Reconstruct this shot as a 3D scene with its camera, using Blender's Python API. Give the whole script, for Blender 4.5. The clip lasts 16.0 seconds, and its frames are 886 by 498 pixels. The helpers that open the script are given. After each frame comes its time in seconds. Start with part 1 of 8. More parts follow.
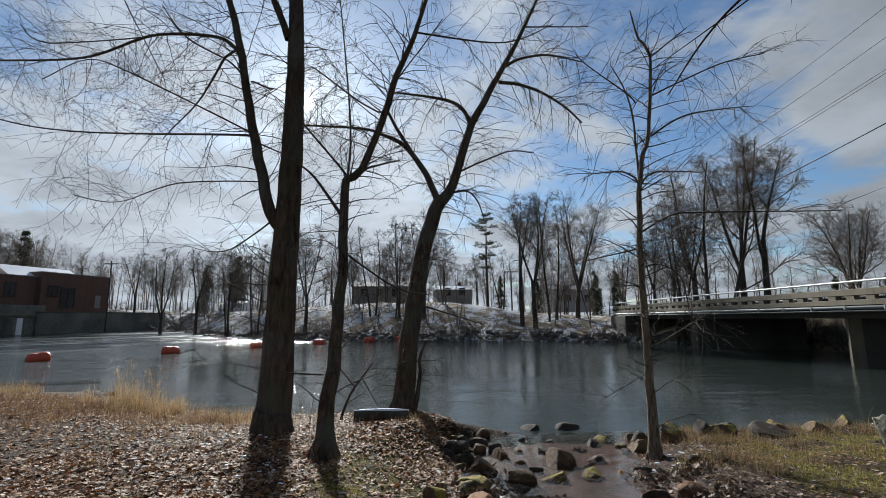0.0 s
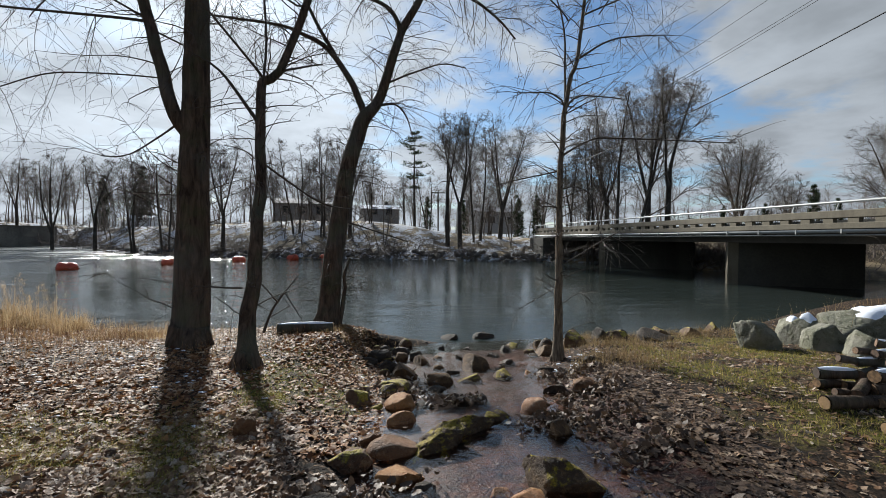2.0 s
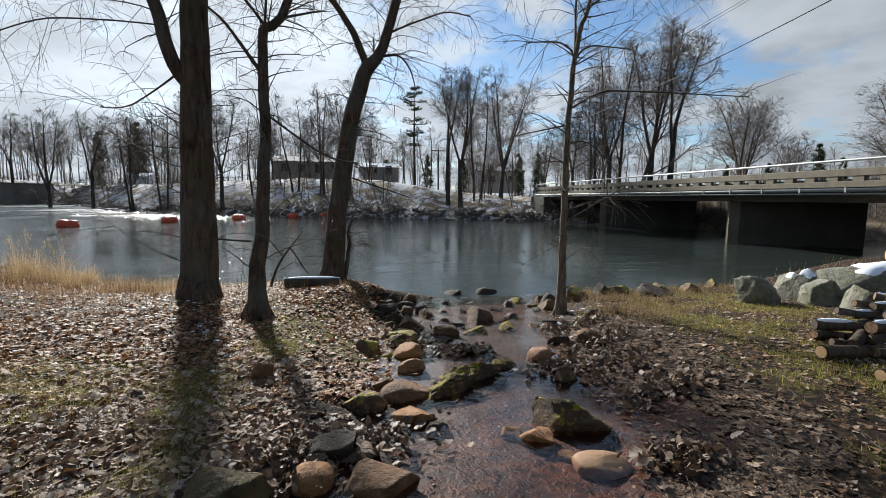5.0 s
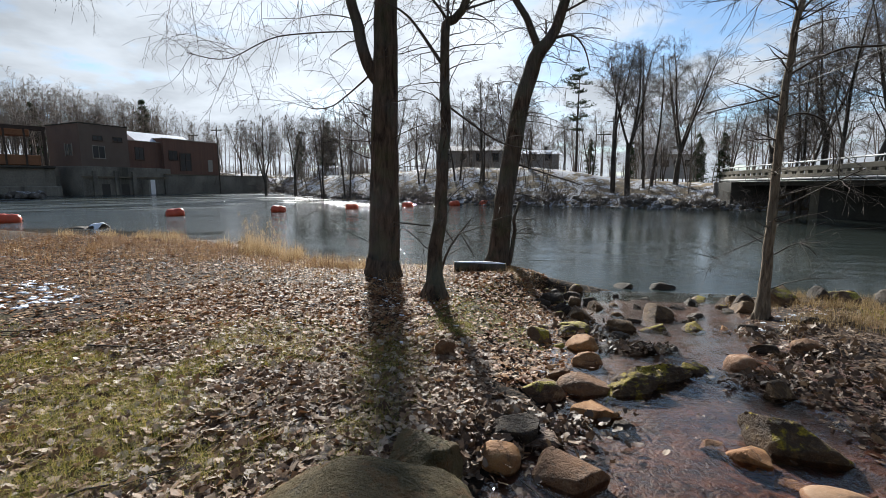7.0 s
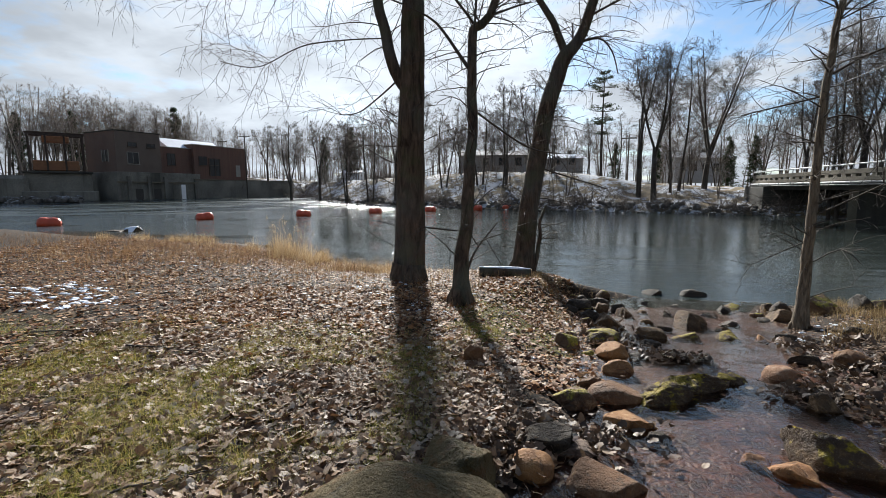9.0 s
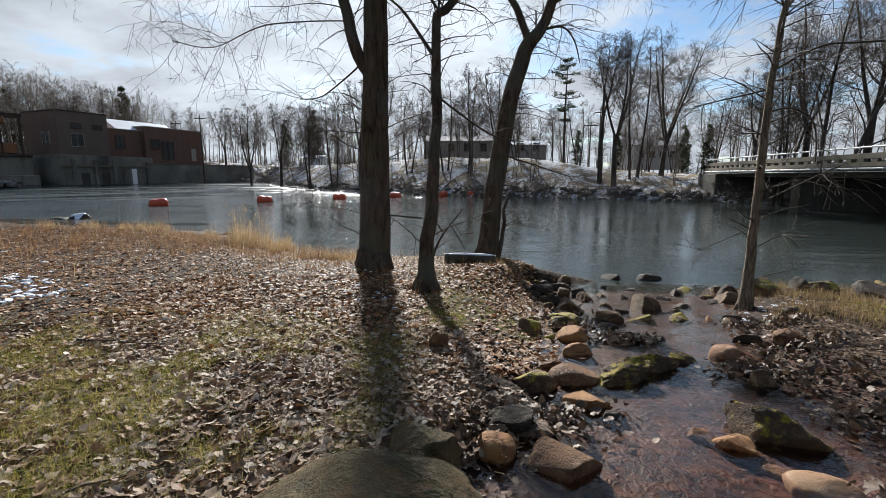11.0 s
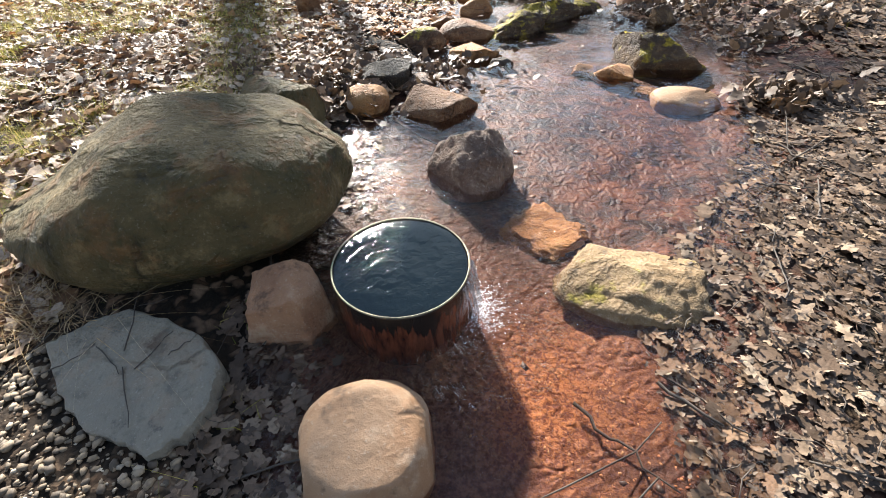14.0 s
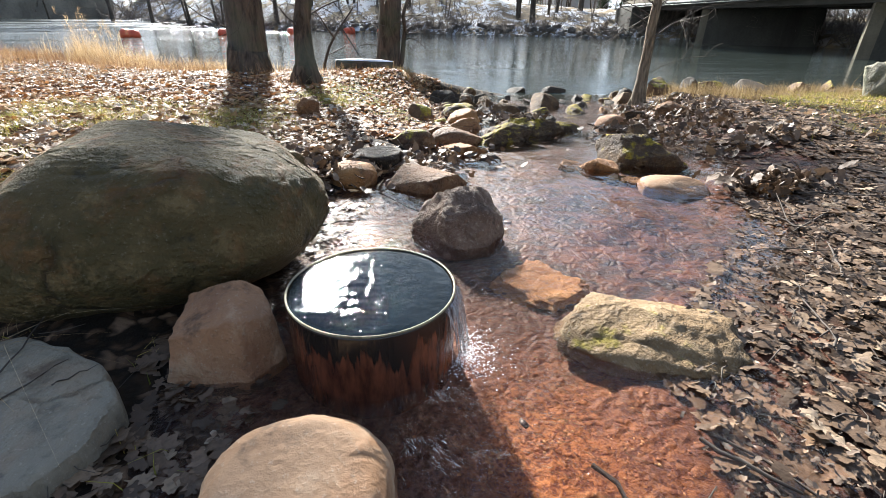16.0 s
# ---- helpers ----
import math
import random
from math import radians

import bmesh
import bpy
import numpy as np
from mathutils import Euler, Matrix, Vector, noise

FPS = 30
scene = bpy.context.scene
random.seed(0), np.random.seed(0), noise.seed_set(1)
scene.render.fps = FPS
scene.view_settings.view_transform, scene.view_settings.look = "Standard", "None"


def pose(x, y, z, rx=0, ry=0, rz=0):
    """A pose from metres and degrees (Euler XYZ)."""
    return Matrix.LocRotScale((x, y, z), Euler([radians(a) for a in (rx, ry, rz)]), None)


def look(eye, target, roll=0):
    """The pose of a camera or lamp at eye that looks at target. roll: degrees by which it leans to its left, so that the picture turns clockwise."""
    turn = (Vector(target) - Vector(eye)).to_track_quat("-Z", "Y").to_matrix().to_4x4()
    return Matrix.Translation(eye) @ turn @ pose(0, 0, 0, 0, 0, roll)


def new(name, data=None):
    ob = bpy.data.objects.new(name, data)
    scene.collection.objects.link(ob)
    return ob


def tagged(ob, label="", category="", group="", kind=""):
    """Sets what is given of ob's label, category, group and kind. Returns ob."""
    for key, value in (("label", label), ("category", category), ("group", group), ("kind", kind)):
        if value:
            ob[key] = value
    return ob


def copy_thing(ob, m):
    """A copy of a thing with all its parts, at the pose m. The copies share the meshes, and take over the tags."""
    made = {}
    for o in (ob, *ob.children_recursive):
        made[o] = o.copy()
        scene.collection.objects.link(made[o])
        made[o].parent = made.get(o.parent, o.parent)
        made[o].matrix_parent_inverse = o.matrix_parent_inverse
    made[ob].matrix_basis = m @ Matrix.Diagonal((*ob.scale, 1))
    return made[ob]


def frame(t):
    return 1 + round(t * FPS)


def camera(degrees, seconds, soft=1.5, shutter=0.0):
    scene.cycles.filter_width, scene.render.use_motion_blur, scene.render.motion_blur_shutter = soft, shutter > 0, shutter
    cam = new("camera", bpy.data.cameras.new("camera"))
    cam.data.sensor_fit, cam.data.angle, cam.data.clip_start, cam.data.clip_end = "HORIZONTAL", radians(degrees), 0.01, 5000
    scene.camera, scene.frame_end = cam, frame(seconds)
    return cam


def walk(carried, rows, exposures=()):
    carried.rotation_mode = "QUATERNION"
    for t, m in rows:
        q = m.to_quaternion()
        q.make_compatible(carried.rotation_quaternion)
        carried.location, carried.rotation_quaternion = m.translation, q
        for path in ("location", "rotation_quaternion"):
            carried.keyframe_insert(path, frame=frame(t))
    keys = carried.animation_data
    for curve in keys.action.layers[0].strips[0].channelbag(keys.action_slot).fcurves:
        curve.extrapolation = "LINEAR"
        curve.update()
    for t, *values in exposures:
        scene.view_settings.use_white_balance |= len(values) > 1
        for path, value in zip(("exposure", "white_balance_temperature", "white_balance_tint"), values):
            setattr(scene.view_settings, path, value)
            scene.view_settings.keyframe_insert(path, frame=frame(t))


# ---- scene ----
import collections

cam = camera(88.5, 16.0, soft=0.8)
PATH = [
    (0, (0.06, -1.171, 1.916), (0.23, 0.798, 2.219), -0.6),
    (0.5, (0.072, -1.177, 1.865), (0.269, 0.804, 2.054), -0.5),
    (1, (0.075, -1.186, 1.863), (0.307, 0.799, 1.953), -0.4),
    (1.5, (0.077, -1.178, 1.838), (0.386, 0.798, 1.844), -0.3),
    (2, (0.085, -1.183, 1.852), (0.57, 0.757, 1.806), 0.3),
    (2.5, (0.044, -1.18, 1.888), (0.712, 0.704, 1.812), 0.9),
    (3, (0.005, -1.199, 1.848), (0.804, 0.633, 1.77), 0.4),
    (3.2, (0.01, -1.198, 1.871), (0.831, 0.623, 1.777), 0.3),
    (5.3, (-0.035, -1.191, 1.762), (0.314, 0.762, 1.513), 0.6),
    (5.5, (-0.025, -1.184, 1.759), (0.218, 0.783, 1.491), 0.7),
    (6, (-0.023, -1.179, 1.727), (-0.036, 0.799, 1.434), 0.8),
    (6.5, (-0.185, -1.169, 1.745), (-0.309, 0.808, 1.468), 0.3),
    (7, (-0.276, -1.141, 1.747), (-0.46, 0.831, 1.469), -0.0),
    (7.5, (-0.308, -1.131, 1.732), (-0.534, 0.836, 1.45), -0.2),
    (8, (-0.329, -1.137, 1.741), (-0.584, 0.828, 1.467), -0.1),
    (8.5, (-0.345, -1.144, 1.751), (-0.619, 0.819, 1.488), -0.0),
    (8.7, (-0.35, -1.143, 1.751), (-0.631, 0.82, 1.492), -0.0),
    (10.8, (-0.333, -1.169, 1.797), (-0.492, 0.806, 1.52), -0.1),
    (11, (-0.334, -1.173, 1.782), (-0.463, 0.797, 1.462), 0.2),
    (11.5, (-0.29, -1.195, 1.766), (-0.313, 0.735, 1.245), -0.2),
    (12, (-0.165, -1.182, 1.66), (-0.088, 0.666, 0.9), -0.6),
    (12.5, (-0.063, -1.198, 1.597), (0.055, 0.53, 0.597), -1.3),
    (13, (0.027, -1.197, 1.522), (0.157, 0.397, 0.321), -1.6),
    (13.5, (0.067, -1.146, 1.429), (0.208, 0.316, 0.071), -0.8),
    (14, (0.059, -1.061, 1.276), (0.171, 0.37, -0.116), -2.2),
    (14.5, (0.073, -1.041, 1.1), (0.221, 0.475, -0.196), -1.2),
    (15, (0.059, -1.045, 0.924), (0.243, 0.57, -0.24), -0.1),
    (15.5, (0.05, -1.08, 0.859), (0.248, 0.619, -0.176), 0.6),
    (16, (0.07, -1.084, 0.856), (0.275, 0.688, -0.048), 0.7),
]
walk(cam, [(t, look(eye, target, roll)) for t, eye, target, roll in PATH],
     exposures=[(0, 0.6, 6100, 8), (1.5, 0.74, 6150, 8), (3, 0.96, 6200, 8), (5.5, 1.0, 6200, 8), (7, 1.12, 6250, 9), (8.5, 1.14, 6250, 9), (10.5, 1.02, 6250, 9), (11.5, 1.0, 6250, 9), (12, 1.9, 6300, 9), (12.5, 2.35, 6300, 9), (14.5, 2.45, 6300, 9), (16, 2.35, 6250, 9)])

# ---- world, sun ----
SUN_EL, SUN_AZ = radians(25.72), radians(-12.68)      # azimuth from +y towards +x
SUN_WAY = Vector((math.sin(SUN_AZ) * math.cos(SUN_EL), math.cos(SUN_AZ) * math.cos(SUN_EL), math.sin(SUN_EL)))


class Nodes:
    """Short hand for a node tree."""

    def __init__(self, tree):
        self.tree = tree
        tree.nodes.clear()

    def add(self, kind, inputs=(), operation=None, feature=None, attribute=None, smooth=False):
        node = self.tree.nodes.new(kind)
        if operation:
            node.operation = operation
        if feature:
            node.feature = feature
        if attribute:
            node.attribute_name = attribute
        if smooth:
            node.interpolation_type = "SMOOTHSTEP"
        for key, value in dict(inputs).items():
            self.put(node.inputs[key], value)
        return node

    def put(self, socket, value):
        if isinstance(value, bpy.types.NodeSocket):
            self.tree.links.new(value, socket)
        elif isinstance(value, tuple) and len(value) == 3 and socket.type == "RGBA":
            socket.default_value = (*value, 1)
        else:
            socket.default_value = value

    def math(self, op, a, b=0.0, c=0.0):
        return self.add("ShaderNodeMath", {0: a, 1: b, 2: c}, operation=op).outputs[0]

    def vec(self, op, a, b=(0, 0, 0)):
        node = self.add("ShaderNodeVectorMath", {0: a, 1: b}, operation=op)
        return node.outputs["Value"] if op in ("DOT_PRODUCT", "LENGTH") else node.outputs[0]

    def mix(self, fac, a, b, blend="MIX"):
        node = self.add("ShaderNodeMix")
        node.data_type, node.blend_type = "RGBA", blend
        self.put(node.inputs[0], fac), self.put(node.inputs[6], a), self.put(node.inputs[7], b)
        return node.outputs[2]

    def noise(self, where, scale, detail=4.0, rough=0.55, twist=0.0):
        return self.add("ShaderNodeTexNoise", {"Vector": where, "Scale": scale, "Detail": detail, "Roughness": rough, "Distortion": twist}).outputs[0]

    def ramp(self, fac, *stops):
        node = self.add("ShaderNodeValToRGB", {0: fac})
        ramp = node.color_ramp
        while len(ramp.elements) < len(stops):
            ramp.elements.new(0.5)
        for e, (at, colour) in zip(ramp.elements, stops):
            e.position = at
            e.color = (*colour, 1) if isinstance(colour, tuple) else (colour, colour, colour, 1)
        return node.outputs[0]

    def step(self, value, low, high):
        return self.add("ShaderNodeMapRange", {0: value, 1: low, 2: high}, smooth=True).outputs[0]

    def bump(self, height, strength=0.5, distance=0.02, normal=None):
        node = self.add("ShaderNodeBump", {"Height": height, "Strength": strength, "Distance": distance})
        if normal is not None:
            self.put(node.inputs["Normal"], normal)
        return node.outputs[0]


def build_sky():
    world = bpy.data.worlds.new("sky")
    scene.world = world
    world.use_nodes = True
    n = Nodes(world.node_tree)
    way = n.add("ShaderNodeTexCoord").outputs["Generated"]
    air = n.add("ShaderNodeTexSky")
    air.sky_type, air.sun_disc, air.sun_elevation, air.sun_rotation, air.altitude, air.dust_density = "NISHITA", False, SUN_EL, SUN_AZ, 200.0, 0.6
    sky = air.outputs[0]
    sky = n.mix(1.0, sky, SKY_TINT, "MULTIPLY")
    split = n.add("ShaderNodeSeparateXYZ", {0: way})
    up = n.math("MAXIMUM", split.outputs[2], 0.0)
    flat = n.vec("DIVIDE", way, n.add("ShaderNodeCombineXYZ", {0: n.math("ADD", up, 0.16), 1: n.math("ADD", up, 0.16), 2: 1.0}).outputs[0])
    flat = n.vec("MULTIPLY", flat, (1.0, 1.0, 0.0))
    flat = n.vec("ADD", flat, CLOUD_SHIFT)
    big = n.noise(flat, 1.6, 7.0, 0.58, 0.25)
    fine = n.noise(flat, 3.4, 6.0, 0.6, 0.2)
    cover = n.math("ADD", n.math("MULTIPLY", big, 0.70), n.math("MULTIPLY", fine, 0.30))
    cover = n.math("ADD", cover, n.math("MULTIPLY", n.math("SUBTRACT", 0.33, up), 0.20))
    for el, az, sharp, more in SKY_PLACES:
        e, a = radians(el), radians(az)
        spot = n.math("MAXIMUM", n.vec("DOT_PRODUCT", way, (math.sin(a) * math.cos(e), math.cos(a) * math.cos(e), math.sin(e))), 0.0)
        cover = n.math("MULTIPLY_ADD", n.math("POWER", spot, sharp), more, cover)
    mask = n.step(cover, 0.38, 0.55)
    near_sun = n.math("MAXIMUM", n.vec("DOT_PRODUCT", way, tuple(SUN_WAY)), 0.0)
    glow = n.math("POWER", near_sun, 9.0)
    thick = n.step(n.noise(flat, 1.7, 5.0, 0.55), 0.35, 0.68)
    # thin cloud scatters forwards: bright round the sun, greyer away from it
    fore = n.math("MULTIPLY_ADD", n.vec("DOT_PRODUCT", way, tuple(SUN_WAY)), 0.5, 0.5)
    fore = n.math("MULTIPLY_ADD", n.math("POWER", fore, 2.5), 0.5, 0.5)
    lit = n.math("ADD", n.math("MULTIPLY", glow, 0.36), n.math("MULTIPLY", fore, n.math("MULTIPLY_ADD", thick, -0.34, 1.02)))
    white = n.mix(1.0, (0.94, 1.0, 1.05), lit, "MULTIPLY")
    white = n.mix(1.0, white, (CLOUD, CLOUD, CLOUD * 1.02), "MULTIPLY")
    colour = n.mix(mask, sky, white)
    disc = n.math("MULTIPLY", n.math("POWER", near_sun, 14000.0), 60.0)
    halo = n.math("MULTIPLY", n.math("POWER", near_sun, 420.0), 4.0)
    colour = n.mix(1.0, colour, n.mix(1.0, (1.0, 0.98, 0.93), n.math("ADD", disc, halo), "MULTIPLY"), "ADD")
    back = n.add("ShaderNodeBackground", {"Color": colour, "Strength": SKY})
    n.tree.links.new(back.outputs[0], n.add("ShaderNodeOutputWorld").inputs[0])


# blue openings and denser banks of cloud: elevation, azimuth, sharpness, more or less cloud
SKY_PLACES = [(27, -40, 40, -0.07), (17, -19, 160, -0.06), (33, -6, 50, -0.08), (23, 30, 60, -0.07), (18, 42, 90, -0.06), (16, 16.5, 130, -0.06), (10, 48, 120, -0.05), (15, -49, 120, -0.09),
              (13.5, -33, 40, 0.10), (22, -18, 120, 0.09), (35, 14, 60, 0.08), (27, 50, 50, 0.10), (15, 58, 60, 0.08), (14, -3.5, 80, 0.08)]
SKY, CLOUD, SKY_TINT, CLOUD_SHIFT = 0.055, 7.0, (0.84, 1.0, 1.14), (3.7, 1.2, 0.0)
build_sky()
lamp = bpy.data.lights.new("sun", "SUN")
lamp.energy, lamp.angle, lamp.color = 4.9, radians(3.8), (1.0, 0.955, 0.88)
sun = new("sun", lamp)
sun.matrix_world = look(SUN_WAY * 60, (0, 0, 0))

# ---- materials ----


def material(name):
    m = bpy.data.materials.new(name)
    m.use_nodes = True
    n = Nodes(m.node_tree)
    out = n.add("ShaderNodeOutputMaterial")
    return m, n, out


def finish(n, out, colour, rough=0.8, normal=None, **more):
    inputs = {"Base Color": colour, "Roughness": rough}
    if normal is not None:
        inputs["Normal"] = normal
    inputs.update({k.replace("_", " "): v for k, v in more.items()})
    n.tree.links.new(n.add("ShaderNodeBsdfPrincipled", inputs).outputs[0], out.inputs[0])


def world_place(n):
    return n.add("ShaderNodeNewGeometry").outputs["Position"]


def own_place(n):
    return n.add("ShaderNodeTexCoord").outputs["Object"]


def bark(name, dark, pale, ridge=14.0, moss=0.0, own=False):
    m, n, out = material(name)
    where = own_place(n) if own else world_place(n)
    long = n.vec("MULTIPLY", where, (1.0, 1.0, 0.16))
    crack = n.noise(long, ridge, 6.0, 0.65, 0.6)
    patch = n.noise(where, 1.3, 3.0)
    colour = n.ramp(crack, (0.34, dark), (0.66, pale))
    colour = n.mix(n.step(patch, 0.42, 0.7), colour, n.mix(0.55, colour, (0.13, 0.13, 0.12)))
    if moss:
        colour = n.mix(n.math("MULTIPLY", n.step(n.noise(where, 2.6), 0.45, 0.65), moss), colour, (0.06, 0.075, 0.02))
    finish(n, out, colour, 0.9, n.bump(crack, 1.0, 0.05), Specular_IOR_Level=0.15)
    return m


def plain(name, colour, rough=0.7, speck=0.25, scale=9.0, relief=0.15, metal=0.0, stain=0.0, stain_colour=(0.06, 0.045, 0.03), own=True):
    """Paint, concrete, steel: one colour with grain at two scales and streaked stains."""
    m, n, out = material(name)
    where = own_place(n) if own else world_place(n)
    fine = n.noise(where, scale * 6, 4.0)
    wide = n.noise(where, scale * 0.35, 4.0)
    dark = tuple(c * (1 - speck) for c in colour)
    light = tuple(min(1, c * (1 + speck * 0.6)) for c in colour)
    col = n.mix(n.step(n.math("ADD", n.math("MULTIPLY", fine, 0.4), n.math("MULTIPLY", wide, 0.6)), 0.33, 0.67), dark, light)
    if stain:
        streak = n.noise(n.vec("MULTIPLY", where, (1.0, 1.0, 0.12)), scale * 0.3, 5.0, 0.65)
        col = n.mix(n.math("MULTIPLY", n.step(streak, 0.5, 0.72), stain), col, stain_colour)
    finish(n, out, col, rough, n.bump(fine, relief, 0.01), Metallic=metal)
    return m


def stone(name, base, second, third, moss=0.0, moss_colour=(0.16, 0.15, 0.02), rough=0.75, grain=22.0, speck=0.28, wet=0.0, water=-0.65, rust=0.0, relief=1.0):
    """Field stone: blotches, fine grain, lichen or moss on the upper faces, darker where it is wet by the water line."""
    m, n, out = material(name)
    geo = n.add("ShaderNodeNewGeometry")
    where = geo.outputs["Position"]
    up = n.add("ShaderNodeSeparateXYZ", {0: geo.outputs["Normal"]}).outputs[2]
    wide = n.noise(where, 3.1, 4.0, 0.6, 0.4)
    mid = n.noise(where, grain * 0.5, 6.0, 0.68)
    fine = n.noise(where, grain * 5, 3.0, 0.7)
    pits = n.add("ShaderNodeTexVoronoi", {"Vector": where, "Scale": grain * 1.6}, feature="F1").outputs[0]
    crack = n.add("ShaderNodeTexVoronoi", {"Vector": n.vec("ADD", where, n.add("ShaderNodeCombineXYZ", {0: n.math("MULTIPLY", mid, 0.16)}).outputs[0]), "Scale": 2.6}, feature="DISTANCE_TO_EDGE").outputs[0]
    colour = n.mix(n.step(wide, 0.38, 0.62), base, second)
    colour = n.mix(n.step(mid, 0.5, 0.68), colour, third)
    colour = n.mix(n.math("MULTIPLY", n.step(fine, 0.57, 0.72), speck), colour, (0.44, 0.38, 0.30))
    colour = n.mix(n.math("MULTIPLY", n.math("MULTIPLY", n.step(crack, 0.02, 0.0), n.step(wide, 0.5, 0.62)), 0.5), colour, (0.025, 0.018, 0.012))
    colour = n.mix(n.math("MULTIPLY", n.step(mid, 0.44, 0.3), 0.6), colour, (0.02, 0.018, 0.015))
    if rust:
        colour = n.mix(n.math("MULTIPLY", n.step(n.noise(where, 6.0, 5.0, 0.65), 0.5, 0.66), rust), colour, (0.26, 0.10, 0.03))
    if moss:
        fuzz = n.noise(where, 5.0, 6.0, 0.7)
        cover = n.math("MULTIPLY", n.step(n.math("ADD", fuzz, n.math("MULTIPLY", up, 0.3)), 1.03 - 0.42 * moss, 1.13 - 0.42 * moss), 0.92)
        colour = n.mix(cover, colour, n.mix(n.step(n.noise(where, 60.0), 0.35, 0.7), tuple(c * 0.45 for c in moss_colour), moss_colour))
    height = n.math("ADD", n.math("MULTIPLY", mid, 0.7), n.math("MULTIPLY", fine, 0.25))
    height = n.math("ADD", height, n.math("MULTIPLY", n.step(pits, 0.0, 0.4), 0.12))
    height = n.math("ADD", height, n.math("MULTIPLY", n.math("MULTIPLY", n.step(crack, 0.0, 0.03), n.step(wide, 0.48, 0.6)), 0.3))
    if wet:
        foot = n.step(n.math("ADD", n.add("ShaderNodeSeparateXYZ", {0: own_place(n)}).outputs[2], n.math("MULTIPLY", wide, 0.05)), 0.07, 0.02)
        colour = n.mix(n.math("MULTIPLY", foot, 0.6 * wet), colour, (0.03, 0.016, 0.008))
    finish(n, out, colour, rough, n.bump(height, 1.0, 0.05 * relief), Specular_IOR_Level=0.25)
    return m


def build_ground_material():
    """Soil, rotting leaf matter, lawn and, on the creek's bed, rust-red silt; far off, dead grass and patches of snow."""
    m, n, out = material("ground_soil")
    where = world_place(n)
    kind = n.add("ShaderNodeAttribute", attribute="cover")
    part_of = n.add("ShaderNodeSeparateColor", {0: kind.outputs["Color"]})
    bed, lawn, far = part_of.outputs[0], part_of.outputs[1], part_of.outputs[2]
    n1 = n.noise(where, 1.1, 5.0, 0.62, 0.3)
    n2 = n.noise(where, 9.0, 6.0, 0.68, 0.4)
    n3 = n.noise(where, 55.0, 4.0, 0.7)
    leaf = n.add("ShaderNodeTexVoronoi", {"Vector": n.vec("ADD", where, n.vec("MULTIPLY", n.add("ShaderNodeTexNoise", {"Vector": where, "Scale": 14.0}).outputs[1], (0.12, 0.12, 0.0))), "Scale": 22.0}, feature="F1")
    hue = n.add("ShaderNodeSeparateColor", {0: leaf.outputs["Color"]}).outputs[0]
    litter = n.ramp(hue, (0.0, (0.014, 0.009, 0.005)), (0.4, (0.036, 0.022, 0.012)), (0.7, (0.085, 0.05, 0.028)), (0.95, (0.20, 0.13, 0.08)))
    # shade in the gaps between leaves is painted as near-black cell edges
    litter = n.mix(n.step(leaf.outputs["Distance"], 0.2, 0.75), litter, (0.012, 0.009, 0.006))
    soil = n.mix(n.step(n2, 0.35, 0.65), (0.018, 0.012, 0.008), (0.052, 0.034, 0.021))
    colour = n.mix(n.step(n1, 0.3, 0.5), soil, litter)
    green = n.mix(n.step(n3, 0.3, 0.7), (0.05, 0.046, 0.01), (0.18, 0.155, 0.036))
    colour = n.mix(n.math("MULTIPLY", lawn, n.math("MULTIPLY", n.step(n2, 0.40, 0.58), 0.75)), colour, green)
    silt = n.ramp(n.math("ADD", n.math("MULTIPLY", n2, 0.55), n.math("MULTIPLY", n1, 0.45)), (0.38, (0.010, 0.007, 0.006)), (0.49, (0.028, 0.013, 0.009)), (0.58, (0.068, 0.028, 0.017)), (0.72, (0.19, 0.075, 0.038)))
    silt = n.mix(n.step(n3, 0.56, 0.72), silt, (0.05, 0.02, 0.012))
    crust = n.step(n.math("ADD", n.vec("LENGTH", n.vec("SUBTRACT", where, (0.42, -0.40, 0.0))), n.math("ADD", n.math("MULTIPLY", n1, 0.9), n.math("MULTIPLY", n2, 0.35))), 1.08, 0.66)
    pebble = n.noise(where, 62.0, 4.0, 0.65, 0.8)
    ochre = n.mix(n.step(pebble, 0.40, 0.60), (0.15, 0.045, 0.02), (0.42, 0.165, 0.056))
    warm = n.step(n.vec("LENGTH", n.vec("SUBTRACT", where, (1.0, 0.75, 0.0))), 2.1, 0.7)
    silt = n.mix(n.math("MULTIPLY", n.math("MULTIPLY", warm, 0.42), n.step(n2, 0.38, 0.62)), silt, n.mix(n.step(n3, 0.35, 0.65), (0.075, 0.031, 0.019), (0.21, 0.095, 0.056)))
    # red-brown silt round the well, brightened to stand in for reflected sky
    stained = n.step(n.math("ADD", n.vec("LENGTH", n.vec("SUBTRACT", where, (0.08, -0.22, 0.0))), n.math("MULTIPLY", n2, 0.3)), 1.0, 0.45)
    silt = n.mix(n.math("MULTIPLY", stained, 0.85), silt, n.mix(n.step(n3, 0.35, 0.65), (0.085, 0.038, 0.027), (0.22, 0.105, 0.072)))
    silt = n.mix(crust, silt, ochre)
    colour = n.mix(bed, colour, silt)
    grit = n.math("MULTIPLY", n.math("MULTIPLY", bed, crust), pebble)
    dead = n.mix(n.step(n.noise(where, 0.4, 6.0, 0.7), 0.4, 0.62), (0.10, 0.078, 0.05), (0.29, 0.22, 0.13))
    snow = n.step(n.math("ADD", n.noise(where, 0.42, 7.0, 0.78), n.math("MULTIPLY", n.noise(where, 2.5, 4.0), 0.18)), 0.565, 0.63)
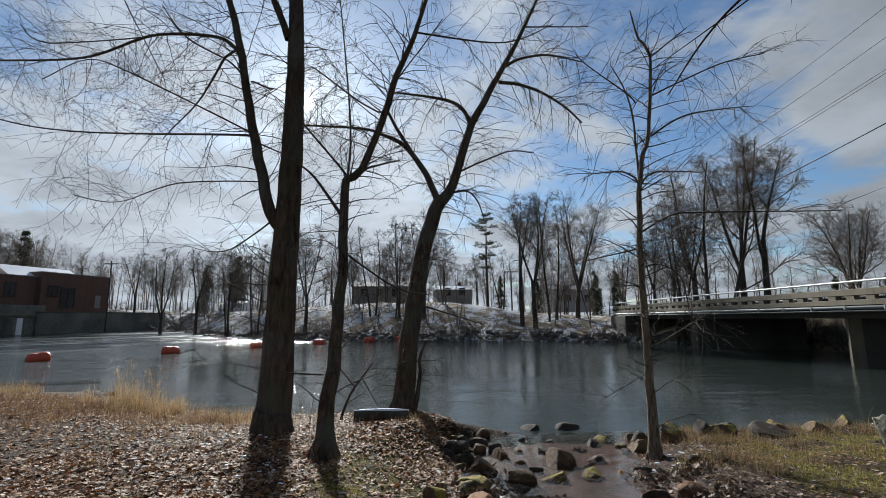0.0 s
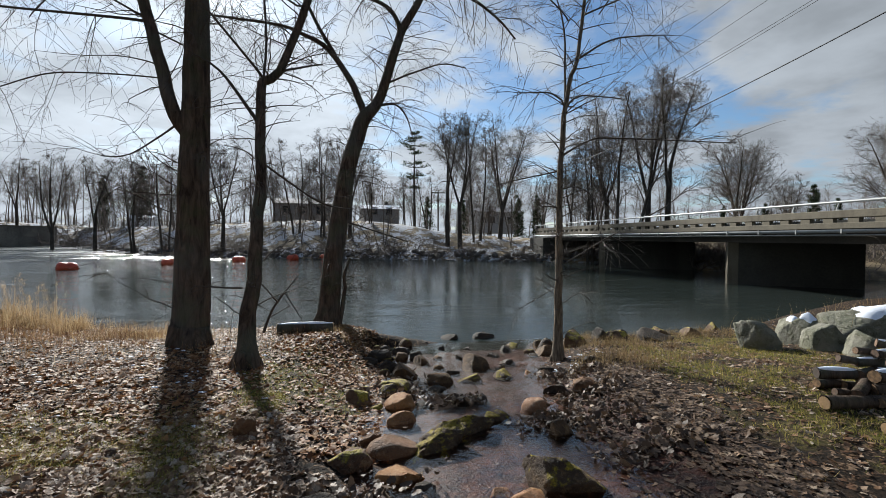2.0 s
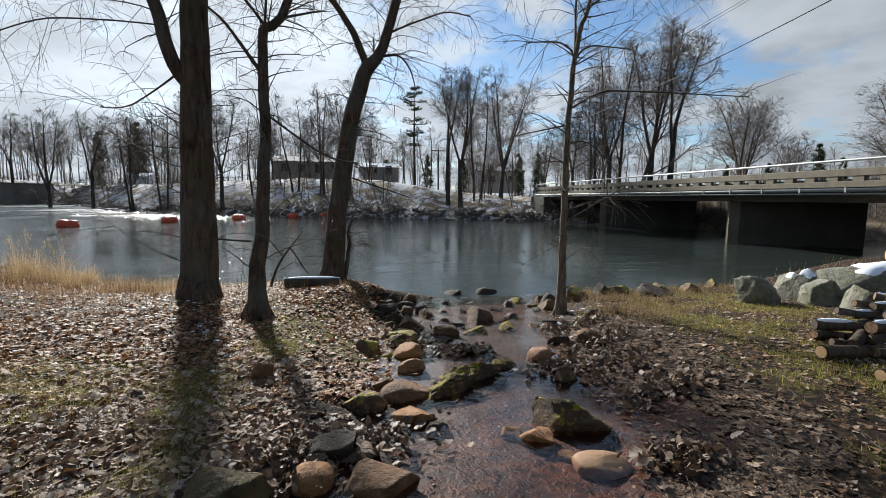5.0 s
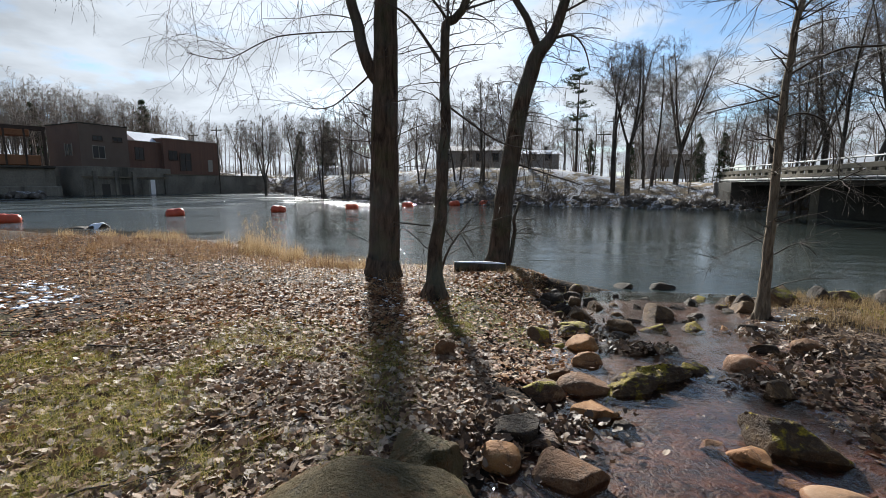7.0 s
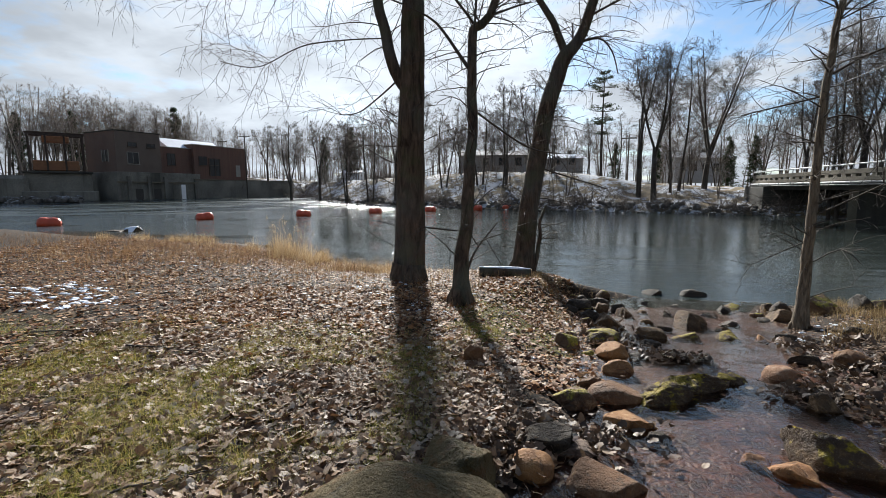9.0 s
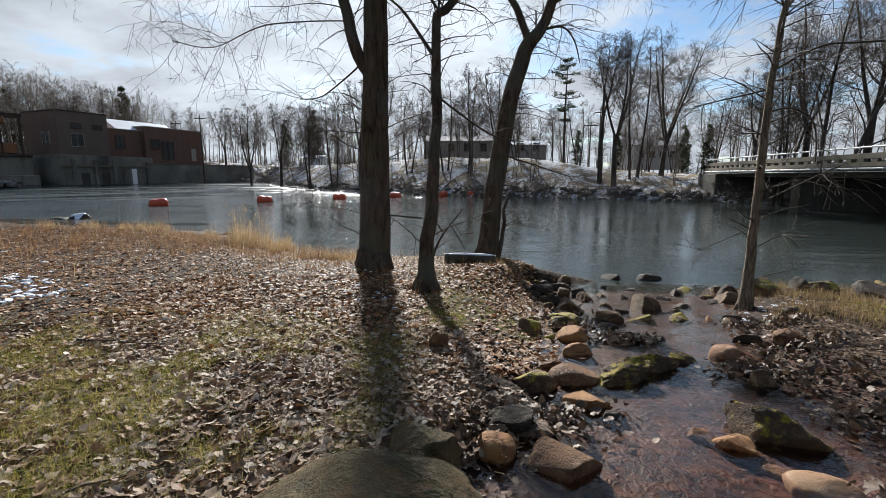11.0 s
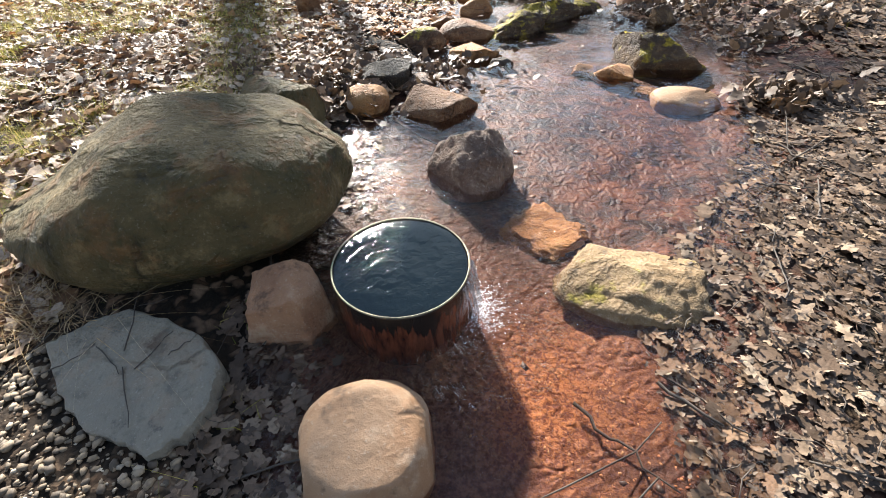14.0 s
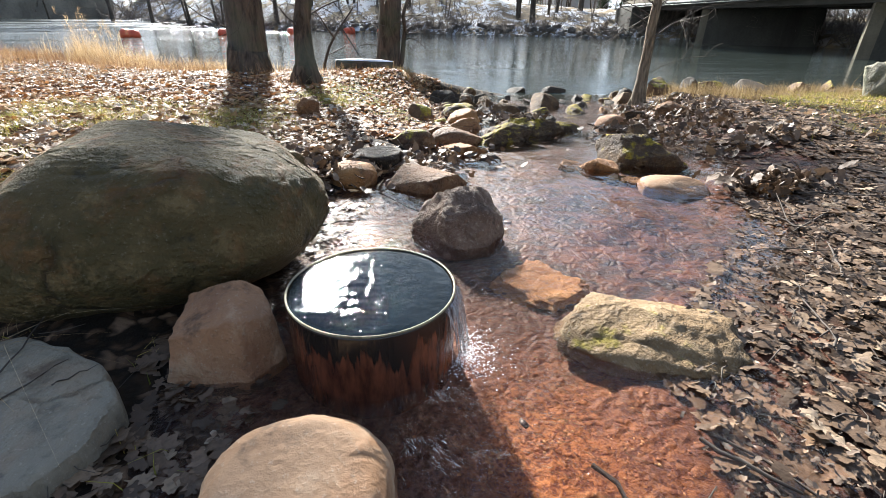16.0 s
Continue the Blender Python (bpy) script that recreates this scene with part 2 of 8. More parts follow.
    snow = n.math("MULTIPLY", snow, n.step(n.add("ShaderNodeSeparateXYZ", {0: where}).outputs[0], 34.0, 24.0))
    dead = n.mix(n.math("MULTIPLY", snow, 0.8), dead, (0.62, 0.65, 0.70))
    colour = n.mix(far, colour, dead)
    high = n.math("ADD", n.math("MULTIPLY", n2, 0.6), n.math("ADD", n.math("MULTIPLY", n3, 0.3), n.math("MULTIPLY", n.step(leaf.outputs["Distance"], 0.7, 0.1), 0.25)))
    high = n.math("ADD", high, n.math("MULTIPLY", grit, 0.3))
    finish(n, out, colour, n.math("MULTIPLY_ADD", bed, -0.35, 0.85), n.bump(high, 0.9, 0.025), Specular_IOR_Level=0.12)
    return m


def build_water(name, colour, gloss, waves, clear, calm=0.0):
    m, n, out = material(name)
    where = world_place(n)
    height = 0.0
    for scale, stretch, size in waves:
        w = n.noise(n.vec("MULTIPLY", where, stretch), scale, 3.0, 0.55, 0.5)
        height = n.math("MULTIPLY_ADD", w, size, height)
    if calm:
        # quick water upstream, smooth water below, with slicks drawn out along the current
        across = n.vec("DOT_PRODUCT", where, (-1.6, 1.0, 0.0))
        slick = n.step(n.noise(n.vec("MULTIPLY", where, (0.05, 0.22, 1.0)), 1.0, 4.0, 0.6, 0.6), 0.42, 0.58)
        quick = n.math("MULTIPLY", n.step(across, 34.0, 84.0), n.math("MULTIPLY_ADD", slick, 0.7, 0.3))
        height = n.math("MULTIPLY", height, n.math("MULTIPLY_ADD", quick, 0.6, n.math("MULTIPLY_ADD", slick, 0.6 * calm, 0.6 * calm)))
        # long riffles lie across the current in the quick water, and roughen it
        lie = n.add("ShaderNodeCombineXYZ", {0: n.vec("DOT_PRODUCT", where, (-0.25, 0.25, 0.0)), 1: n.vec("DOT_PRODUCT", where, (0.035, 0.035, 0.0))}).outputs[0]
        riffle = n.step(n.noise(lie, 1.0, 5.0, 0.65, 0.4), 0.42, 0.6)
        height = n.math("MULTIPLY_ADD", n.math("MULTIPLY", riffle, n.step(across, 50.0, 110.0)), 0.10, height)
        gloss = n.math("MULTIPLY_ADD", n.math("MULTIPLY", riffle, n.step(across, 50.0, 110.0)), 0.26, gloss)
    if clear:
        # streaks of current run out from the well
        r = n.vec("LENGTH", where)
        xyz = n.add("ShaderNodeSeparateXYZ", {0: where})
        turn = n.math("ARCTAN2", xyz.outputs[1], xyz.outputs[0])
        rays = n.noise(n.add("ShaderNodeCombineXYZ", {0: n.math("MULTIPLY", turn, 13.0), 1: n.math("MULTIPLY", r, 16.0)}).outputs[0], 1.0, 4.0, 0.6, 1.2)
        close = n.step(r, 1.1, 0.25)
        height = n.math("MULTIPLY", height, n.math("MULTIPLY_ADD", n.step(r, 4.5, 1.2), 0.75, 0.25))
        height = n.math("MULTIPLY_ADD", n.math("MULTIPLY", rays, close), 0.05, height)
    normal = n.bump(height, 1.0, 1.0)
    if clear:
        thin = n.add("ShaderNodeBsdfTransparent", {"Color": colour})
        gleam = n.add("ShaderNodeBsdfGlossy", {"Color": (1, 1, 1), "Roughness": gloss, "Normal": normal})
        edge = n.add("ShaderNodeFresnel", {"IOR": 1.33, "Normal": normal}).outputs[0]
        both = n.add("ShaderNodeMixShader", {0: edge, 1: thin.outputs[0], 2: gleam.outputs[0]})
        n.tree.links.new(both.outputs[0], out.inputs[0])
    else:
        finish(n, out, colour, gloss, normal, IOR=1.33)
    return m


def tinted(name, stops, rough=0.75, sheen=0.0, through_light=0.0):
    """Leaves and blades: each island of the mesh takes a colour of its own."""
    m, n, out = material(name)
    chance = n.add("ShaderNodeNewGeometry").outputs["Random Per Island"]
    where = world_place(n)
    colour = n.ramp(chance, *stops)
    colour = n.mix(n.math("MULTIPLY", n.step(n.noise(where, 70.0, 3.0), 0.45, 0.7), 0.5), colour, (0.05, 0.035, 0.022))
    if through_light:
        front = n.add("ShaderNodeBsdfPrincipled", {"Base Color": colour, "Roughness": rough, "Specular IOR Level": 0.2 + sheen, "Normal": n.bump(n.noise(where, 130.0, 3.0), 0.5, 0.004)})
        back = n.add("ShaderNodeBsdfTranslucent", {"Color": colour})
        both = n.add("ShaderNodeMixShader", {0: through_light, 1: front.outputs[0], 2: back.outputs[0]})
        n.tree.links.new(both.outputs[0], out.inputs[0])
    else:
        finish(n, out, colour, rough)
    return m


BARK_DARK = bark("bark_dark", (0.028, 0.020, 0.014), (0.135, 0.096, 0.068), 13.0, moss=0.3)
BARK_PALE = bark("bark_pale", (0.07, 0.054, 0.038), (0.27, 0.21, 0.145), 30.0)
BARK_FAR = bark("bark_far", (0.03, 0.024, 0.019), (0.10, 0.083, 0.066), 3.0, own=True)
BARK_LOG = bark("pale_log_bark", (0.10, 0.075, 0.05), (0.26, 0.20, 0.13), 9.0)
# three twig tones, paler with distance: haze is put into the colour
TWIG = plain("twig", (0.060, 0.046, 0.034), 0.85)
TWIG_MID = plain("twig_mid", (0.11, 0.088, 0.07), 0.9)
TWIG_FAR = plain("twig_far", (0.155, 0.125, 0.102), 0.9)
GROUND = build_ground_material()
RIVER = build_water("river_water", (0.030, 0.038, 0.034), 0.055, [(0.45, (0.8, 1.5, 1.0), 0.09), (1.7, (0.7, 1.3, 1.0), 0.055), (5.0, (0.8, 1.3, 1.0), 0.048), (14.0, (0.8, 1.2, 1.0), 0.030)], False, 0.16)
CREEK = build_water("creek_water", (0.90, 0.80, 0.74), 0.03, [(3.0, (1.0, 0.7, 1.0), 0.026), (9.0, (1.0, 0.45, 1.0), 0.014), (30.0, (1.0, 0.6, 1.0), 0.0030)], True)
BOULDER = stone("boulder_stone", (0.115, 0.082, 0.032), (0.068, 0.054, 0.019), (0.19, 0.135, 0.06), moss=0.08, moss_colour=(0.12, 0.12, 0.03), grain=19.0, rust=0.3, speck=0.22, relief=1.5)
GREY_STONE = stone("grey_stone", (0.21, 0.135, 0.09), (0.12, 0.075, 0.052), (0.36, 0.27, 0.19), grain=19.0, wet=1.0, speck=0.55)
DARK_STONE = stone("dark_stone", (0.031, 0.022, 0.014), (0.05, 0.035, 0.022), (0.085, 0.058, 0.033), moss=0.15, wet=1.0, speck=0.12)
ORANGE_STONE = stone("orange_stone", (0.30, 0.145, 0.05), (0.20, 0.09, 0.034), (0.36, 0.20, 0.085), wet=1.0, relief=0.6)
TAN_STONE = stone("tan_stone", (0.285, 0.175, 0.10), (0.225, 0.125, 0.065), (0.34, 0.23, 0.145), grain=16.0, wet=0.5, relief=0.18)
RUST_STONE = stone("rust_stone", (0.31, 0.165, 0.088), (0.22, 0.105, 0.056), (0.40, 0.26, 0.16), grain=18.0, wet=0.8, relief=0.8, speck=0.35)
RED_STONE = stone("red_stone", (0.17, 0.083, 0.036), (0.11, 0.056, 0.027), (0.24, 0.14, 0.07), wet=1.0, speck=0.14)
BROWN_STONE = stone("brown_stone", (0.12, 0.066, 0.028), (0.075, 0.043, 0.020), (0.19, 0.115, 0.05), moss=0.2, moss_colour=(0.20, 0.16, 0.02), wet=1.0, speck=0.08)
MOSS_STONE = stone("mossy_stone", (0.075, 0.045, 0.022), (0.05, 0.03, 0.016), (0.13, 0.08, 0.035), moss=0.8, moss_colour=(0.34, 0.25, 0.02), wet=0.8)
HALF_MOSS = stone("half_mossy_stone", (0.13, 0.075, 0.038), (0.085, 0.047, 0.026), (0.20, 0.125, 0.065), moss=0.76, moss_colour=(0.40, 0.32, 0.03), wet=0.8)
YELLOW_STONE = stone("yellow_stone", (0.225, 0.148, 0.075), (0.165, 0.105, 0.05), (0.275, 0.195, 0.11), moss=0.52, moss_colour=(0.26, 0.20, 0.02), grain=20.0, speck=0.4)
SLAB = stone("slab_stone", (0.195, 0.17, 0.128), (0.235, 0.205, 0.15), (0.13, 0.115, 0.087), grain=22.0, speck=0.35, rust=0.15, relief=0.5)
BANK_STONE = stone("bank_stone", (0.21, 0.20, 0.155), (0.15, 0.15, 0.10), (0.28, 0.26, 0.2), moss=0.15, moss_colour=(0.12, 0.13, 0.05))
SNOW = plain("snow", (0.82, 0.86, 0.92), 0.6, 0.06, 6.0, 0.3)
LEAF_BITS = tinted("leaf_bits", [(0.0, (0.03, 0.019, 0.012)), (0.5, (0.085, 0.055, 0.035)), (0.97, (0.17, 0.115, 0.075))], 0.8)
# the palest leaves are part own tone, part glint put into the colour
LEAF = tinted("dead_leaf", [(0.0, (0.05, 0.026, 0.013)), (0.22, (0.13, 0.064, 0.03)), (0.45, (0.25, 0.14, 0.072)), (0.74, (0.36, 0.245, 0.155)), (0.96, (0.54, 0.445, 0.35))], 0.62, sheen=0.08, through_light=0.25)
LEAF_WET = tinted("wet_leaf", [(0.0, (0.05, 0.032, 0.02)), (0.45, (0.10, 0.064, 0.04)), (0.8, (0.17, 0.112, 0.072)), (0.95, (0.24, 0.17, 0.11)), (0.99, (0.34, 0.26, 0.18))], 0.55, sheen=0.05, through_light=0.1)
LEAF_TAN = tinted("rusty_dead_leaf", [(0.0, (0.05, 0.02, 0.01)), (0.3, (0.17, 0.065, 0.023)), (0.6, (0.36, 0.165, 0.062)), (0.82, (0.45, 0.275, 0.14)), (0.97, (0.60, 0.47, 0.34))], 0.62, through_light=0.25)
STRAW = tinted("dry_grass", [(0.0, (0.24, 0.14, 0.06)), (0.5, (0.47, 0.325, 0.165)), (0.97, (0.64, 0.50, 0.31))], 0.8, through_light=0.45)
DULL_GRASS = tinted("dull_dry_grass", [(0.0, (0.13, 0.082, 0.035)), (0.5, (0.26, 0.175, 0.08)), (0.97, (0.44, 0.33, 0.18))], 0.8, through_light=0.35)
RUSSET = tinted("russet_grass", [(0.0, (0.16, 0.075, 0.03)), (0.5, (0.34, 0.19, 0.085)), (0.95, (0.52, 0.35, 0.18))], 0.7, through_light=0.3)
WEED = tinted("brown_weeds", [(0.0, (0.10, 0.05, 0.025)), (0.5, (0.20, 0.105, 0.05)), (0.97, (0.34, 0.20, 0.10))], 0.8, through_light=0.3)
GRASS = tinted("lawn_grass", [(0.0, (0.11, 0.13, 0.02)), (0.4, (0.27, 0.26, 0.04)), (0.7, (0.48, 0.38, 0.09)), (0.97, (0.58, 0.44, 0.18))], 0.65, through_light=0.34)
PINE = tinted("pine_needles", [(0.0, (0.02, 0.034, 0.016)), (0.97, (0.06, 0.085, 0.04))], 0.8, through_light=0.25)
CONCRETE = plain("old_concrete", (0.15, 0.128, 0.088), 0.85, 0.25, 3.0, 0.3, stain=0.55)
# weathered concrete; on the bridge its darkness also stands in for shade
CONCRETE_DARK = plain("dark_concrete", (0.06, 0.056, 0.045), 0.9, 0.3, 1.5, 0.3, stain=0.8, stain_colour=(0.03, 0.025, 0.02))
# concrete darkened in its colour, for surfaces that lie in shade
SHADED_CONCRETE = plain("shaded_concrete", (0.07, 0.062, 0.052), 0.9, 0.3, 2.0, 0.2)
STEEL_PALE = plain("pale_galvanized_steel", (0.30, 0.31, 0.30), 0.5, 0.15, 8.0, 0.1, metal=0.3)
ASPHALT = plain("asphalt", (0.05, 0.05, 0.05), 0.9, 0.3, 20.0, 0.4)
ROOF_WHITE = plain("pale_metal_roof", (0.72, 0.74, 0.77), 0.45, 0.08, 2.0, 0.1)
ROOF_GREY = plain("grey_shingle_roof", (0.22, 0.22, 0.23), 0.85, 0.2, 6.0, 0.3)
SIDING = plain("grey_siding", (0.25, 0.24, 0.23), 0.75, 0.12, 5.0, 0.1)
WINDOW_DARK = plain("dark_window_glass", (0.02, 0.024, 0.028), 0.12, 0.1, 3.0, 0.02)
TRIM_PALE = plain("pale_trim", (0.30, 0.28, 0.24), 0.7, 0.1)
RUST_STEEL = plain("rusty_steel", (0.055, 0.038, 0.028), 0.85, 0.3, 6.0, 0.3)
FOUNDATION = plain("weathered_foundation", (0.21, 0.195, 0.16), 0.9, 0.4, 0.9, 0.3, stain=0.85, stain_colour=(0.035, 0.034, 0.026))
SIDING_PALE = plain("pale_siding", (0.36, 0.35, 0.34), 0.75, 0.12, 5.0, 0.1)
ORANGE_PAINT = plain("faded_orange_paint", (0.26, 0.115, 0.05), 0.7, 0.2)
BUOY = plain("orange_plastic", (0.55, 0.075, 0.025), 0.45, 0.12, 5.0, 0.05, stain=0.2)
RIM = plain("worn_rim_steel", (0.28, 0.24, 0.14), 0.6, 0.8, 26.0, 0.3, metal=0.1)

def build_old_wood():
    """Sawn ends gone grey and brown, each log its own shade."""
    m, n, out = material("weathered_cut_wood")
    where = own_place(n)
    chance = n.add("ShaderNodeObjectInfo").outputs["Random"]
    shade = n.ramp(chance, (0.0, (0.05, 0.032, 0.02)), (0.5, (0.15, 0.085, 0.045)), (1.0, (0.34, 0.20, 0.095)))
    colour = n.mix(n.step(n.noise(where, 26.0, 5.0, 0.65), 0.4, 0.62), n.mix(0.6, shade, (0.03, 0.022, 0.016)), shade)
    finish(n, out, colour, 0.85, n.bump(n.noise(where, 90.0, 3.0), 0.4, 0.01))
    return m


WOOD_OLD = build_old_wood()
WOOD_CUT = plain("cut_wood", (0.46, 0.29, 0.14), 0.8, 0.25, 14.0, 0.2)
CABLE = plain("cable", (0.02, 0.02, 0.022), 0.6)


def build_brick():
    m, n, out = material("red_brick")
    where = own_place(n)
    tile = n.add("ShaderNodeTexBrick", {"Vector": n.vec("MULTIPLY", where, (1, 1, 1)), "Color1": (0.165, 0.085, 0.058), "Color2": (0.13, 0.068, 0.048), "Mortar": (0.14, 0.105, 0.082), "Scale": 1.0, "Brick Width": 0.22, "Row Height": 0.075, "Mortar Size": 0.008})
    wide = n.noise(where, 0.5, 4.0)
    colour = n.mix(n.step(wide, 0.4, 0.7), tile.outputs[0], n.mix(0.4, tile.outputs[0], (0.09, 0.06, 0.05)))
    finish(n, out, colour, 0.85, n.bump(n.noise(where, 8.0), 0.2, 0.02))
    return m


def build_pipe_wall():
    """Old steel pipe: rust-red below, black wet tongues from the rim down."""
    m, n, out = material("rusted_well_pipe")
    where = own_place(n)
    z = n.add("ShaderNodeSeparateXYZ", {0: where}).outputs[2]
    tongue = n.noise(n.vec("MULTIPLY", where, (1, 1, 0.12)), 26.0, 3.0, 0.6)
    edge = n.math("SUBTRACT", z, n.math("MULTIPLY_ADD", tongue, -0.36, 0.385))
    rust = n.mix(n.step(n.noise(n.vec("MULTIPLY", where, (1, 1, 0.25)), 40.0, 5.0), 0.35, 0.65), (0.035, 0.012, 0.008), (0.115, 0.038, 0.02))
    colour = n.mix(n.step(edge, 0.0, 0.025), rust, (0.010, 0.008, 0.007))
    finish(n, out, colour, 0.22, n.bump(n.noise(n.vec("MULTIPLY", where, (1, 1, 0.2)), 60.0), 0.4, 0.01))
    return m


BRICK = build_brick()
PIPE_WALL = build_pipe_wall()

# ---- mesh helpers ----


def mesh_of(name, verts, faces, *mats, smooth=False):
    me = bpy.data.meshes.new(name)
    me.from_pydata([tuple(v) for v in verts], [], faces)
    for m in mats:
        me.materials.append(m)
    if smooth:
        me.polygons.foreach_set("use_smooth", [True] * len(me.polygons))
    me.update()
    return me


def base(name, place=(0, 0, 0), label="", category="", group="", turn=0.0, kind=""):
    ob = new(name)
    ob.empty_display_size = 0.2
    ob.matrix_world = pose(*place, 0, 0, turn)
    return tagged(ob, label, category, group, kind)


def child(ob, parent):
    ob.parent = parent
    return ob


def part(name, bm, mat, parent, label="", smooth=False):
    me = bpy.data.meshes.new(name)
    bm.to_mesh(me)
    bm.free()
    me.materials.append(mat)
    if smooth:
        me.polygons.foreach_set("use_smooth", [True] * len(me.polygons))
    ob = new(name, me)
    ob.parent = parent
    return tagged(ob, label)


def box(x0, x1, y0, y1, z0, z1, bevel=0.0):
    bm = bmesh.new()
    bmesh.ops.create_cube(bm, size=1)
    for v in bm.verts:
        v.co = Vector((x0 + (v.co.x + 0.5) * (x1 - x0), y0 + (v.co.y + 0.5) * (y1 - y0), z0 + (v.co.z + 0.5) * (z1 - z0)))
    if bevel:
        bmesh.ops.bevel(bm, geom=bm.edges[:], offset=bevel, segments=1, affect="EDGES")
    return bm


def rod(a, b, r0, r1=None, sides=8, caps=True):
    bm = bmesh.new()
    a, b = Vector(a), Vector(b)
    bmesh.ops.create_cone(bm, cap_ends=caps, segments=sides, radius1=r0, radius2=r0 if r1 is None else r1, depth=(b - a).length)
    bmesh.ops.transform(bm, matrix=Matrix.Translation((a + b) / 2) @ (b - a).to_track_quat("Z", "Y").to_matrix().to_4x4(), verts=bm.verts)
    return bm


def merged(*bms):
    out = bmesh.new()
    for b in bms:
        me = bpy.data.meshes.new("tmp")
        b.to_mesh(me)
        b.free()
        out.from_mesh(me)
        bpy.data.meshes.remove(me)
    return out


def prism(outline, z0, z1):
    """An upright prism on an outline of (x, y)."""
    bm = bmesh.new()
    low = [bm.verts.new((x, y, z0)) for x, y in outline]
    top = [bm.verts.new((x, y, z1)) for x, y in outline]
    bm.faces.new(low[::-1]), bm.faces.new(top)
    for i in range(len(outline)):
        j = (i + 1) % len(outline)
        bm.faces.new((low[i], low[j], top[j], top[i]))
    return bm


def smooth01(t):
    t = np.clip(t, 0, 1)
    return t * t * (3 - 2 * t)


class Tubes:
    """Collects tapered tubes along polylines and makes one mesh of them."""

    def __init__(self):
        self.verts, self.faces = [], []

    def add(self, points, radii, sides=5, cap=True):
        start = len(self.verts)
        count = len(points)
        for i in range(count):
            a, b = points[max(0, i - 1)], points[min(count - 1, i + 1)]
            d = (b - a)
            d = d.normalized() if d.length > 1e-9 else Vector((0, 0, 1))
            u = d.cross(Vector((0.31, 0.95, 0.04)) if abs(d.y) < 0.9 else Vector((1, 0, 0))).normalized()
            w = d.cross(u)
            for k in range(sides):
                ang = 2 * math.pi * k / sides
                self.verts.append(points[i] + (u * math.cos(ang) + w * math.sin(ang)) * radii[i])
        for i in range(count - 1):
            for k in range(sides):
                p, q = start + i * sides + k, start + i * sides + (k + 1) % sides
                self.faces.append((p, q, q + sides, p + sides))
        if cap:
            self.faces.append(tuple(start + (count - 1) * sides + k for k in range(sides)))

    def mesh(self, name, mat):
        return mesh_of(name, self.verts, self.faces, mat, smooth=True)


# ---- the ground, one sheet ----
RIVER_Z = -0.65


def table(pairs):
    xs, ys = zip(*pairs)
    return lambda v: np.interp(v, xs, ys)


near_shore = table([(-300, 150), (-60, 38), (-27, 20), (-19, 17.2), (-11, 15.8), (-7.5, 13.6), (-5.2, 11.6), (-3.4, 10.8), (0.3, 10.8), (1.2, 10.0), (4.8, 9.0), (6.4, 8.8), (8, 8.6), (10.5, 8.8), (14, 10.3), (19, 12.2), (27, 13.5), (60, 8), (300, -20)])
far_shore = table([(-400, 190), (-200, 120), (-90, 64), (-63, 64.5), (-57.5, 81), (-51, 97), (-44, 90), (-26, 67), (-7, 57.5), (6, 52), (17, 48), (23, 45), (27, 41), (31, 25), (36, 15.5), (60, 11), (90, 4), (300, -12)])
creek_left = table([(-1.0, 0.10), (-0.62, -0.30), (0, -0.36), (0.5, -0.25), (1.1, -0.20), (2, 0.22), (2.9, 0.50), (4.8, 0.66), (6.4, 0.9), (9, 1.1), (10, 1.3)])
creek_right = table([(-1.05, 0.66), (-0.62, 0.74), (-0.25, 0.80), (0.1, 1.08), (0.8, 1.80), (1.4, 2.18), (2.4, 2.5), (3.4, 2.72), (4.6, 3.1), (6.1, 3.85), (8, 4.6), (9, 4.9), (10, 5.0)])
creek_level = table([(-3, 0.02), (0, 0.0), (1.5, -0.03), (2.5, -0.10), (4.2, -0.22), (6, -0.38), (8.5, -0.60), (9.2, -0.65), (300, -0.65)])
far_rise = table([(-400, 5.5), (-95, 5.2), (-60, 4.6), (-49, 3.7), (-26, 3.6), (-5, 4.5), (8, 4.3), (18, 2.6), (26, 2.0), (32, 1.0), (60, 1.4), (300, 3)])

bank_width = table([(0, 0.6), (5, 1.6), (6.5, 1.4), (8, 0.8), (10, 0.7)])


def river_level(x, y):
    return RIVER_Z + 0.8 * smooth01((np.hypot(x, y) - 48) / 45) * smooth01((-x - 5) / 30)


def ripple(x, y):
    return (0.5 * np.sin(1.7 * x + 0.9 * y + 1) * np.sin(1.1 * y - 0.6 * x) + 0.3 * np.sin(4.1 * x - 2.2 * y) * np.sin(3.3 * y + 1.2 * x + 2) + 0.2 * np.sin(9.7 * x + 3.1 * y) * np.sin(8.3 * y - 4.0 * x))


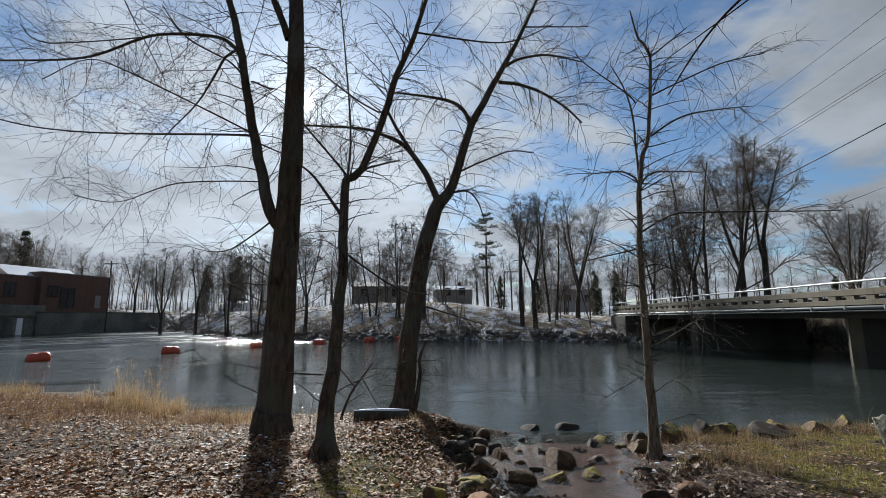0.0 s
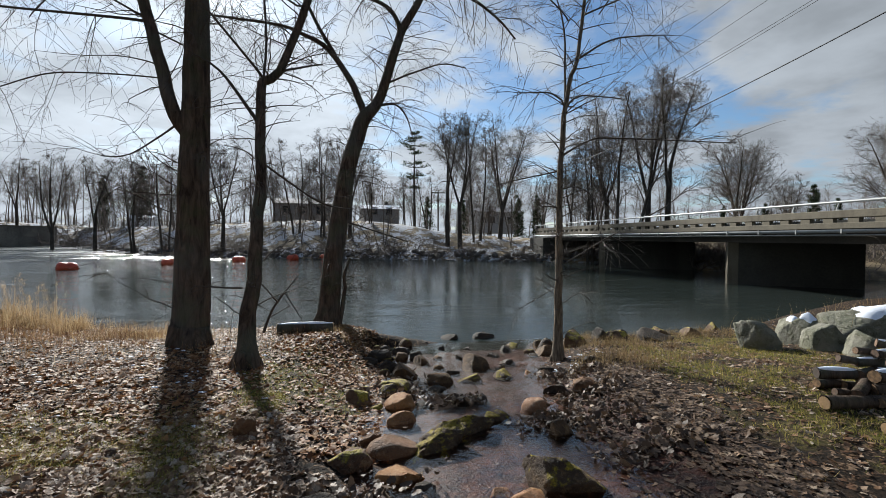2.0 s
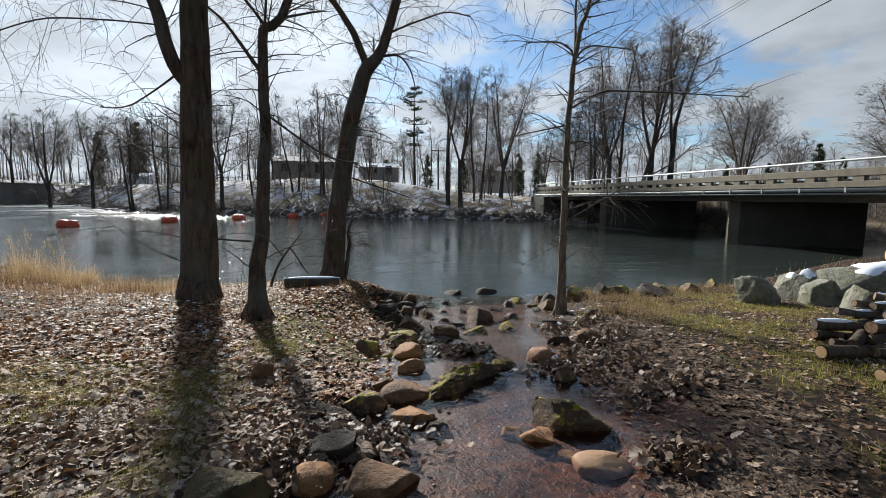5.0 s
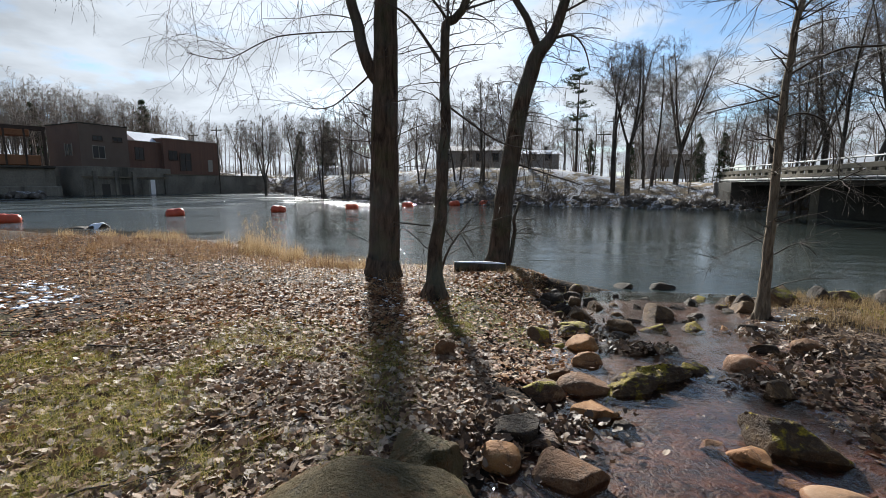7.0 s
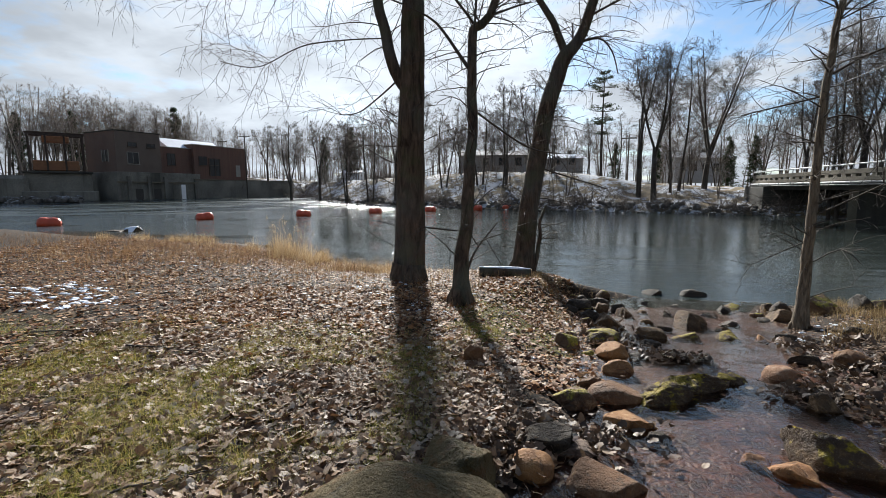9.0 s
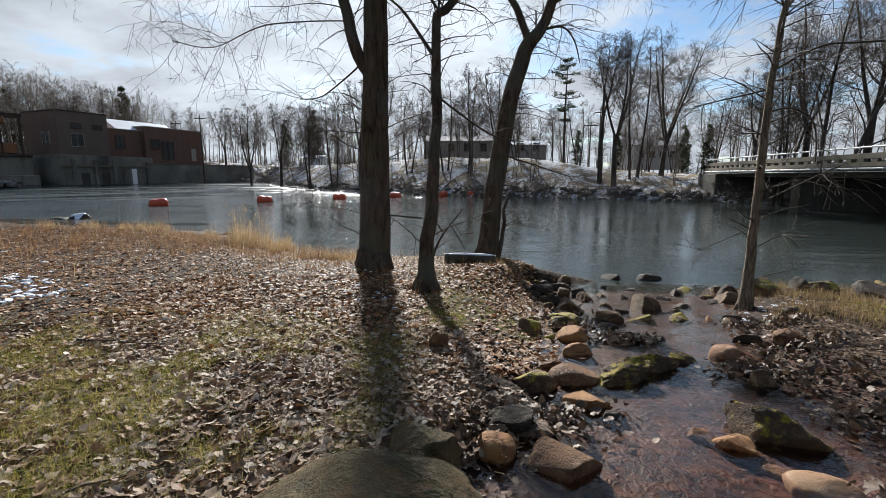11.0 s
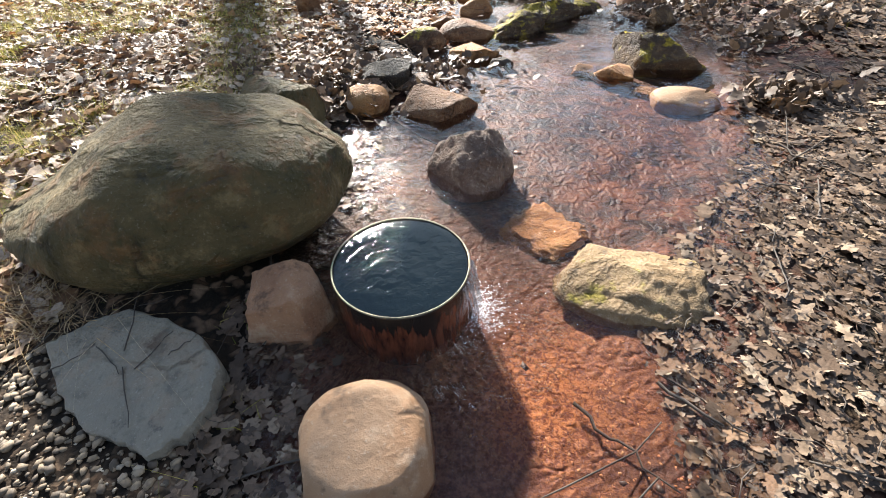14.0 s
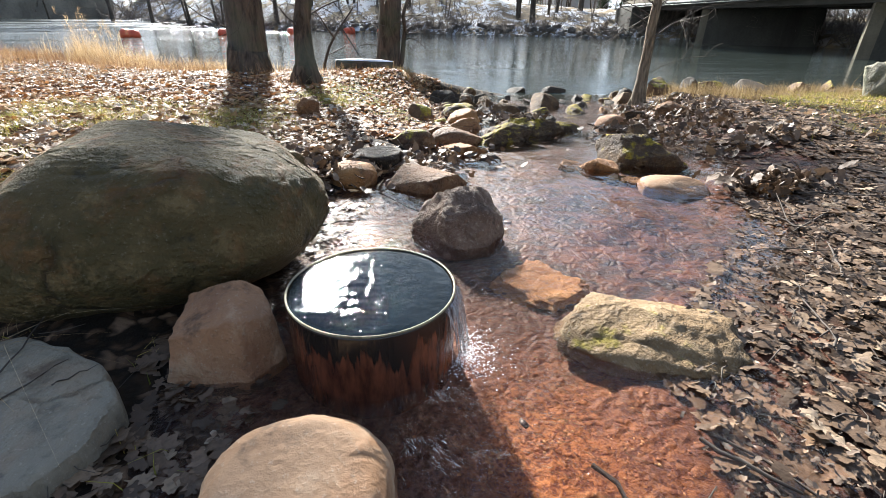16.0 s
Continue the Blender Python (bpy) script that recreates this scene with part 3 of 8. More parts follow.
def ground_height(x, y):
    x, y = np.asarray(x, float), np.asarray(y, float)
    d = near_shore(x) - y
    left = -1.15 + 0.85 * smooth01((d + 0.9) / 1.5) + 0.36 * smooth01(d / 4.2)
    right = -1.15 + 0.72 * smooth01((d + 0.7) / 1.3) + 0.47 * smooth01((d + 0.2) / 6.5)
    side = smooth01((x - 1.0) / 2.4)
    z = left * (1 - side) + right * side + 0.035 * ripple(x, y) * smooth01(d / 1.5)
    deep = -1.15 - 1.0 * smooth01((-d - 0.6) / 6)
    z = np.where(d < -0.9, deep, z)
    e = y - far_shore(x)
    bank = -1.8 + 1.6 * smooth01((e + 2.5) / 4.0) + (far_rise(x) + 0.2) * smooth01(e / 15) + 0.25 * ripple(x * 0.35, y * 0.35) * smooth01(e / 6)
    z = np.where(e > -2.5, np.maximum(bank, deep), z)
    # the creek's channel
    xl, xr, level = creek_left(y), creek_right(y), creek_level(y)
    inside = np.minimum(x - xl, xr - x)
    bed = level - 0.02 - 0.035 * smooth01(inside / 0.35) + 0.022 * ripple(x * 2.3, y * 2.3)
    out_left = smooth01((xl - x) / bank_width(y))
    out_right = smooth01((x - xr) / 1.1)
    blend = np.where(x < xl, out_left, np.where(x > xr, out_right, 0.0))
    reach = smooth01((y + 1.15) / 0.35) * smooth01((9.9 - y) / 0.9)
    blend = 1 - (1 - blend) * reach
    return np.where((y > -1.3) & (y < 10), bed * (1 - blend) + np.where(d > 0.15, np.maximum(z, level + 0.01), z) * blend, z)


def ground_z(x, y):
    return float(ground_height(x, y))


def lawn_patch(x, y):
    """How grassy a spot is, 0 to 1: patches on both lawns."""
    left = smooth01((-0.5 - x) / 0.8) * smooth01((4.6 - y) / 1.6) * np.maximum(smooth01((-1.4 - x) / 0.6), smooth01((y - 0.9) / 0.7))
    mid = smooth01((x + 1.6) / 0.8) * smooth01((0.9 - x) / 0.5) * smooth01((y - 3.4) / 0.8) * smooth01((7.5 - y) / 1.5)
    right = smooth01((x - creek_right(y) - 1.3) / 0.8) * smooth01((8.0 - y) / 1.0)
    return np.maximum(np.maximum(left, mid), right) * smooth01(ripple(x * 1.35 + 1.0, y * 1.35 + 0.4) * 2.2 + 0.66)


def spaced(stops):
    out = []
    for (a, b, step) in stops:
        out.extend(np.arange(a, b, step))
    return np.array(out)


def build_ground():
    xs = spaced([(-900, -300, 100), (-300, -100, 20), (-100, -30, 4), (-30, -12, 1.0), (-12, -4, 0.25), (-4, 5, 0.055), (5, 14, 0.2), (14, 40, 1.0), (40, 100, 5), (100, 301, 20), (400, 1001, 100)])
    ys = spaced([(-400, -100, 50), (-100, -20, 10), (-20, -3, 1.0), (-3, 4.5, 0.055), (4.5, 14, 0.12), (14, 30, 0.8), (30, 110, 1.6), (110, 200, 6), (200, 400, 25), (400, 1500, 120)])
    gx, gy = np.meshgrid(xs, ys)
    gz = ground_height(gx, gy)
    near = (np.abs(gx) < 14) & (gy < 14) & ((gx < creek_left(gy) - 0.3) | (gx > creek_right(gy) + 0.6))
    gz = gz + np.where(near, 0.012 * np.sin(31 * gx + 9 * gy) * np.sin(27 * gy - 12 * gx), 0)
    verts = np.stack([gx.ravel(), gy.ravel(), gz.ravel()], 1)
    w, h = len(xs), len(ys)
    i = np.arange(w - 1)[None, :] + np.arange(h - 1)[:, None] * w
    faces = np.stack([i, i + 1, i + w + 1, i + w], -1).reshape(-1, 4)
    me = mesh_of("ground", verts.tolist(), faces.tolist(), GROUND, smooth=True)
    level = creek_level(gy)
    inside = np.minimum(gx - creek_left(gy) + 0.22, creek_right(gy) - gx + 0.5 + 0.62 * smooth01((gy - 0.6) / 0.8) * smooth01((6.5 - gy) / 2) + 0.22 * np.sin(5 * gy) * np.sin(3.3 * gx + 2 * gy))
    bed = smooth01(inside / 0.22) * smooth01((gy + 1.1) / 0.3) * smooth01((9.4 - gy) / 1.2)
    lawn = np.clip(lawn_patch(gx, gy), 0, 1)
    far = smooth01((gy - near_shore(gx) - 4) / 3)
    colours = np.stack([bed.ravel(), lawn.ravel(), far.ravel(), np.ones(bed.size)], 1)
    layer = me.color_attributes.new("cover", "FLOAT_COLOR", "POINT")
    layer.data.foreach_set("color", colours.astype(np.float32).ravel())
    tagged(new("ground", me), "leaf-littered river bank with a rust-red creek bed", "ground", kind="structure")


build_ground()


def build_waters():
    xs = spaced([(-420, -100, 20), (-100, 60, 4), (60, 421, 20)])
    ys = spaced([(6, 60, 3), (60, 120, 4), (120, 261, 20)])
    gx, gy = np.meshgrid(xs, ys)
    gz = river_level(gx, gy)
    w, h = len(xs), len(ys)
    i = np.arange(w - 1)[None, :] + np.arange(h - 1)[:, None] * w
    faces = np.stack([i, i + 1, i + w + 1, i + w], -1).reshape(-1, 4)
    verts = np.stack([gx.ravel(), gy.ravel(), gz.ravel()], 1)
    tagged(new("river_water", mesh_of("river_water", verts.tolist(), faces.tolist(), RIVER, smooth=True)), "dark green rippled river in front of the bank", "river", kind="structure")
    ys = np.arange(-0.95, 9.35, 0.05)
    across = np.linspace(0, 1, 46)
    gx = creek_left(ys)[:, None] - 0.2 + (creek_right(ys) - creek_left(ys) + 0.45)[:, None] * across[None, :]
    gy = np.repeat(ys[:, None], 46, 1)
    gz = creek_level(gy) + 0.004 * ripple(gx * 3, gy * 3) + np.where(gy > 9.0, 0.004, 0)
    i = np.arange(45)[None, :] + np.arange(len(ys) - 1)[:, None] * 46
    faces = np.stack([i, i + 1, i + 47, i + 46], -1).reshape(-1, 4)
    verts = np.stack([gx.ravel(), gy.ravel(), gz.ravel()], 1)
    water = new("creek_water", mesh_of("creek_water", verts.tolist(), faces.tolist(), CREEK, smooth=True))
    water.visible_shadow = False
    tagged(water, "shallow clear creek running over rust-red silt", "creek", kind="structure")


build_waters()

# ---- stones ----


def stone_mesh(name, size, seed, mat, detail=4, knobbly=0.2, cuts=11, flat_top=0.0, flat_foot=0.35, planes=None):
    rnd = random.Random(seed)
    bm = bmesh.new()
    bmesh.ops.create_icosphere(bm, subdivisions=detail, radius=1.0)
    shift = Vector((rnd.uniform(-50, 50), rnd.uniform(-50, 50), rnd.uniform(-50, 50)))
    if planes:
        planes = [(Vector(d).normalized(), at) for *d, at in planes]
    else:
        planes = []
        for _ in range(cuts + 3 if cuts > 4 else cuts):
            d = Vector((rnd.gauss(0, 1), rnd.gauss(0, 1), rnd.gauss(0.1, 0.8))).normalized()
            planes.append((d, rnd.uniform(0.45, 0.80) if cuts > 4 else rnd.uniform(0.6, 0.9)))
    for v in bm.verts:
        p = v.co.copy()
        p = Vector([math.copysign(abs(c) ** 0.86, c) for c in p])
        p *= 1 + knobbly * noise.noise(p * 1.1 + shift)
        for d, at in planes:
            over = p.dot(d) - at
            if over > 0:
                p -= d * over * 0.96
        p *= 1 + knobbly * 0.34 * noise.noise(p * 3.4 + shift) + knobbly * 0.22 * noise.noise(p * 7.5 + shift) + knobbly * 0.12 * noise.noise(p * 15 + shift)
        if flat_top and p.z > 1 - flat_top:
            p.z = 1 - flat_top + (p.z - 1 + flat_top) * 0.25
        if p.z < -flat_foot:
            p.z = -flat_foot + (p.z + flat_foot) * 0.3
        v.co = p
    lo = [min(v.co[i] for v in bm.verts) for i in range(3)]
    hi = [max(v.co[i] for v in bm.verts) for i in range(3)]
    for v in bm.verts:
        v.co = Vector([((v.co[i] - lo[i]) / (hi[i] - lo[i]) - (0.5 if i < 2 else 0)) * size[i] for i in range(3)])
    me = bpy.data.meshes.new(name)
    bm.to_mesh(me)
    bm.free()
    me.polygons.foreach_set("use_smooth", [True] * len(me.polygons))
    me.materials.append(mat)
    return me


def put_stone(x, y, size, mat, label, seed, turn=0.0, sink=0.04, tilt=(0, 0), name="rock", group="stones along the creek", **shape):
    z = ground_z(x, y) - sink
    ob = new(name, stone_mesh(name, size, seed, mat, **shape))
    ob.matrix_world = pose(x, y, z, tilt[0], tilt[1], turn)
    return tagged(ob, label, "rock", group)


def snow_on(ob, low, seed):
    """A thin cap of snow over the upper faces of a stone, feathered to nothing at its rim."""
    me = ob.data
    peak = max(me.vertices, key=lambda v: v.co.z).co
    reach = low * max(v.co.x for v in me.vertices)
    chosen = [f for f in me.polygons if f.normal.z > 0.55 and (f.center - peak).xy.length < reach * (1 + 0.4 * noise.noise(f.center * 4.0 + Vector((seed, 0, 0))))]
    inner = collections.Counter(i for f in chosen for i in f.vertices)
    every = collections.Counter(i for f in me.polygons for i in f.vertices)
    order = {i: k for k, i in enumerate(inner)}
    verts = [me.vertices[i].co + Vector((0, 0, 0.035 if inner[i] == every[i] else -0.004)) for i in order]
    if chosen:
        child(new("snow_cap", mesh_of("snow_cap", verts, [tuple(order[i] for i in f.vertices) for f in chosen], SNOW, smooth=True)), ob)


def build_boulder():
    """The great boulder beside the well: long, highest left of its middle, blunt towards the well, its lower flank undercut."""
    bm = bmesh.new()
    bmesh.ops.create_icosphere(bm, subdivisions=6, radius=1.0)
    shift = Vector((3.1, 8.2, 1.7))
    crest = table([(-1, 0.19), (-0.8, 0.26), (-0.45, 0.40), (-0.12, 0.505), (0.1, 0.515), (0.4, 0.49), (0.75, 0.465), (1, 0.44)])

    def power(a, k):
        return math.copysign(abs(a) ** k, a)

    for v in bm.verts:
        p = v.co
        lat, lon = math.asin(max(-1, min(1, p.z))), math.atan2(p.y, p.x)
        c = power(math.cos(lat), 0.50)
        X, Y, Z = c * power(math.cos(lon), 0.60 if p.x > 0 else 0.8), c * power(math.sin(lon), 0.80), power(math.sin(lat), 0.62)
        top = float(crest(X))
        z = 0.19 + Z * (top - 0.19) if Z > 0 else 0.19 + Z * 0.24
        x, y = 0.655 * X, 0.40 * Y
        y += 0.05 * max(0.0, Z)
        if Z < 0:
            y += -Z * (0.10 + 0.08 * X) * (1 if Y < 0 else 0)
            x -= -Z * 0.10 * max(0.0, X)
            x += -Z * 0.12 * max(0.0, -X)
        if Y < 0:
            y += 0.07 * max(0.0, X) ** 2 + 0.22 * max(0.0, -X - 0.35) ** 1.5
        q = Vector((x, y, z))
        k = 1 + 0.075 * noise.noise(q * 2.0 + shift) + 0.042 * noise.noise(q * 5.0 + shift) + 0.016 * noise.noise(q * 13 + shift) + 0.009 * noise.noise(q * 34 + shift)
        v.co = Vector((x * k, y * k, 0.1 + (z - 0.1) * k))
    me = bpy.data.meshes.new("boulder")
    bm.to_mesh(me)
    bm.free()
    me.polygons.foreach_set("use_smooth", [True] * len(me.polygons))
    me.materials.append(BOULDER)
    ob = new("boulder", me)
    ob.matrix_world = pose(-0.85, 0.47, 0.0, 0, 0, 3)
    tagged(ob, "huge olive-brown boulder with lichen beside the well pipe", "boulder")


build_boulder()
put_stone(-0.64, 1.30, (0.50, 0.46, 0.31), BOULDER, "squarish dark boulder behind the great boulder", 11, 0, 0.05, knobbly=0.14, detail=5, planes=[(0.95, -0.25, 0.2, 0.62), (-0.45, -0.35, 0.82, 0.52), (0.35, 0.25, 0.9, 0.66), (-0.35, -0.93, 0.12, 0.58), (-0.95, 0.1, 0.25, 0.66), (0.1, 0.95, 0.3, 0.6), (0.6, -0.75, 0.3, 0.66)], name="boulder", group="")
put_stone(-0.40, -0.02, (0.31, 0.26, 0.27), RUST_STONE, "speckled rusty brown stone leaning on the well pipe", 12, 8, 0.05, knobbly=0.12, detail=5, planes=[(-0.3, -0.15, 0.94, 0.70), (0.45, -0.1, 0.88, 0.76), (-0.25, -0.95, 0.2, 0.70), (0.75, -0.62, 0.2, 0.72), (-0.96, 0.1, 0.2, 0.74), (0.96, 0.25, 0.1, 0.66), (0, 0.96, 0.2, 0.6)])
put_stone(-0.13, -0.52, (0.38, 0.37, 0.24), TAN_STONE, "smooth tan stone with a cracked flat top", 13, 5, 0.06, detail=5, knobbly=0.06, planes=[(0.05, -0.12, 1.0, 0.8), (0.97, -0.1, 0.12, 0.93), (-0.97, -0.1, 0.15, 0.93), (0, -0.97, 0.2, 0.93), (0, 0.97, 0.2, 0.93)])
put_stone(0.36, 0.80, (0.44, 0.40, 0.31), GREY_STONE, "pointed speckled brown granite stone in the creek", 214, 0, 0.03, knobbly=0.2, detail=5, planes=[(-0.72, -0.15, 0.62, 0.70), (0.62, -0.2, 0.66, 0.68), (0.08, -0.85, 0.5, 0.76), (-0.1, 0.6, 0.75, 0.70), (-0.85, -0.5, 0.1, 0.72), (0.85, -0.5, 0.1, 0.74), (0.95, 0.3, 0.1, 0.7), (-0.25, -0.4, 0.9, 0.68)])
put_stone(0.60, 0.36, (0.36, 0.40, 0.075), ORANGE_STONE, "low rust-stained stone washed by the creek", 15, 20, 0.03, detail=5, knobbly=0.55, planes=[(0.1, 0.0, 1.0, 0.5), (-0.9, -0.3, 0.3, 0.75), (0.9, 0.3, 0.3, 0.72), (0.3, -0.9, 0.3, 0.8), (-0.3, 0.9, 0.3, 0.8)])
put_stone(0.83, -0.03, (0.58, 0.40, 0.15), YELLOW_STONE, "low yellowish stone with moss along its crest", 16, -14, 0.05, knobbly=0.26, detail=5, planes=[(-0.45, -0.3, 0.85, 0.82), (0.25, -0.5, 0.83, 0.8), (0.15, 0.6, 0.78, 0.74)])
put_stone(-0.17, 1.60, (0.29, 0.25, 0.16), ORANGE_STONE, "rounded orange stone among dead leaves", 17, 0, 0.04, cuts=3, knobbly=0.1)
put_stone(-0.08, 1.95, (0.46, 0.28, 0.15), DARK_STONE, "dark wet stone with a flat top", 18, 12, 0.04, cuts=5, flat_top=0.3)
put_stone(0.24, 1.52, (0.44, 0.38, 0.16), RED_STONE, "angular brown slab stone at the creek's edge", 19, 35, 0.03, cuts=9, knobbly=0.1)
put_stone(0.14, 1.93, (0.30, 0.24, 0.10), GREY_STONE, "low grey stone at the creek's edge", 20, 0, 0.03)
put_stone(0.24, 2.80, (0.44, 0.34, 0.20), HALF_MOSS, "brown stone with bright yellow moss", 21, 10, 0.05, cuts=4)
put_stone(0.66, 3.02, (0.52, 0.40, 0.22), RED_STONE, "large rounded red-brown stone", 22, 20, 0.05, cuts=2, knobbly=0.08)
put_stone(0.64, 2.47, (0.42, 0.30, 0.18), ORANGE_STONE, "orange rust-stained stone beside the creek", 23, -10, 0.04, cuts=5)
put_stone(0.80, 2.24, (0.20, 0.18, 0.12), DARK_STONE, "small dark wet stone beside the creek", 24, 0, 0.03)
put_stone(0.94, 4.42, (0.40, 0.34, 0.24), ORANGE_STONE, "orange rounded stone at the creek's edge", 25, 0, 0.04, cuts=3)
put_stone(0.86, 3.82, (0.36, 0.30, 0.19), ORANGE_STONE, "brown orange rounded stone by the creek", 26, 40, 0.04, cuts=3)
put_stone(0.47, 3.25, (0.22, 0.20, 0.16), RED_STONE, "small red stone by the creek", 27, 0, 0.04)
put_stone(1.08, 3.02, (0.74, 0.42, 0.25), MOSS_STONE, "knobbly stone covered with yellow-green moss in the creek", 28, 15, 0.02, knobbly=0.5, detail=5)
put_stone(1.50, 3.36, (0.66, 0.32, 0.22), MOSS_STONE, "low mossy stone lying in the creek", 29, 22, 0.02, knobbly=0.45, detail=5)
put_stone(1.92, 3.62, (0.42, 0.28, 0.16), MOSS_STONE, "low mossy stone in the creek", 30, 20, 0.02, knobbly=0.3)
put_stone(1.90, 2.05, (0.62, 0.44, 0.30), MOSS_STONE, "large dark stone with a mossy crest in the creek", 31, -12, 0.04, cuts=7)
put_stone(1.52, 1.86, (0.28, 0.30, 0.17), ORANGE_STONE, "angular rusty stone leaning on a larger one", 32, 30, 0.03, cuts=8)
put_stone(1.36, 2.02, (0.19, 0.17, 0.10), RED_STONE, "small rusty stone in the creek", 33, 0, 0.03)
put_stone(1.64, 1.60, (0.24, 0.20, 0.08), RED_STONE, "low rusty stone in the creek", 34, 0, 0.03)
put_stone(1.78, 1.42, (0.40, 0.28, 0.13), TAN_STONE, "smooth tan stone in the creek", 35, -15, 0.03, cuts=3, knobbly=0.1)
put_stone(2.26, 1.18, (0.20, 0.16, 0.11), ORANGE_STONE, "small rusty stone among leaves", 36, 0, 0.04)
put_stone(2.50, 3.85, (0.31, 0.28, 0.24), RUST_STONE, "rounded tan stone in the creek", 37, 25, 0.06, cuts=5, knobbly=0.15)
put_stone(3.42, 4.25, (0.36, 0.30, 0.22), RED_STONE, "red-brown stone among wet leaves", 137, 10, 0.05, cuts=4)
put_stone(2.40, 3.0, (0.28, 0.18, 0.20), BROWN_STONE, "small dark pointed stone", 38, 20, 0.03, cuts=8)
put_stone(-0.66, 3.25, (0.20, 0.18, 0.20), RED_STONE, "small brown, stump-like stone in the lawn", 39, 0, 0.03)

MOUTH = [(1.00, 7.70, 0.58, 0.42, DARK_STONE), (1.57, 8.47, 0.47, 0.28, DARK_STONE), (1.30, 6.2, 0.66, 0.44, BROWN_STONE), (1.78, 7.25, 0.40, 0.30, BROWN_STONE), (2.25, 9.4, 0.48, 0.16, DARK_STONE), (3.0, 9.8, 0.48, 0.30, DARK_STONE), (3.9, 9.75, 0.70, 0.34, DARK_STONE), (2.62, 6.5, 0.68, 0.46, BROWN_STONE), (1.78, 5.55, 0.54, 0.32, BROWN_STONE), (2.24, 5.6, 0.54, 0.22, HALF_MOSS), (2.82, 5.72, 0.48, 0.22, MOSS_STONE), (3.80, 8.0, 0.42, 0.26, DARK_STONE), (3.30, 6.75, 0.40, 0.20, DARK_STONE), (1.0, 5.2, 0.52, 0.36, HALF_MOSS), (2.5, 8.6, 0.22, 0.16, DARK_STONE), (2.6, 7.5, 0.2, 0.17, DARK_STONE), (2.2, 7.6, 0.26, 0.16, BROWN_STONE), (3.4, 7.7, 0.34, 0.15, DARK_STONE), (3.1, 8.6, 0.30, 0.12, DARK_STONE), (1.35, 5.0, 0.2, 0.14, DARK_STONE), (1.98, 4.5, 0.36, 0.2, DARK_STONE), (1.75, 4.35, 0.15, 0.18, DARK_STONE), (3.3, 5.7, 0.30, 0.17, ORANGE_STONE), (3.45, 5.55, 0.22, 0.14, RED_STONE), (1.55, 5.05, 0.34, 0.14, DARK_STONE), (1.98, 6.6, 0.26, 0.18, BROWN_STONE), (2.1, 6.1, 0.24, 0.16, DARK_STONE), (3.0, 6.3, 0.22, 0.15, BROWN_STONE), (4.35, 7.3, 0.6, 0.32, BROWN_STONE), (1.1, 6.75, 0.44, 0.36, DARK_STONE), (1.45, 7.75, 0.36, 0.3, BROWN_STONE)]
for i, (x, y, w, h, mat) in enumerate(MOUTH):
    put_stone(x, y, (w * 0.92, w * 0.78, h * 0.55 + 0.09), mat, "dark wet stone in the creek's mouth" if mat is DARK_STONE else "brown stone in the creek's mouth", 60 + i, 40 * i, 0.08 if y < 9.3 else ground_z(x, y) + 0.65 + h * 0.1 + 0.11, cuts=5, knobbly=0.2)
for i, (x, y, w, h, d) in enumerate([(4.75, 8.0, 0.46, 0.40, 0), (5.2, 7.5, 0.64, 0.46, 0), (5.85, 7.7, 0.40, 0.42, 0), (6.2, 7.6, 0.56, 0.34, 0), (7.15, 7.5, 0.92, 0.40, 0), (8.25, 7.75, 0.5, 0.34, 0), (8.0, 5.75, 0.74, 0.60, 1), (9.2, 5.9, 0.84, 0.68, 1), (8.8, 5.15, 0.66, 0.52, 1), (10.9, 5.95, 1.4, 0.80, 1), (8.75, 4.5, 0.54, 0.46, 1), (10.1, 6.8, 0.6, 0.5, 1), (12.3, 6.7, 0.8, 0.55, 1), (9.6, 8.4, 0.5, 0.4, 0), (6.7, 8.1, 0.4, 0.3, 0), (7.8, 8.2, 0.45, 0.32, 0)]):
    rock = put_stone(x, y, (w, w * 0.85, (h * 0.75 + 0.12) * (1.15 if d else 1.0)), BANK_STONE if d else HALF_MOSS if i % 2 else DARK_STONE, "large grey-green boulder on the river bank" if d else "mossy brown stone edging the bank", 100 + i, 57 * i, 0.10 if d else 0.17, cuts=7, knobbly=0.2, group="stones along the bank")
    if d and i in (7, 9, 11, 12):
        snow_on(rock, 0.75 if i == 9 else 0.5, i)


for i in range(26):
    rnd = random.Random(900 + i)
    y = rnd.uniform(4.2, 9.2)
    side = i % 3
    x = float(creek_left(y)) + rnd.gauss(0.15, 0.22) if side < 2 else float(creek_right(y)) + rnd.gauss(-0.1, 0.25)
    w = rnd.uniform(0.16, 0.38)
    put_stone(x, y, (w, w * 0.8, w * rnd.uniform(0.45, 0.7)), (DARK_STONE, HALF_MOSS, DARK_STONE, MOSS_STONE)[i % 4], "small dark stone at the creek's edge", 700 + i, 50 * i, 0.04, detail=3, cuts=7)
for i, (x, y, w) in enumerate([(4.25, 5.35, 0.34), (4.5, 5.6, 0.26), (3.75, 5.3, 0.28), (4.15, 5.05, 0.22), (4.6, 5.2, 0.2), (3.6, 5.75, 0.3)]):
    put_stone(x, y, (w, w * 0.7, w * 0.45), DARK_STONE, "dark stone at the foot of the young tree", 760 + i, 70 * i, 0.04, detail=3, cuts=8)


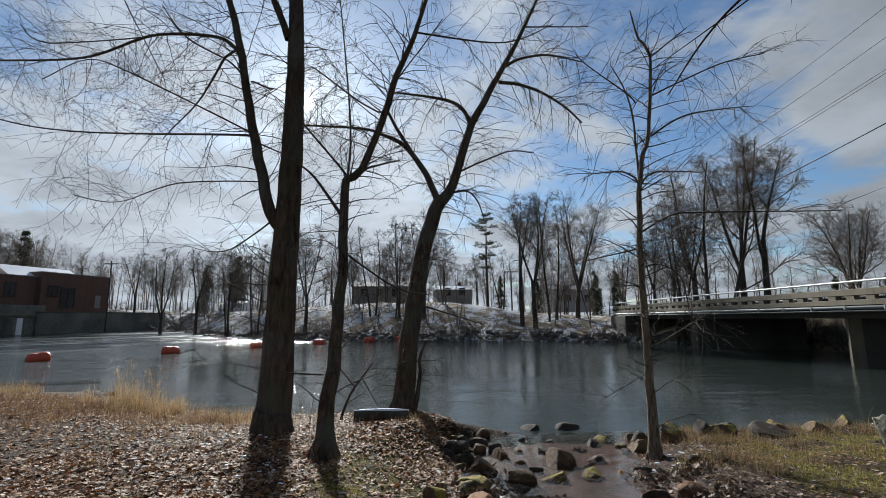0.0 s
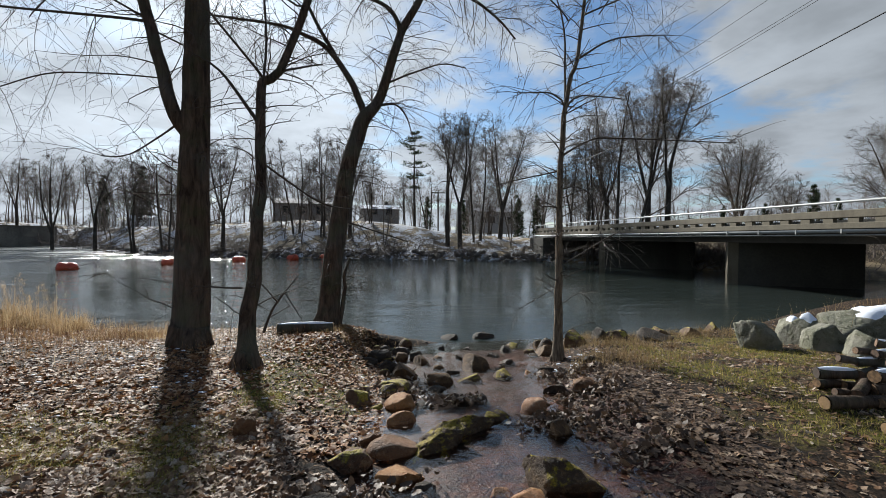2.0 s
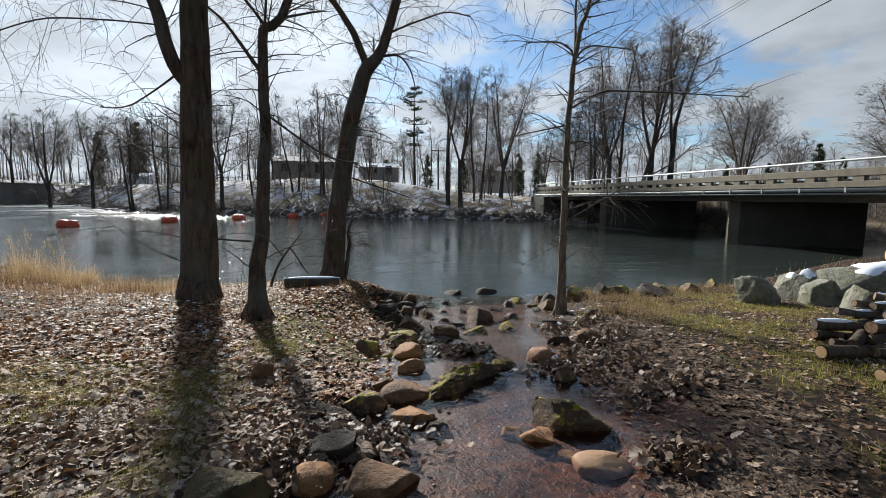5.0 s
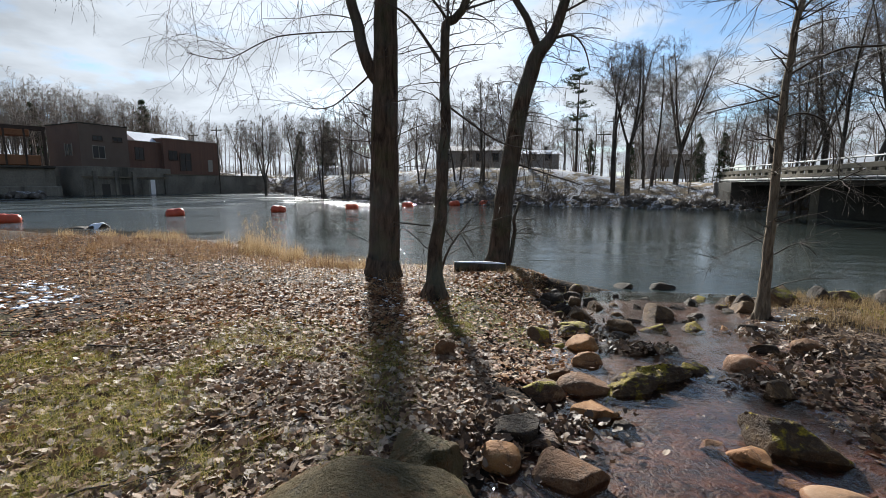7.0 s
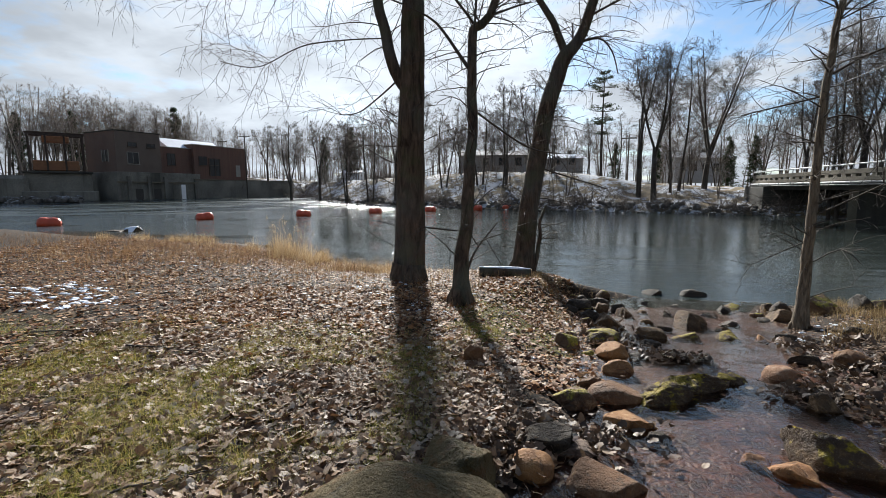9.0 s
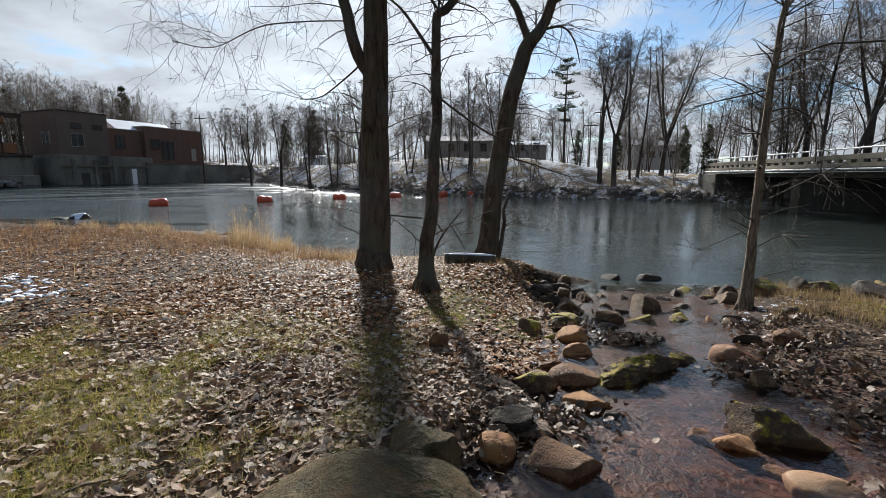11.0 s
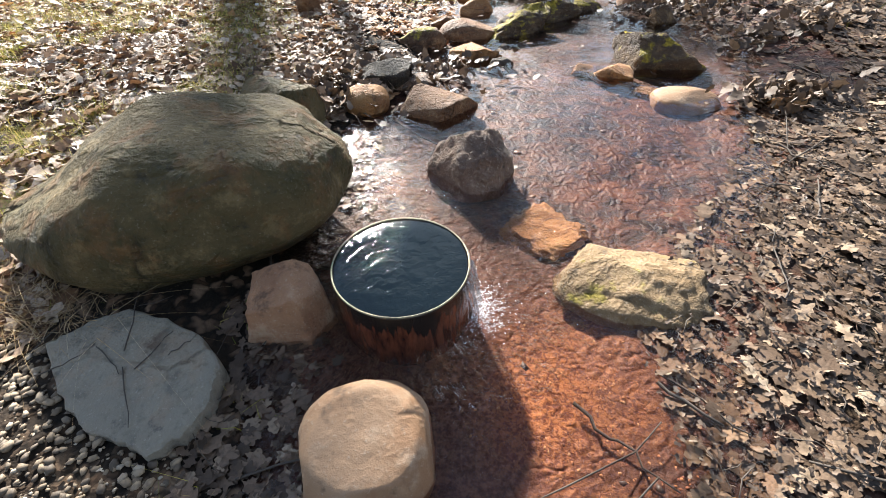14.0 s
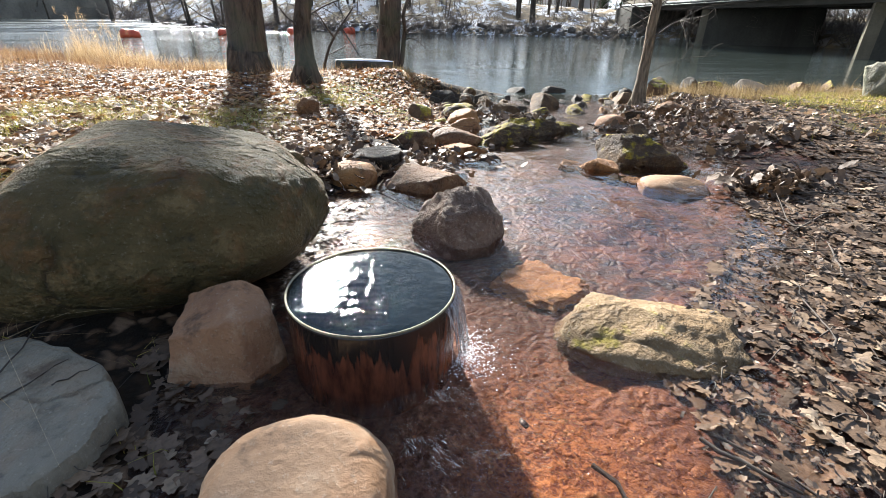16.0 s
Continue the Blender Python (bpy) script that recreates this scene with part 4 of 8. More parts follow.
def build_slab():
    bm = bmesh.new()
    outline = [(-1.16, -0.09), (-1.10, -0.05), (-1.03, 0.0), (-0.94, 0.02), (-0.80, -0.03), (-0.67, -0.12), (-0.57, -0.24), (-0.57, -0.32), (-0.58, -0.39), (-0.62, -0.46), (-0.70, -0.51), (-0.77, -0.46), (-0.90, -0.41), (-1.03, -0.28)]
    rnd = random.Random(3)
    rim = []
    for i, a in enumerate(outline):
        b = outline[(i + 1) % len(outline)]
        for k in range(5):
            t = k / 5
            rim.append((a[0] + (b[0] - a[0]) * t + rnd.uniform(-0.006, 0.006), a[1] + (b[1] - a[1]) * t + rnd.uniform(-0.006, 0.006)))
    c = Vector((-0.84, -0.22, 0))
    rings = []
    for z, s in ((-0.04, 1.0), (0.045, 1.0), (0.066, 0.985), (0.072, 0.95), (0.076, 0.7), (0.078, 0.4)):
        rings.append([bm.verts.new((c.x + (x - c.x) * s, c.y + (y - c.y) * s, z + 0.004 * noise.noise(Vector((x * s, y * s, z)) * 9))) for x, y in rim])
    for r0, r1 in zip(rings, rings[1:]):
        for i in range(len(rim)):
            j = (i + 1) % len(rim)
            bm.faces.new((r0[i], r0[j], r1[j], r1[i]))
    bm.faces.new(rings[-1])
    me = bpy.data.meshes.new("flat_stone")
    bm.to_mesh(me)
    bm.free()
    me.materials.append(SLAB)
    ob = new("flat_stone", me)
    ob.matrix_world = pose(0, 0, 0.01)
    tagged(ob, "flat grey-green flagstone lying beside the well", "rock")


build_slab()

for x, y, w, h in ((-22.0, 22.5, 1.3, 0.28), (-23.2, 22.3, 1.6, 0.12), (-11.2, 16.6, 0.9, 0.2), (-10.4, 16.5, 0.7, 0.14)):
    rock = put_stone(x, y, (w, w * 0.7, h + 0.3), DARK_STONE, "dark low stone breaking the river's surface", int(-y * 7), 30 * x, ground_z(x, y) + 0.65 + 0.3, group="stones in the river", cuts=8)
    if x == -22.0:
        snow_on(rock, 0.8, 3)

# ---- the flowing well ----


def build_well():
    well = base("well_pipe", (0, 0, -0.08), "round rusty steel well pipe brimming over with dark water", "well pipe")
    R, H = 0.2285, 0.28
    bm = bmesh.new()
    seg = 72
    prof = [(R - 0.022, 0.0), (R, 0.0), (R + 0.004, 0.03), (R, 0.06), (R, H - 0.012), (R - 0.002, H - 0.004), (R - 0.022, H - 0.004), (R - 0.022, 0.0)]
    rings = [[bm.verts.new((r * math.cos(2 * math.pi * k / seg), r * math.sin(2 * math.pi * k / seg), z)) for k in range(seg)] for r, z in prof]
    for a, b in zip(rings, rings[1:]):
        for k in range(seg):
            j = (k + 1) % seg
            bm.faces.new((a[k], a[j], b[j], b[k]))
    part("pipe", bm, PIPE_WALL, well, smooth=True)
    bm = bmesh.new()
    prof = [(R - 0.004, H - 0.005), (R + 0.001, H - 0.004), (R + 0.0018, H), (R - 0.001, H + 0.0018), (R - 0.004, H)]
    rings = [[bm.verts.new((r * math.cos(2 * math.pi * k / seg), r * math.sin(2 * math.pi * k / seg), z)) for k in range(seg)] for r, z in prof]
    for a, b in zip(rings, rings[1:]):
        for k in range(seg):
            j = (k + 1) % seg
            bm.faces.new((a[k], a[j], b[j], b[k]))
    part("rim", bm, RIM, well, "worn pale steel rim", smooth=True)
    bm = bmesh.new()
    rings = []
    for r in np.linspace(0.004, R - 0.0055, 34):
        ring = []
        for k in range(seg):
            a = 2 * math.pi * k / seg
            x, y = r * math.cos(a), r * math.sin(a)
            q = Vector((x, y, 0))
            z = H + 0.001 + 0.003 * math.exp(-((x + 0.05) ** 2 + (y + 0.04) ** 2) / 0.008) + 0.0016 * noise.noise(q * 20) + 0.0010 * noise.noise(q * 48)
            z += 0.0007 * math.sin(150 * math.hypot(x + 0.05, y + 0.04)) * math.exp(-9 * math.hypot(x + 0.05, y + 0.04))
            ring.append(bm.verts.new((x, y, z - 0.006 * (r / R) ** 8)))
        rings.append(ring)
    bm.faces.new(rings[0])
    for a, b in zip(rings, rings[1:]):
        for k in range(seg):
            j = (k + 1) % seg
            bm.faces.new((a[k], a[j], b[j], b[k]))
    part("water_surface", bm, WELL_WATER, well, "dark glossy water welling up", smooth=True)
    # threads of water falling from the rim
    rnd = random.Random(8)
    for k in range(26):
        a = rnd.gauss(-0.32, 0.2)
        r0 = R + 0.003
        reach = rnd.uniform(0.015, 0.05) if a > -0.7 else rnd.uniform(0.0, 0.012)
        fall = rnd.uniform(0.14, 0.20) if a > -0.7 else rnd.uniform(0.05, 0.19)
        pts = [Vector(((r0 + reach * s) * math.cos(a), (r0 + reach * s) * math.sin(a), H - fall * s * s - 0.004)) for s in np.linspace(0, 1, 7)]
        w = rnd.uniform(0.0014, 0.0034)
        t = Tubes()
        t.add(pts, [w * (1 - 0.4 * s) for s in np.linspace(0, 1, 7)], 5)
        child(new("water_thread", t.mesh("water_thread", FALLING)), well)


def build_splash():
    """Foam where the overflow strikes the creek, and a gravel of small stones in its bed."""
    rnd = random.Random(14)
    verts, faces = [], []
    for k in range(900):
        a = rnd.gauss(-0.26, 0.2)
        r = 0.245 + abs(rnd.gauss(0, 0.055))
        x, y, s = r * math.cos(a), r * math.sin(a), rnd.uniform(0.0008, 0.0028)
        n = len(verts)
        z = 0.002 + float(creek_level(y))
        verts.extend([(x + s * math.cos(j * 1.257) * rnd.uniform(0.6, 1.2), y + s * math.sin(j * 1.257) * rnd.uniform(0.6, 1.2), z + 0.001) for j in range(5)] + [(x, y, z + s * 0.8)])
        faces.extend([(n + j, n + (j + 1) % 5, n + 5) for j in range(5)])
    tagged(new("foam", mesh_of("foam", verts, faces, FOAM, smooth=True)), "white foam flecks where the overflow falls", "foam", kind="stuff")
    bits = []
    for seed in range(4):
        me = stone_mesh("bit", (1, 0.8, 0.55), 500 + seed, RED_STONE, detail=1)
        bits.append((np.array([tuple(v.co) for v in me.vertices]), [tuple(q.vertices) for q in me.polygons]))
        bpy.data.meshes.remove(me)
    pebbles, pebble_faces = [], []
    verts, faces, count = [], [], 0
    for k in range(150):
        y = rnd.uniform(-0.85, 8.5) if k % 3 else rnd.uniform(-0.85, 2.5)
        x = rnd.uniform(float(creek_left(y)) - 0.1, float(creek_right(y)) + 0.25)
        s = rnd.uniform(0.012, 0.042) * (1 + 0.12 * y)
        v, f = bits[k % 4]
        c, d = math.cos(k), math.sin(k)
        out = np.stack([(v[:, 0] * c - v[:, 1] * d) * s + x, (v[:, 0] * d + v[:, 1] * c) * s + y, v[:, 2] * s * 0.55 + ground_z(x, y) - 0.006], 1)
        verts.append(out)
        faces.extend([tuple(i + count for i in q) for q in f])
        count += len(v)
    for k in range(3000):
        x = rnd.uniform(-1.75, -0.62)
        y = rnd.uniform(-0.95, 0.06 - 0.25 * (x + 1.75))
        s = 0.008 + 0.026 * rnd.random() ** 2.2
        v, f = bits[k % 4]
        c, d = math.cos(k), math.sin(k)
        pebbles.append(np.stack([(v[:, 0] * c - v[:, 1] * d) * s + x, (v[:, 0] * d + v[:, 1] * c) * s + y, v[:, 2] * s * 0.7 + ground_z(x, y) + 0.002], 1))
        pebble_faces.extend([tuple(i + len(v) * k for i in q) for q in f])
    crust, crust_faces, total = [], [], 0
    for k in range(2600):
        x, y = rnd.gauss(0.45, 0.14), rnd.gauss(-0.40, 0.26)
        x += 0.25 * (-0.3 - y)
        if math.hypot(x, y) < 0.27 or not -0.95 < y < 0.2:
            continue
        s = 0.004 + 0.010 * rnd.random() ** 2
        v, f = bits[k % 4]
        c, d = math.cos(k), math.sin(k)
        crust.append(np.stack([(v[:, 0] * c - v[:, 1] * d) * s + x, (v[:, 0] * d + v[:, 1] * c) * s + y, v[:, 2] * s * 0.7 + ground_z(x, y) - 0.004], 1))
        crust_faces.extend([tuple(i + total for i in q) for q in f])
        total += len(v)
    tagged(new("rusty_gravel", mesh_of("rusty_gravel", np.concatenate(crust).tolist(), crust_faces, ORANGE_GRAVEL, smooth=True)), "orange rust-coated gravel below the well", "gravel", kind="stuff")
    tagged(new("pebbles", mesh_of("pebbles", np.concatenate(pebbles).tolist(), pebble_faces, PEBBLES, smooth=True)), "small tan pebbles beside the flagstone", "gravel", kind="stuff")
    me = mesh_of("creek_gravel", np.concatenate(verts).tolist(), faces, GRAVEL, smooth=True)
    tagged(new("creek_gravel", me), "rust-stained gravel in the creek's bed", "gravel", kind="stuff")


def build_falling():
    m, n, out = material("falling_water")
    finish(n, out, (0.85, 0.88, 0.9), 0.08, None, Transmission_Weight=0.85, IOR=1.33)
    return m


FALLING = build_falling()
WELL_WATER = build_water("well_water", (0.006, 0.010, 0.012), 0.03, [(24.0, (1, 1, 1), 0.0026), (60.0, (1, 1, 1), 0.0016), (150.0, (1, 1, 1), 0.0003)], False)
build_well()
FOAM = plain("foam_white", (0.85, 0.83, 0.82), 0.25, 0.05)
PEBBLES = tinted("pebbles", [(0.0, (0.06, 0.042, 0.026)), (0.5, (0.17, 0.122, 0.072)), (0.85, (0.27, 0.20, 0.125)), (0.97, (0.40, 0.33, 0.24))], 0.75)
ORANGE_GRAVEL = tinted("orange_gravel", [(0.0, (0.14, 0.04, 0.018)), (0.4, (0.24, 0.08, 0.03)), (0.75, (0.36, 0.15, 0.055)), (0.97, (0.44, 0.23, 0.10))], 0.85)
GRAVEL = tinted("gravel", [(0.0, (0.03, 0.015, 0.01)), (0.4, (0.06, 0.028, 0.018)), (0.75, (0.12, 0.055, 0.03)), (0.97, (0.18, 0.10, 0.06))], 0.5)
build_splash()


# ---- trees ----


def limb(*rows):
    return [(Vector(r[:3]), r[3]) for r in rows]


def resample(line, step):
    """A limb as points at even steps, rounded by a spline."""
    pts = [p for p, _ in line]
    rad = [r for _, r in line]
    out_p, out_r = [], []
    for i in range(len(pts) - 1):
        p0, p1, p2, p3 = pts[max(0, i - 1)], pts[i], pts[i + 1], pts[min(len(pts) - 1, i + 2)]
        n = max(2, int((p2 - p1).length / step))
        for k in range(n):
            t = k / n
            out_p.append(0.5 * ((2 * p1) + (p2 - p0) * t + (2 * p0 - 5 * p1 + 4 * p2 - p3) * t * t + (3 * p1 - p0 - 3 * p2 + p3) * t ** 3))
            out_r.append(rad[i] + (rad[i + 1] - rad[i]) * t)
    return out_p + [pts[-1]], out_r + [rad[-1]]


def grow(tubes, start, way, length, radius, depth, rnd, droop, spread, sides=4, per=3.2, fork=0.62):
    """A twig that bends, droops and branches."""
    steps = max(3, int(length / 0.14)) if depth > 0 else 4
    steps = min(steps, 8 if depth > 0 else 3)
    pts, p, d = [start.copy()], start.copy(), way.normalized()
    for i in range(steps):
        d = (d + Vector((rnd.gauss(0, 0.13), rnd.gauss(0, 0.13), rnd.gauss(0, 0.10) - droop / steps))).normalized()
        p = p + d * (length / steps)
        pts.append(p.copy())
    tubes.add(pts, [max(0.0022, radius * (1 - 0.75 * i / steps)) for i in range(steps + 1)], sides if depth > 0 else 3, False)
    if depth <= 0:
        return
    kids = max(2, int(length * per + rnd.random()))
    for _ in range(kids):
        at = rnd.uniform(0.15, 1.0)
        i = min(steps - 1, int(at * steps))
        axis = (pts[i + 1] - pts[i]).normalized()
        side = Vector((rnd.gauss(0, 1), rnd.gauss(0, 1), rnd.gauss(0.15, 0.7)))
        side = (side - axis * side.dot(axis)).normalized()
        way2 = axis * rnd.uniform(0.4, 0.9) + side * spread
        grow(tubes, pts[i], way2, length * rnd.uniform(fork * 0.5, fork) * (1.1 - 0.45 * at), radius * 0.5, depth - 1, rnd, droop, spread, 3, per, fork)


def near_tree(name, limbs, label, seed, bark_mat, twig_mat, droop, twig_len, per, roots=True, first=0.35, upto=1.6, group="trees on the near bank", depth=2):
    rnd = random.Random(seed)
    foot = limbs[0][0][0]
    gz = ground_z(foot.x, foot.y)
    tree = base(name, (foot.x, foot.y, gz), label, "tree", group)
    origin = Vector((foot.x, foot.y, gz))
    trunk, crown = Tubes(), Tubes()
    for i, line in enumerate(limbs):
        pts, rad = resample([(p - origin, r) for p, r in line], 0.16 if i == 0 else 0.12)
        thick = line[0][1] > 0.045
        for k in range(len(pts)):
            wob = (0.10 if rad[k] > 0.11 else 0.35) * rad[k]
            pts[k] = pts[k] + Vector((noise.noise(pts[k] * 2.1 + Vector((seed, 0, i))), noise.noise(pts[k] * 2.3 + Vector((0, seed, i))), 0)) * wob
            if not thick:
                rad[k] *= 0.8
                pts[k] = pts[k] + Vector((0, (k / len(pts)) * rnd_side(seed, i) * 0.9, 0))
        if i == 0:
            pts[0] = Vector((pts[0].x, pts[0].y, -0.15))
        (trunk if thick else crown).add(pts, rad, 14 if i == 0 else 8 if thick else 6, False)
        total = sum((b - a).length for a, b in zip(pts, pts[1:]))
        for _ in range(int(total * per)):
            at = rnd.random()
            k = min(len(pts) - 2, int((at ** 0.7) * (len(pts) - 1)))
            if pts[k].z < first or (depth == 2 and k < 2):
                continue
            axis = (pts[k + 1] - pts[k]).normalized()
            side = Vector((rnd.gauss(0, 1), rnd.gauss(0, 1), rnd.gauss(0.1, 0.6)))
            side = (side - axis * side.dot(axis)).normalized()
            grow(crown, pts[k], axis * 0.5 + side * 0.9, rnd.uniform(0.35, 1.0) * twig_len, min(0.012, max(0.0055, rad[k] * 0.35)), depth, rnd, droop, 0.85, 4, 2.9)
    if roots:
        r0 = limbs[0][0][1]
        for k in range(6):
            a = 2 * math.pi * k / 6 + rnd.uniform(-0.3, 0.3)
            e = Vector((math.cos(a), math.sin(a), 0))
            trunk.add([e * r0 * 0.35 + Vector((0, 0, r0 * 0.9)), e * r0 * 0.80 + Vector((0, 0, r0 * 0.30)), e * r0 * 1.08 + Vector((0, 0, -0.05))], [r0 * 0.36, r0 * 0.22, r0 * 0.10], 7, False)
    child(new("trunk", trunk.mesh("trunk", bark_mat)), tree)
    child(new("crown", crown.mesh("crown", twig_mat)), tree)
    return tree


def rnd_side(seed, i):
    return math.sin(seed * 12.9 + i * 7.7)


BIG_STEMS = [
    limb((-2.22, 7.30, -0.02, 0.379), (-2.20, 7.32, 0.34, 0.324), (-2.19, 7.36, 1.00, 0.290), (-2.16, 7.70, 6.17, 0.188), (-2.27, 7.70, 10.17, 0.103), (-2.40, 7.70, 12.00, 0.068), (-2.36, 7.70, 14.27, 0.032)),
    limb((-2.31, 7.54, 3.69, 0.128), (-2.47, 7.55, 3.94, 0.118), (-2.67, 7.59, 4.59, 0.109), (-3.06, 7.70, 6.26, 0.085), (-3.39, 7.70, 7.86, 0.075), (-4.39, 7.70, 11.40, 0.030)),
    limb((-2.32, 7.70, 7.66, 0.081), (-3.26, 7.70, 10.10, 0.042), (-3.58, 7.70, 11.47, 0.024)),
    limb((-2.94, 7.66, 5.53, 0.033), (-6.01, 7.64, 5.31, 0.016), (-7.56, 7.66, 5.58, 0.011)),
]
BIG_BOUGHS = [
    limb((-3.32, 7.70, 7.33, 0.046), (-3.52, 7.70, 7.54, 0.040), (-3.86, 7.70, 7.66, 0.034), (-5.01, 7.70, 7.62, 0.028), (-6.24, 7.70, 7.09, 0.022), (-7.97, 7.70, 6.96, 0.016)),
    limb((-3.32, 7.70, 7.38, 0.034), (-3.61, 7.70, 7.25, 0.034), (-4.21, 7.70, 6.44, 0.022), (-5.04, 7.67, 5.71, 0.011)),
    limb((-5.01, 7.70, 7.62, 0.017), (-7.23, 7.70, 7.59, 0.017), (-7.91, 7.70, 8.07, 0.011)),
    limb((-2.96, 7.66, 5.59, 0.022), (-5.13, 7.70, 6.59, 0.017), (-5.83, 7.70, 6.75, 0.011), (-6.46, 7.70, 6.27, 0.011)),
    limb((-2.72, 7.59, 4.57, 0.016), (-4.07, 7.58, 4.42, 0.016), (-4.93, 7.56, 4.00, 0.010), (-5.59, 7.56, 4.08, 0.010)),
]
BIG_BRANCHES = [
    limb((-2.50, 7.54, 3.75, 0.027), (-3.25, 7.51, 3.28, 0.016), (-3.75, 7.51, 3.25, 0.010)),
    limb((-3.15, 7.70, 6.75, 0.028), (-3.56, 7.70, 7.22, 0.023), (-4.59, 7.70, 7.93, 0.023), (-5.33, 7.70, 8.90, 0.012)),
    limb((-5.68, 7.70, 8.50, 0.017), (-4.60, 7.70, 6.57, 0.011)),
    limb((-3.03, 7.70, 6.69, 0.023), (-2.36, 7.69, 6.14, 0.023)),
    limb((-2.89, 7.65, 5.41, 0.022), (-2.30, 7.63, 5.13, 0.017)),
]
BIG_TREE = BIG_STEMS + BIG_BOUGHS + BIG_BRANCHES
FORK_STEMS = [
    limb((-1.03, 5.52, 0.09, 0.215), (-1.03, 5.57, 0.30, 0.140), (-1.03, 5.67, 0.70, 0.112), (-0.92, 6.13, 2.59, 0.080), (-0.96, 6.49, 4.08, 0.072), (-0.90, 6.56, 4.34, 0.073), (-0.69, 6.60, 4.52, 0.064), (-0.32, 6.88, 5.66, 0.063), (-0.11, 6.94, 6.44, 0.059), (0.29, 6.94, 7.51, 0.044), (0.72, 6.94, 9.15, 0.028), (0.79, 6.94, 10.46, 0.017)),
    limb((-0.93, 6.56, 4.35, 0.029), (-0.97, 6.89, 5.70, 0.026), (-1.34, 6.94, 9.01, 0.011)),
    limb((-0.97, 6.38, 3.62, 0.042), (-1.52, 6.56, 4.37, 0.024), (-1.95, 6.62, 4.61, 0.010)),
    limb((-0.93, 6.57, 4.38, 0.029), (-1.78, 6.80, 5.33, 0.015)),
]
FORK_BOUGHS = [
    limb((0.29, 6.94, 7.42, 0.027), (1.65, 6.94, 7.29, 0.022), (2.33, 6.94, 7.39, 0.017), (3.04, 6.94, 7.77, 0.011)),
    limb((-0.29, 6.91, 5.78, 0.026), (-0.64, 6.94, 5.94, 0.021), (-1.87, 6.94, 7.12, 0.016)),
    limb((-0.90, 6.23, 2.99, 0.023), (-0.07, 6.09, 2.42, 0.018), (0.46, 6.06, 2.31, 0.009)),
    limb((-1.13, 5.77, 1.13, 0.020), (-1.57, 5.80, 1.23, 0.012)),
    limb((-0.22, 6.94, 6.20, 0.021), (0.76, 6.94, 7.42, 0.011)),
    limb((-0.69, 6.61, 4.54, 0.030), (-0.03, 6.70, 4.94, 0.015)),
]
FORK_TREE = FORK_STEMS + FORK_BOUGHS
LEAN_STEMS = [
    limb((0.03, 10.30, -0.40, 0.338), (0.08, 10.35, 0.22, 0.261), (0.16, 10.44, 1.16, 0.238), (0.35, 10.56, 2.42, 0.231), (0.55, 10.68, 3.60, 0.207), (0.81, 10.77, 4.54, 0.196), (0.98, 10.81, 4.99, 0.183), (1.36, 10.86, 5.51, 0.131), (1.89, 11.02, 7.15, 0.112), (2.42, 11.10, 8.24, 0.098), (3.68, 11.10, 10.64, 0.051), (4.77, 11.10, 13.30, 0.026)),
    limb((0.94, 10.82, 5.10, 0.099), (0.67, 10.89, 5.83, 0.085), (0.05, 10.97, 6.70, 0.063), (-0.58, 11.01, 7.03, 0.047), (-1.13, 11.02, 7.19, 0.039), (-2.68, 11.03, 7.25, 0.023)),
    limb((0.25, 10.95, 6.50, 0.055), (-0.35, 11.06, 7.59, 0.040), (-0.44, 11.10, 8.05, 0.032), (-0.20, 11.10, 8.58, 0.024)),
]
LEAN_BOUGHS = [
    limb((1.94, 11.03, 7.33, 0.064), (1.78, 11.08, 7.82, 0.057), (1.26, 11.10, 8.15, 0.049), (-0.20, 11.10, 8.34, 0.024)),
    limb((2.83, 11.10, 8.76, 0.058), (3.44, 11.10, 8.71, 0.050), (4.11, 11.10, 8.47, 0.042), (4.77, 11.10, 8.05, 0.033), (5.24, 11.05, 7.55, 0.025)),
    limb((3.03, 11.10, 9.27, 0.050), (3.47, 11.10, 9.53, 0.042), (4.33, 11.10, 9.69, 0.034), (5.37, 11.10, 9.51, 0.017)),
    limb((3.68, 11.10, 10.58, 0.034), (5.61, 11.10, 10.64, 0.017)),
    limb((1.56, 10.90, 5.93, 0.039), (2.83, 10.94, 6.35, 0.024), (3.47, 10.93, 6.23, 0.016)),
    limb((1.20, 10.84, 5.26, 0.038), (1.75, 10.84, 5.36, 0.031), (2.05, 10.81, 5.03, 0.023), (2.19, 10.76, 4.47, 0.015)),
]
LEAN_BRANCHES = [
    limb((1.17, 10.83, 5.18, 0.038), (1.22, 10.91, 6.01, 0.023)),
    limb((0.49, 10.55, 2.27, 0.029), (2.15, 10.50, 1.76, 0.014)),
    limb((0.31, 10.30, -0.37, 0.068), (0.47, 10.39, 0.61, 0.049), (0.43, 10.41, 0.88, 0.042), (0.59, 10.46, 1.35, 0.028)),
]
LEAN_TREE = LEAN_STEMS + LEAN_BOUGHS + LEAN_BRANCHES
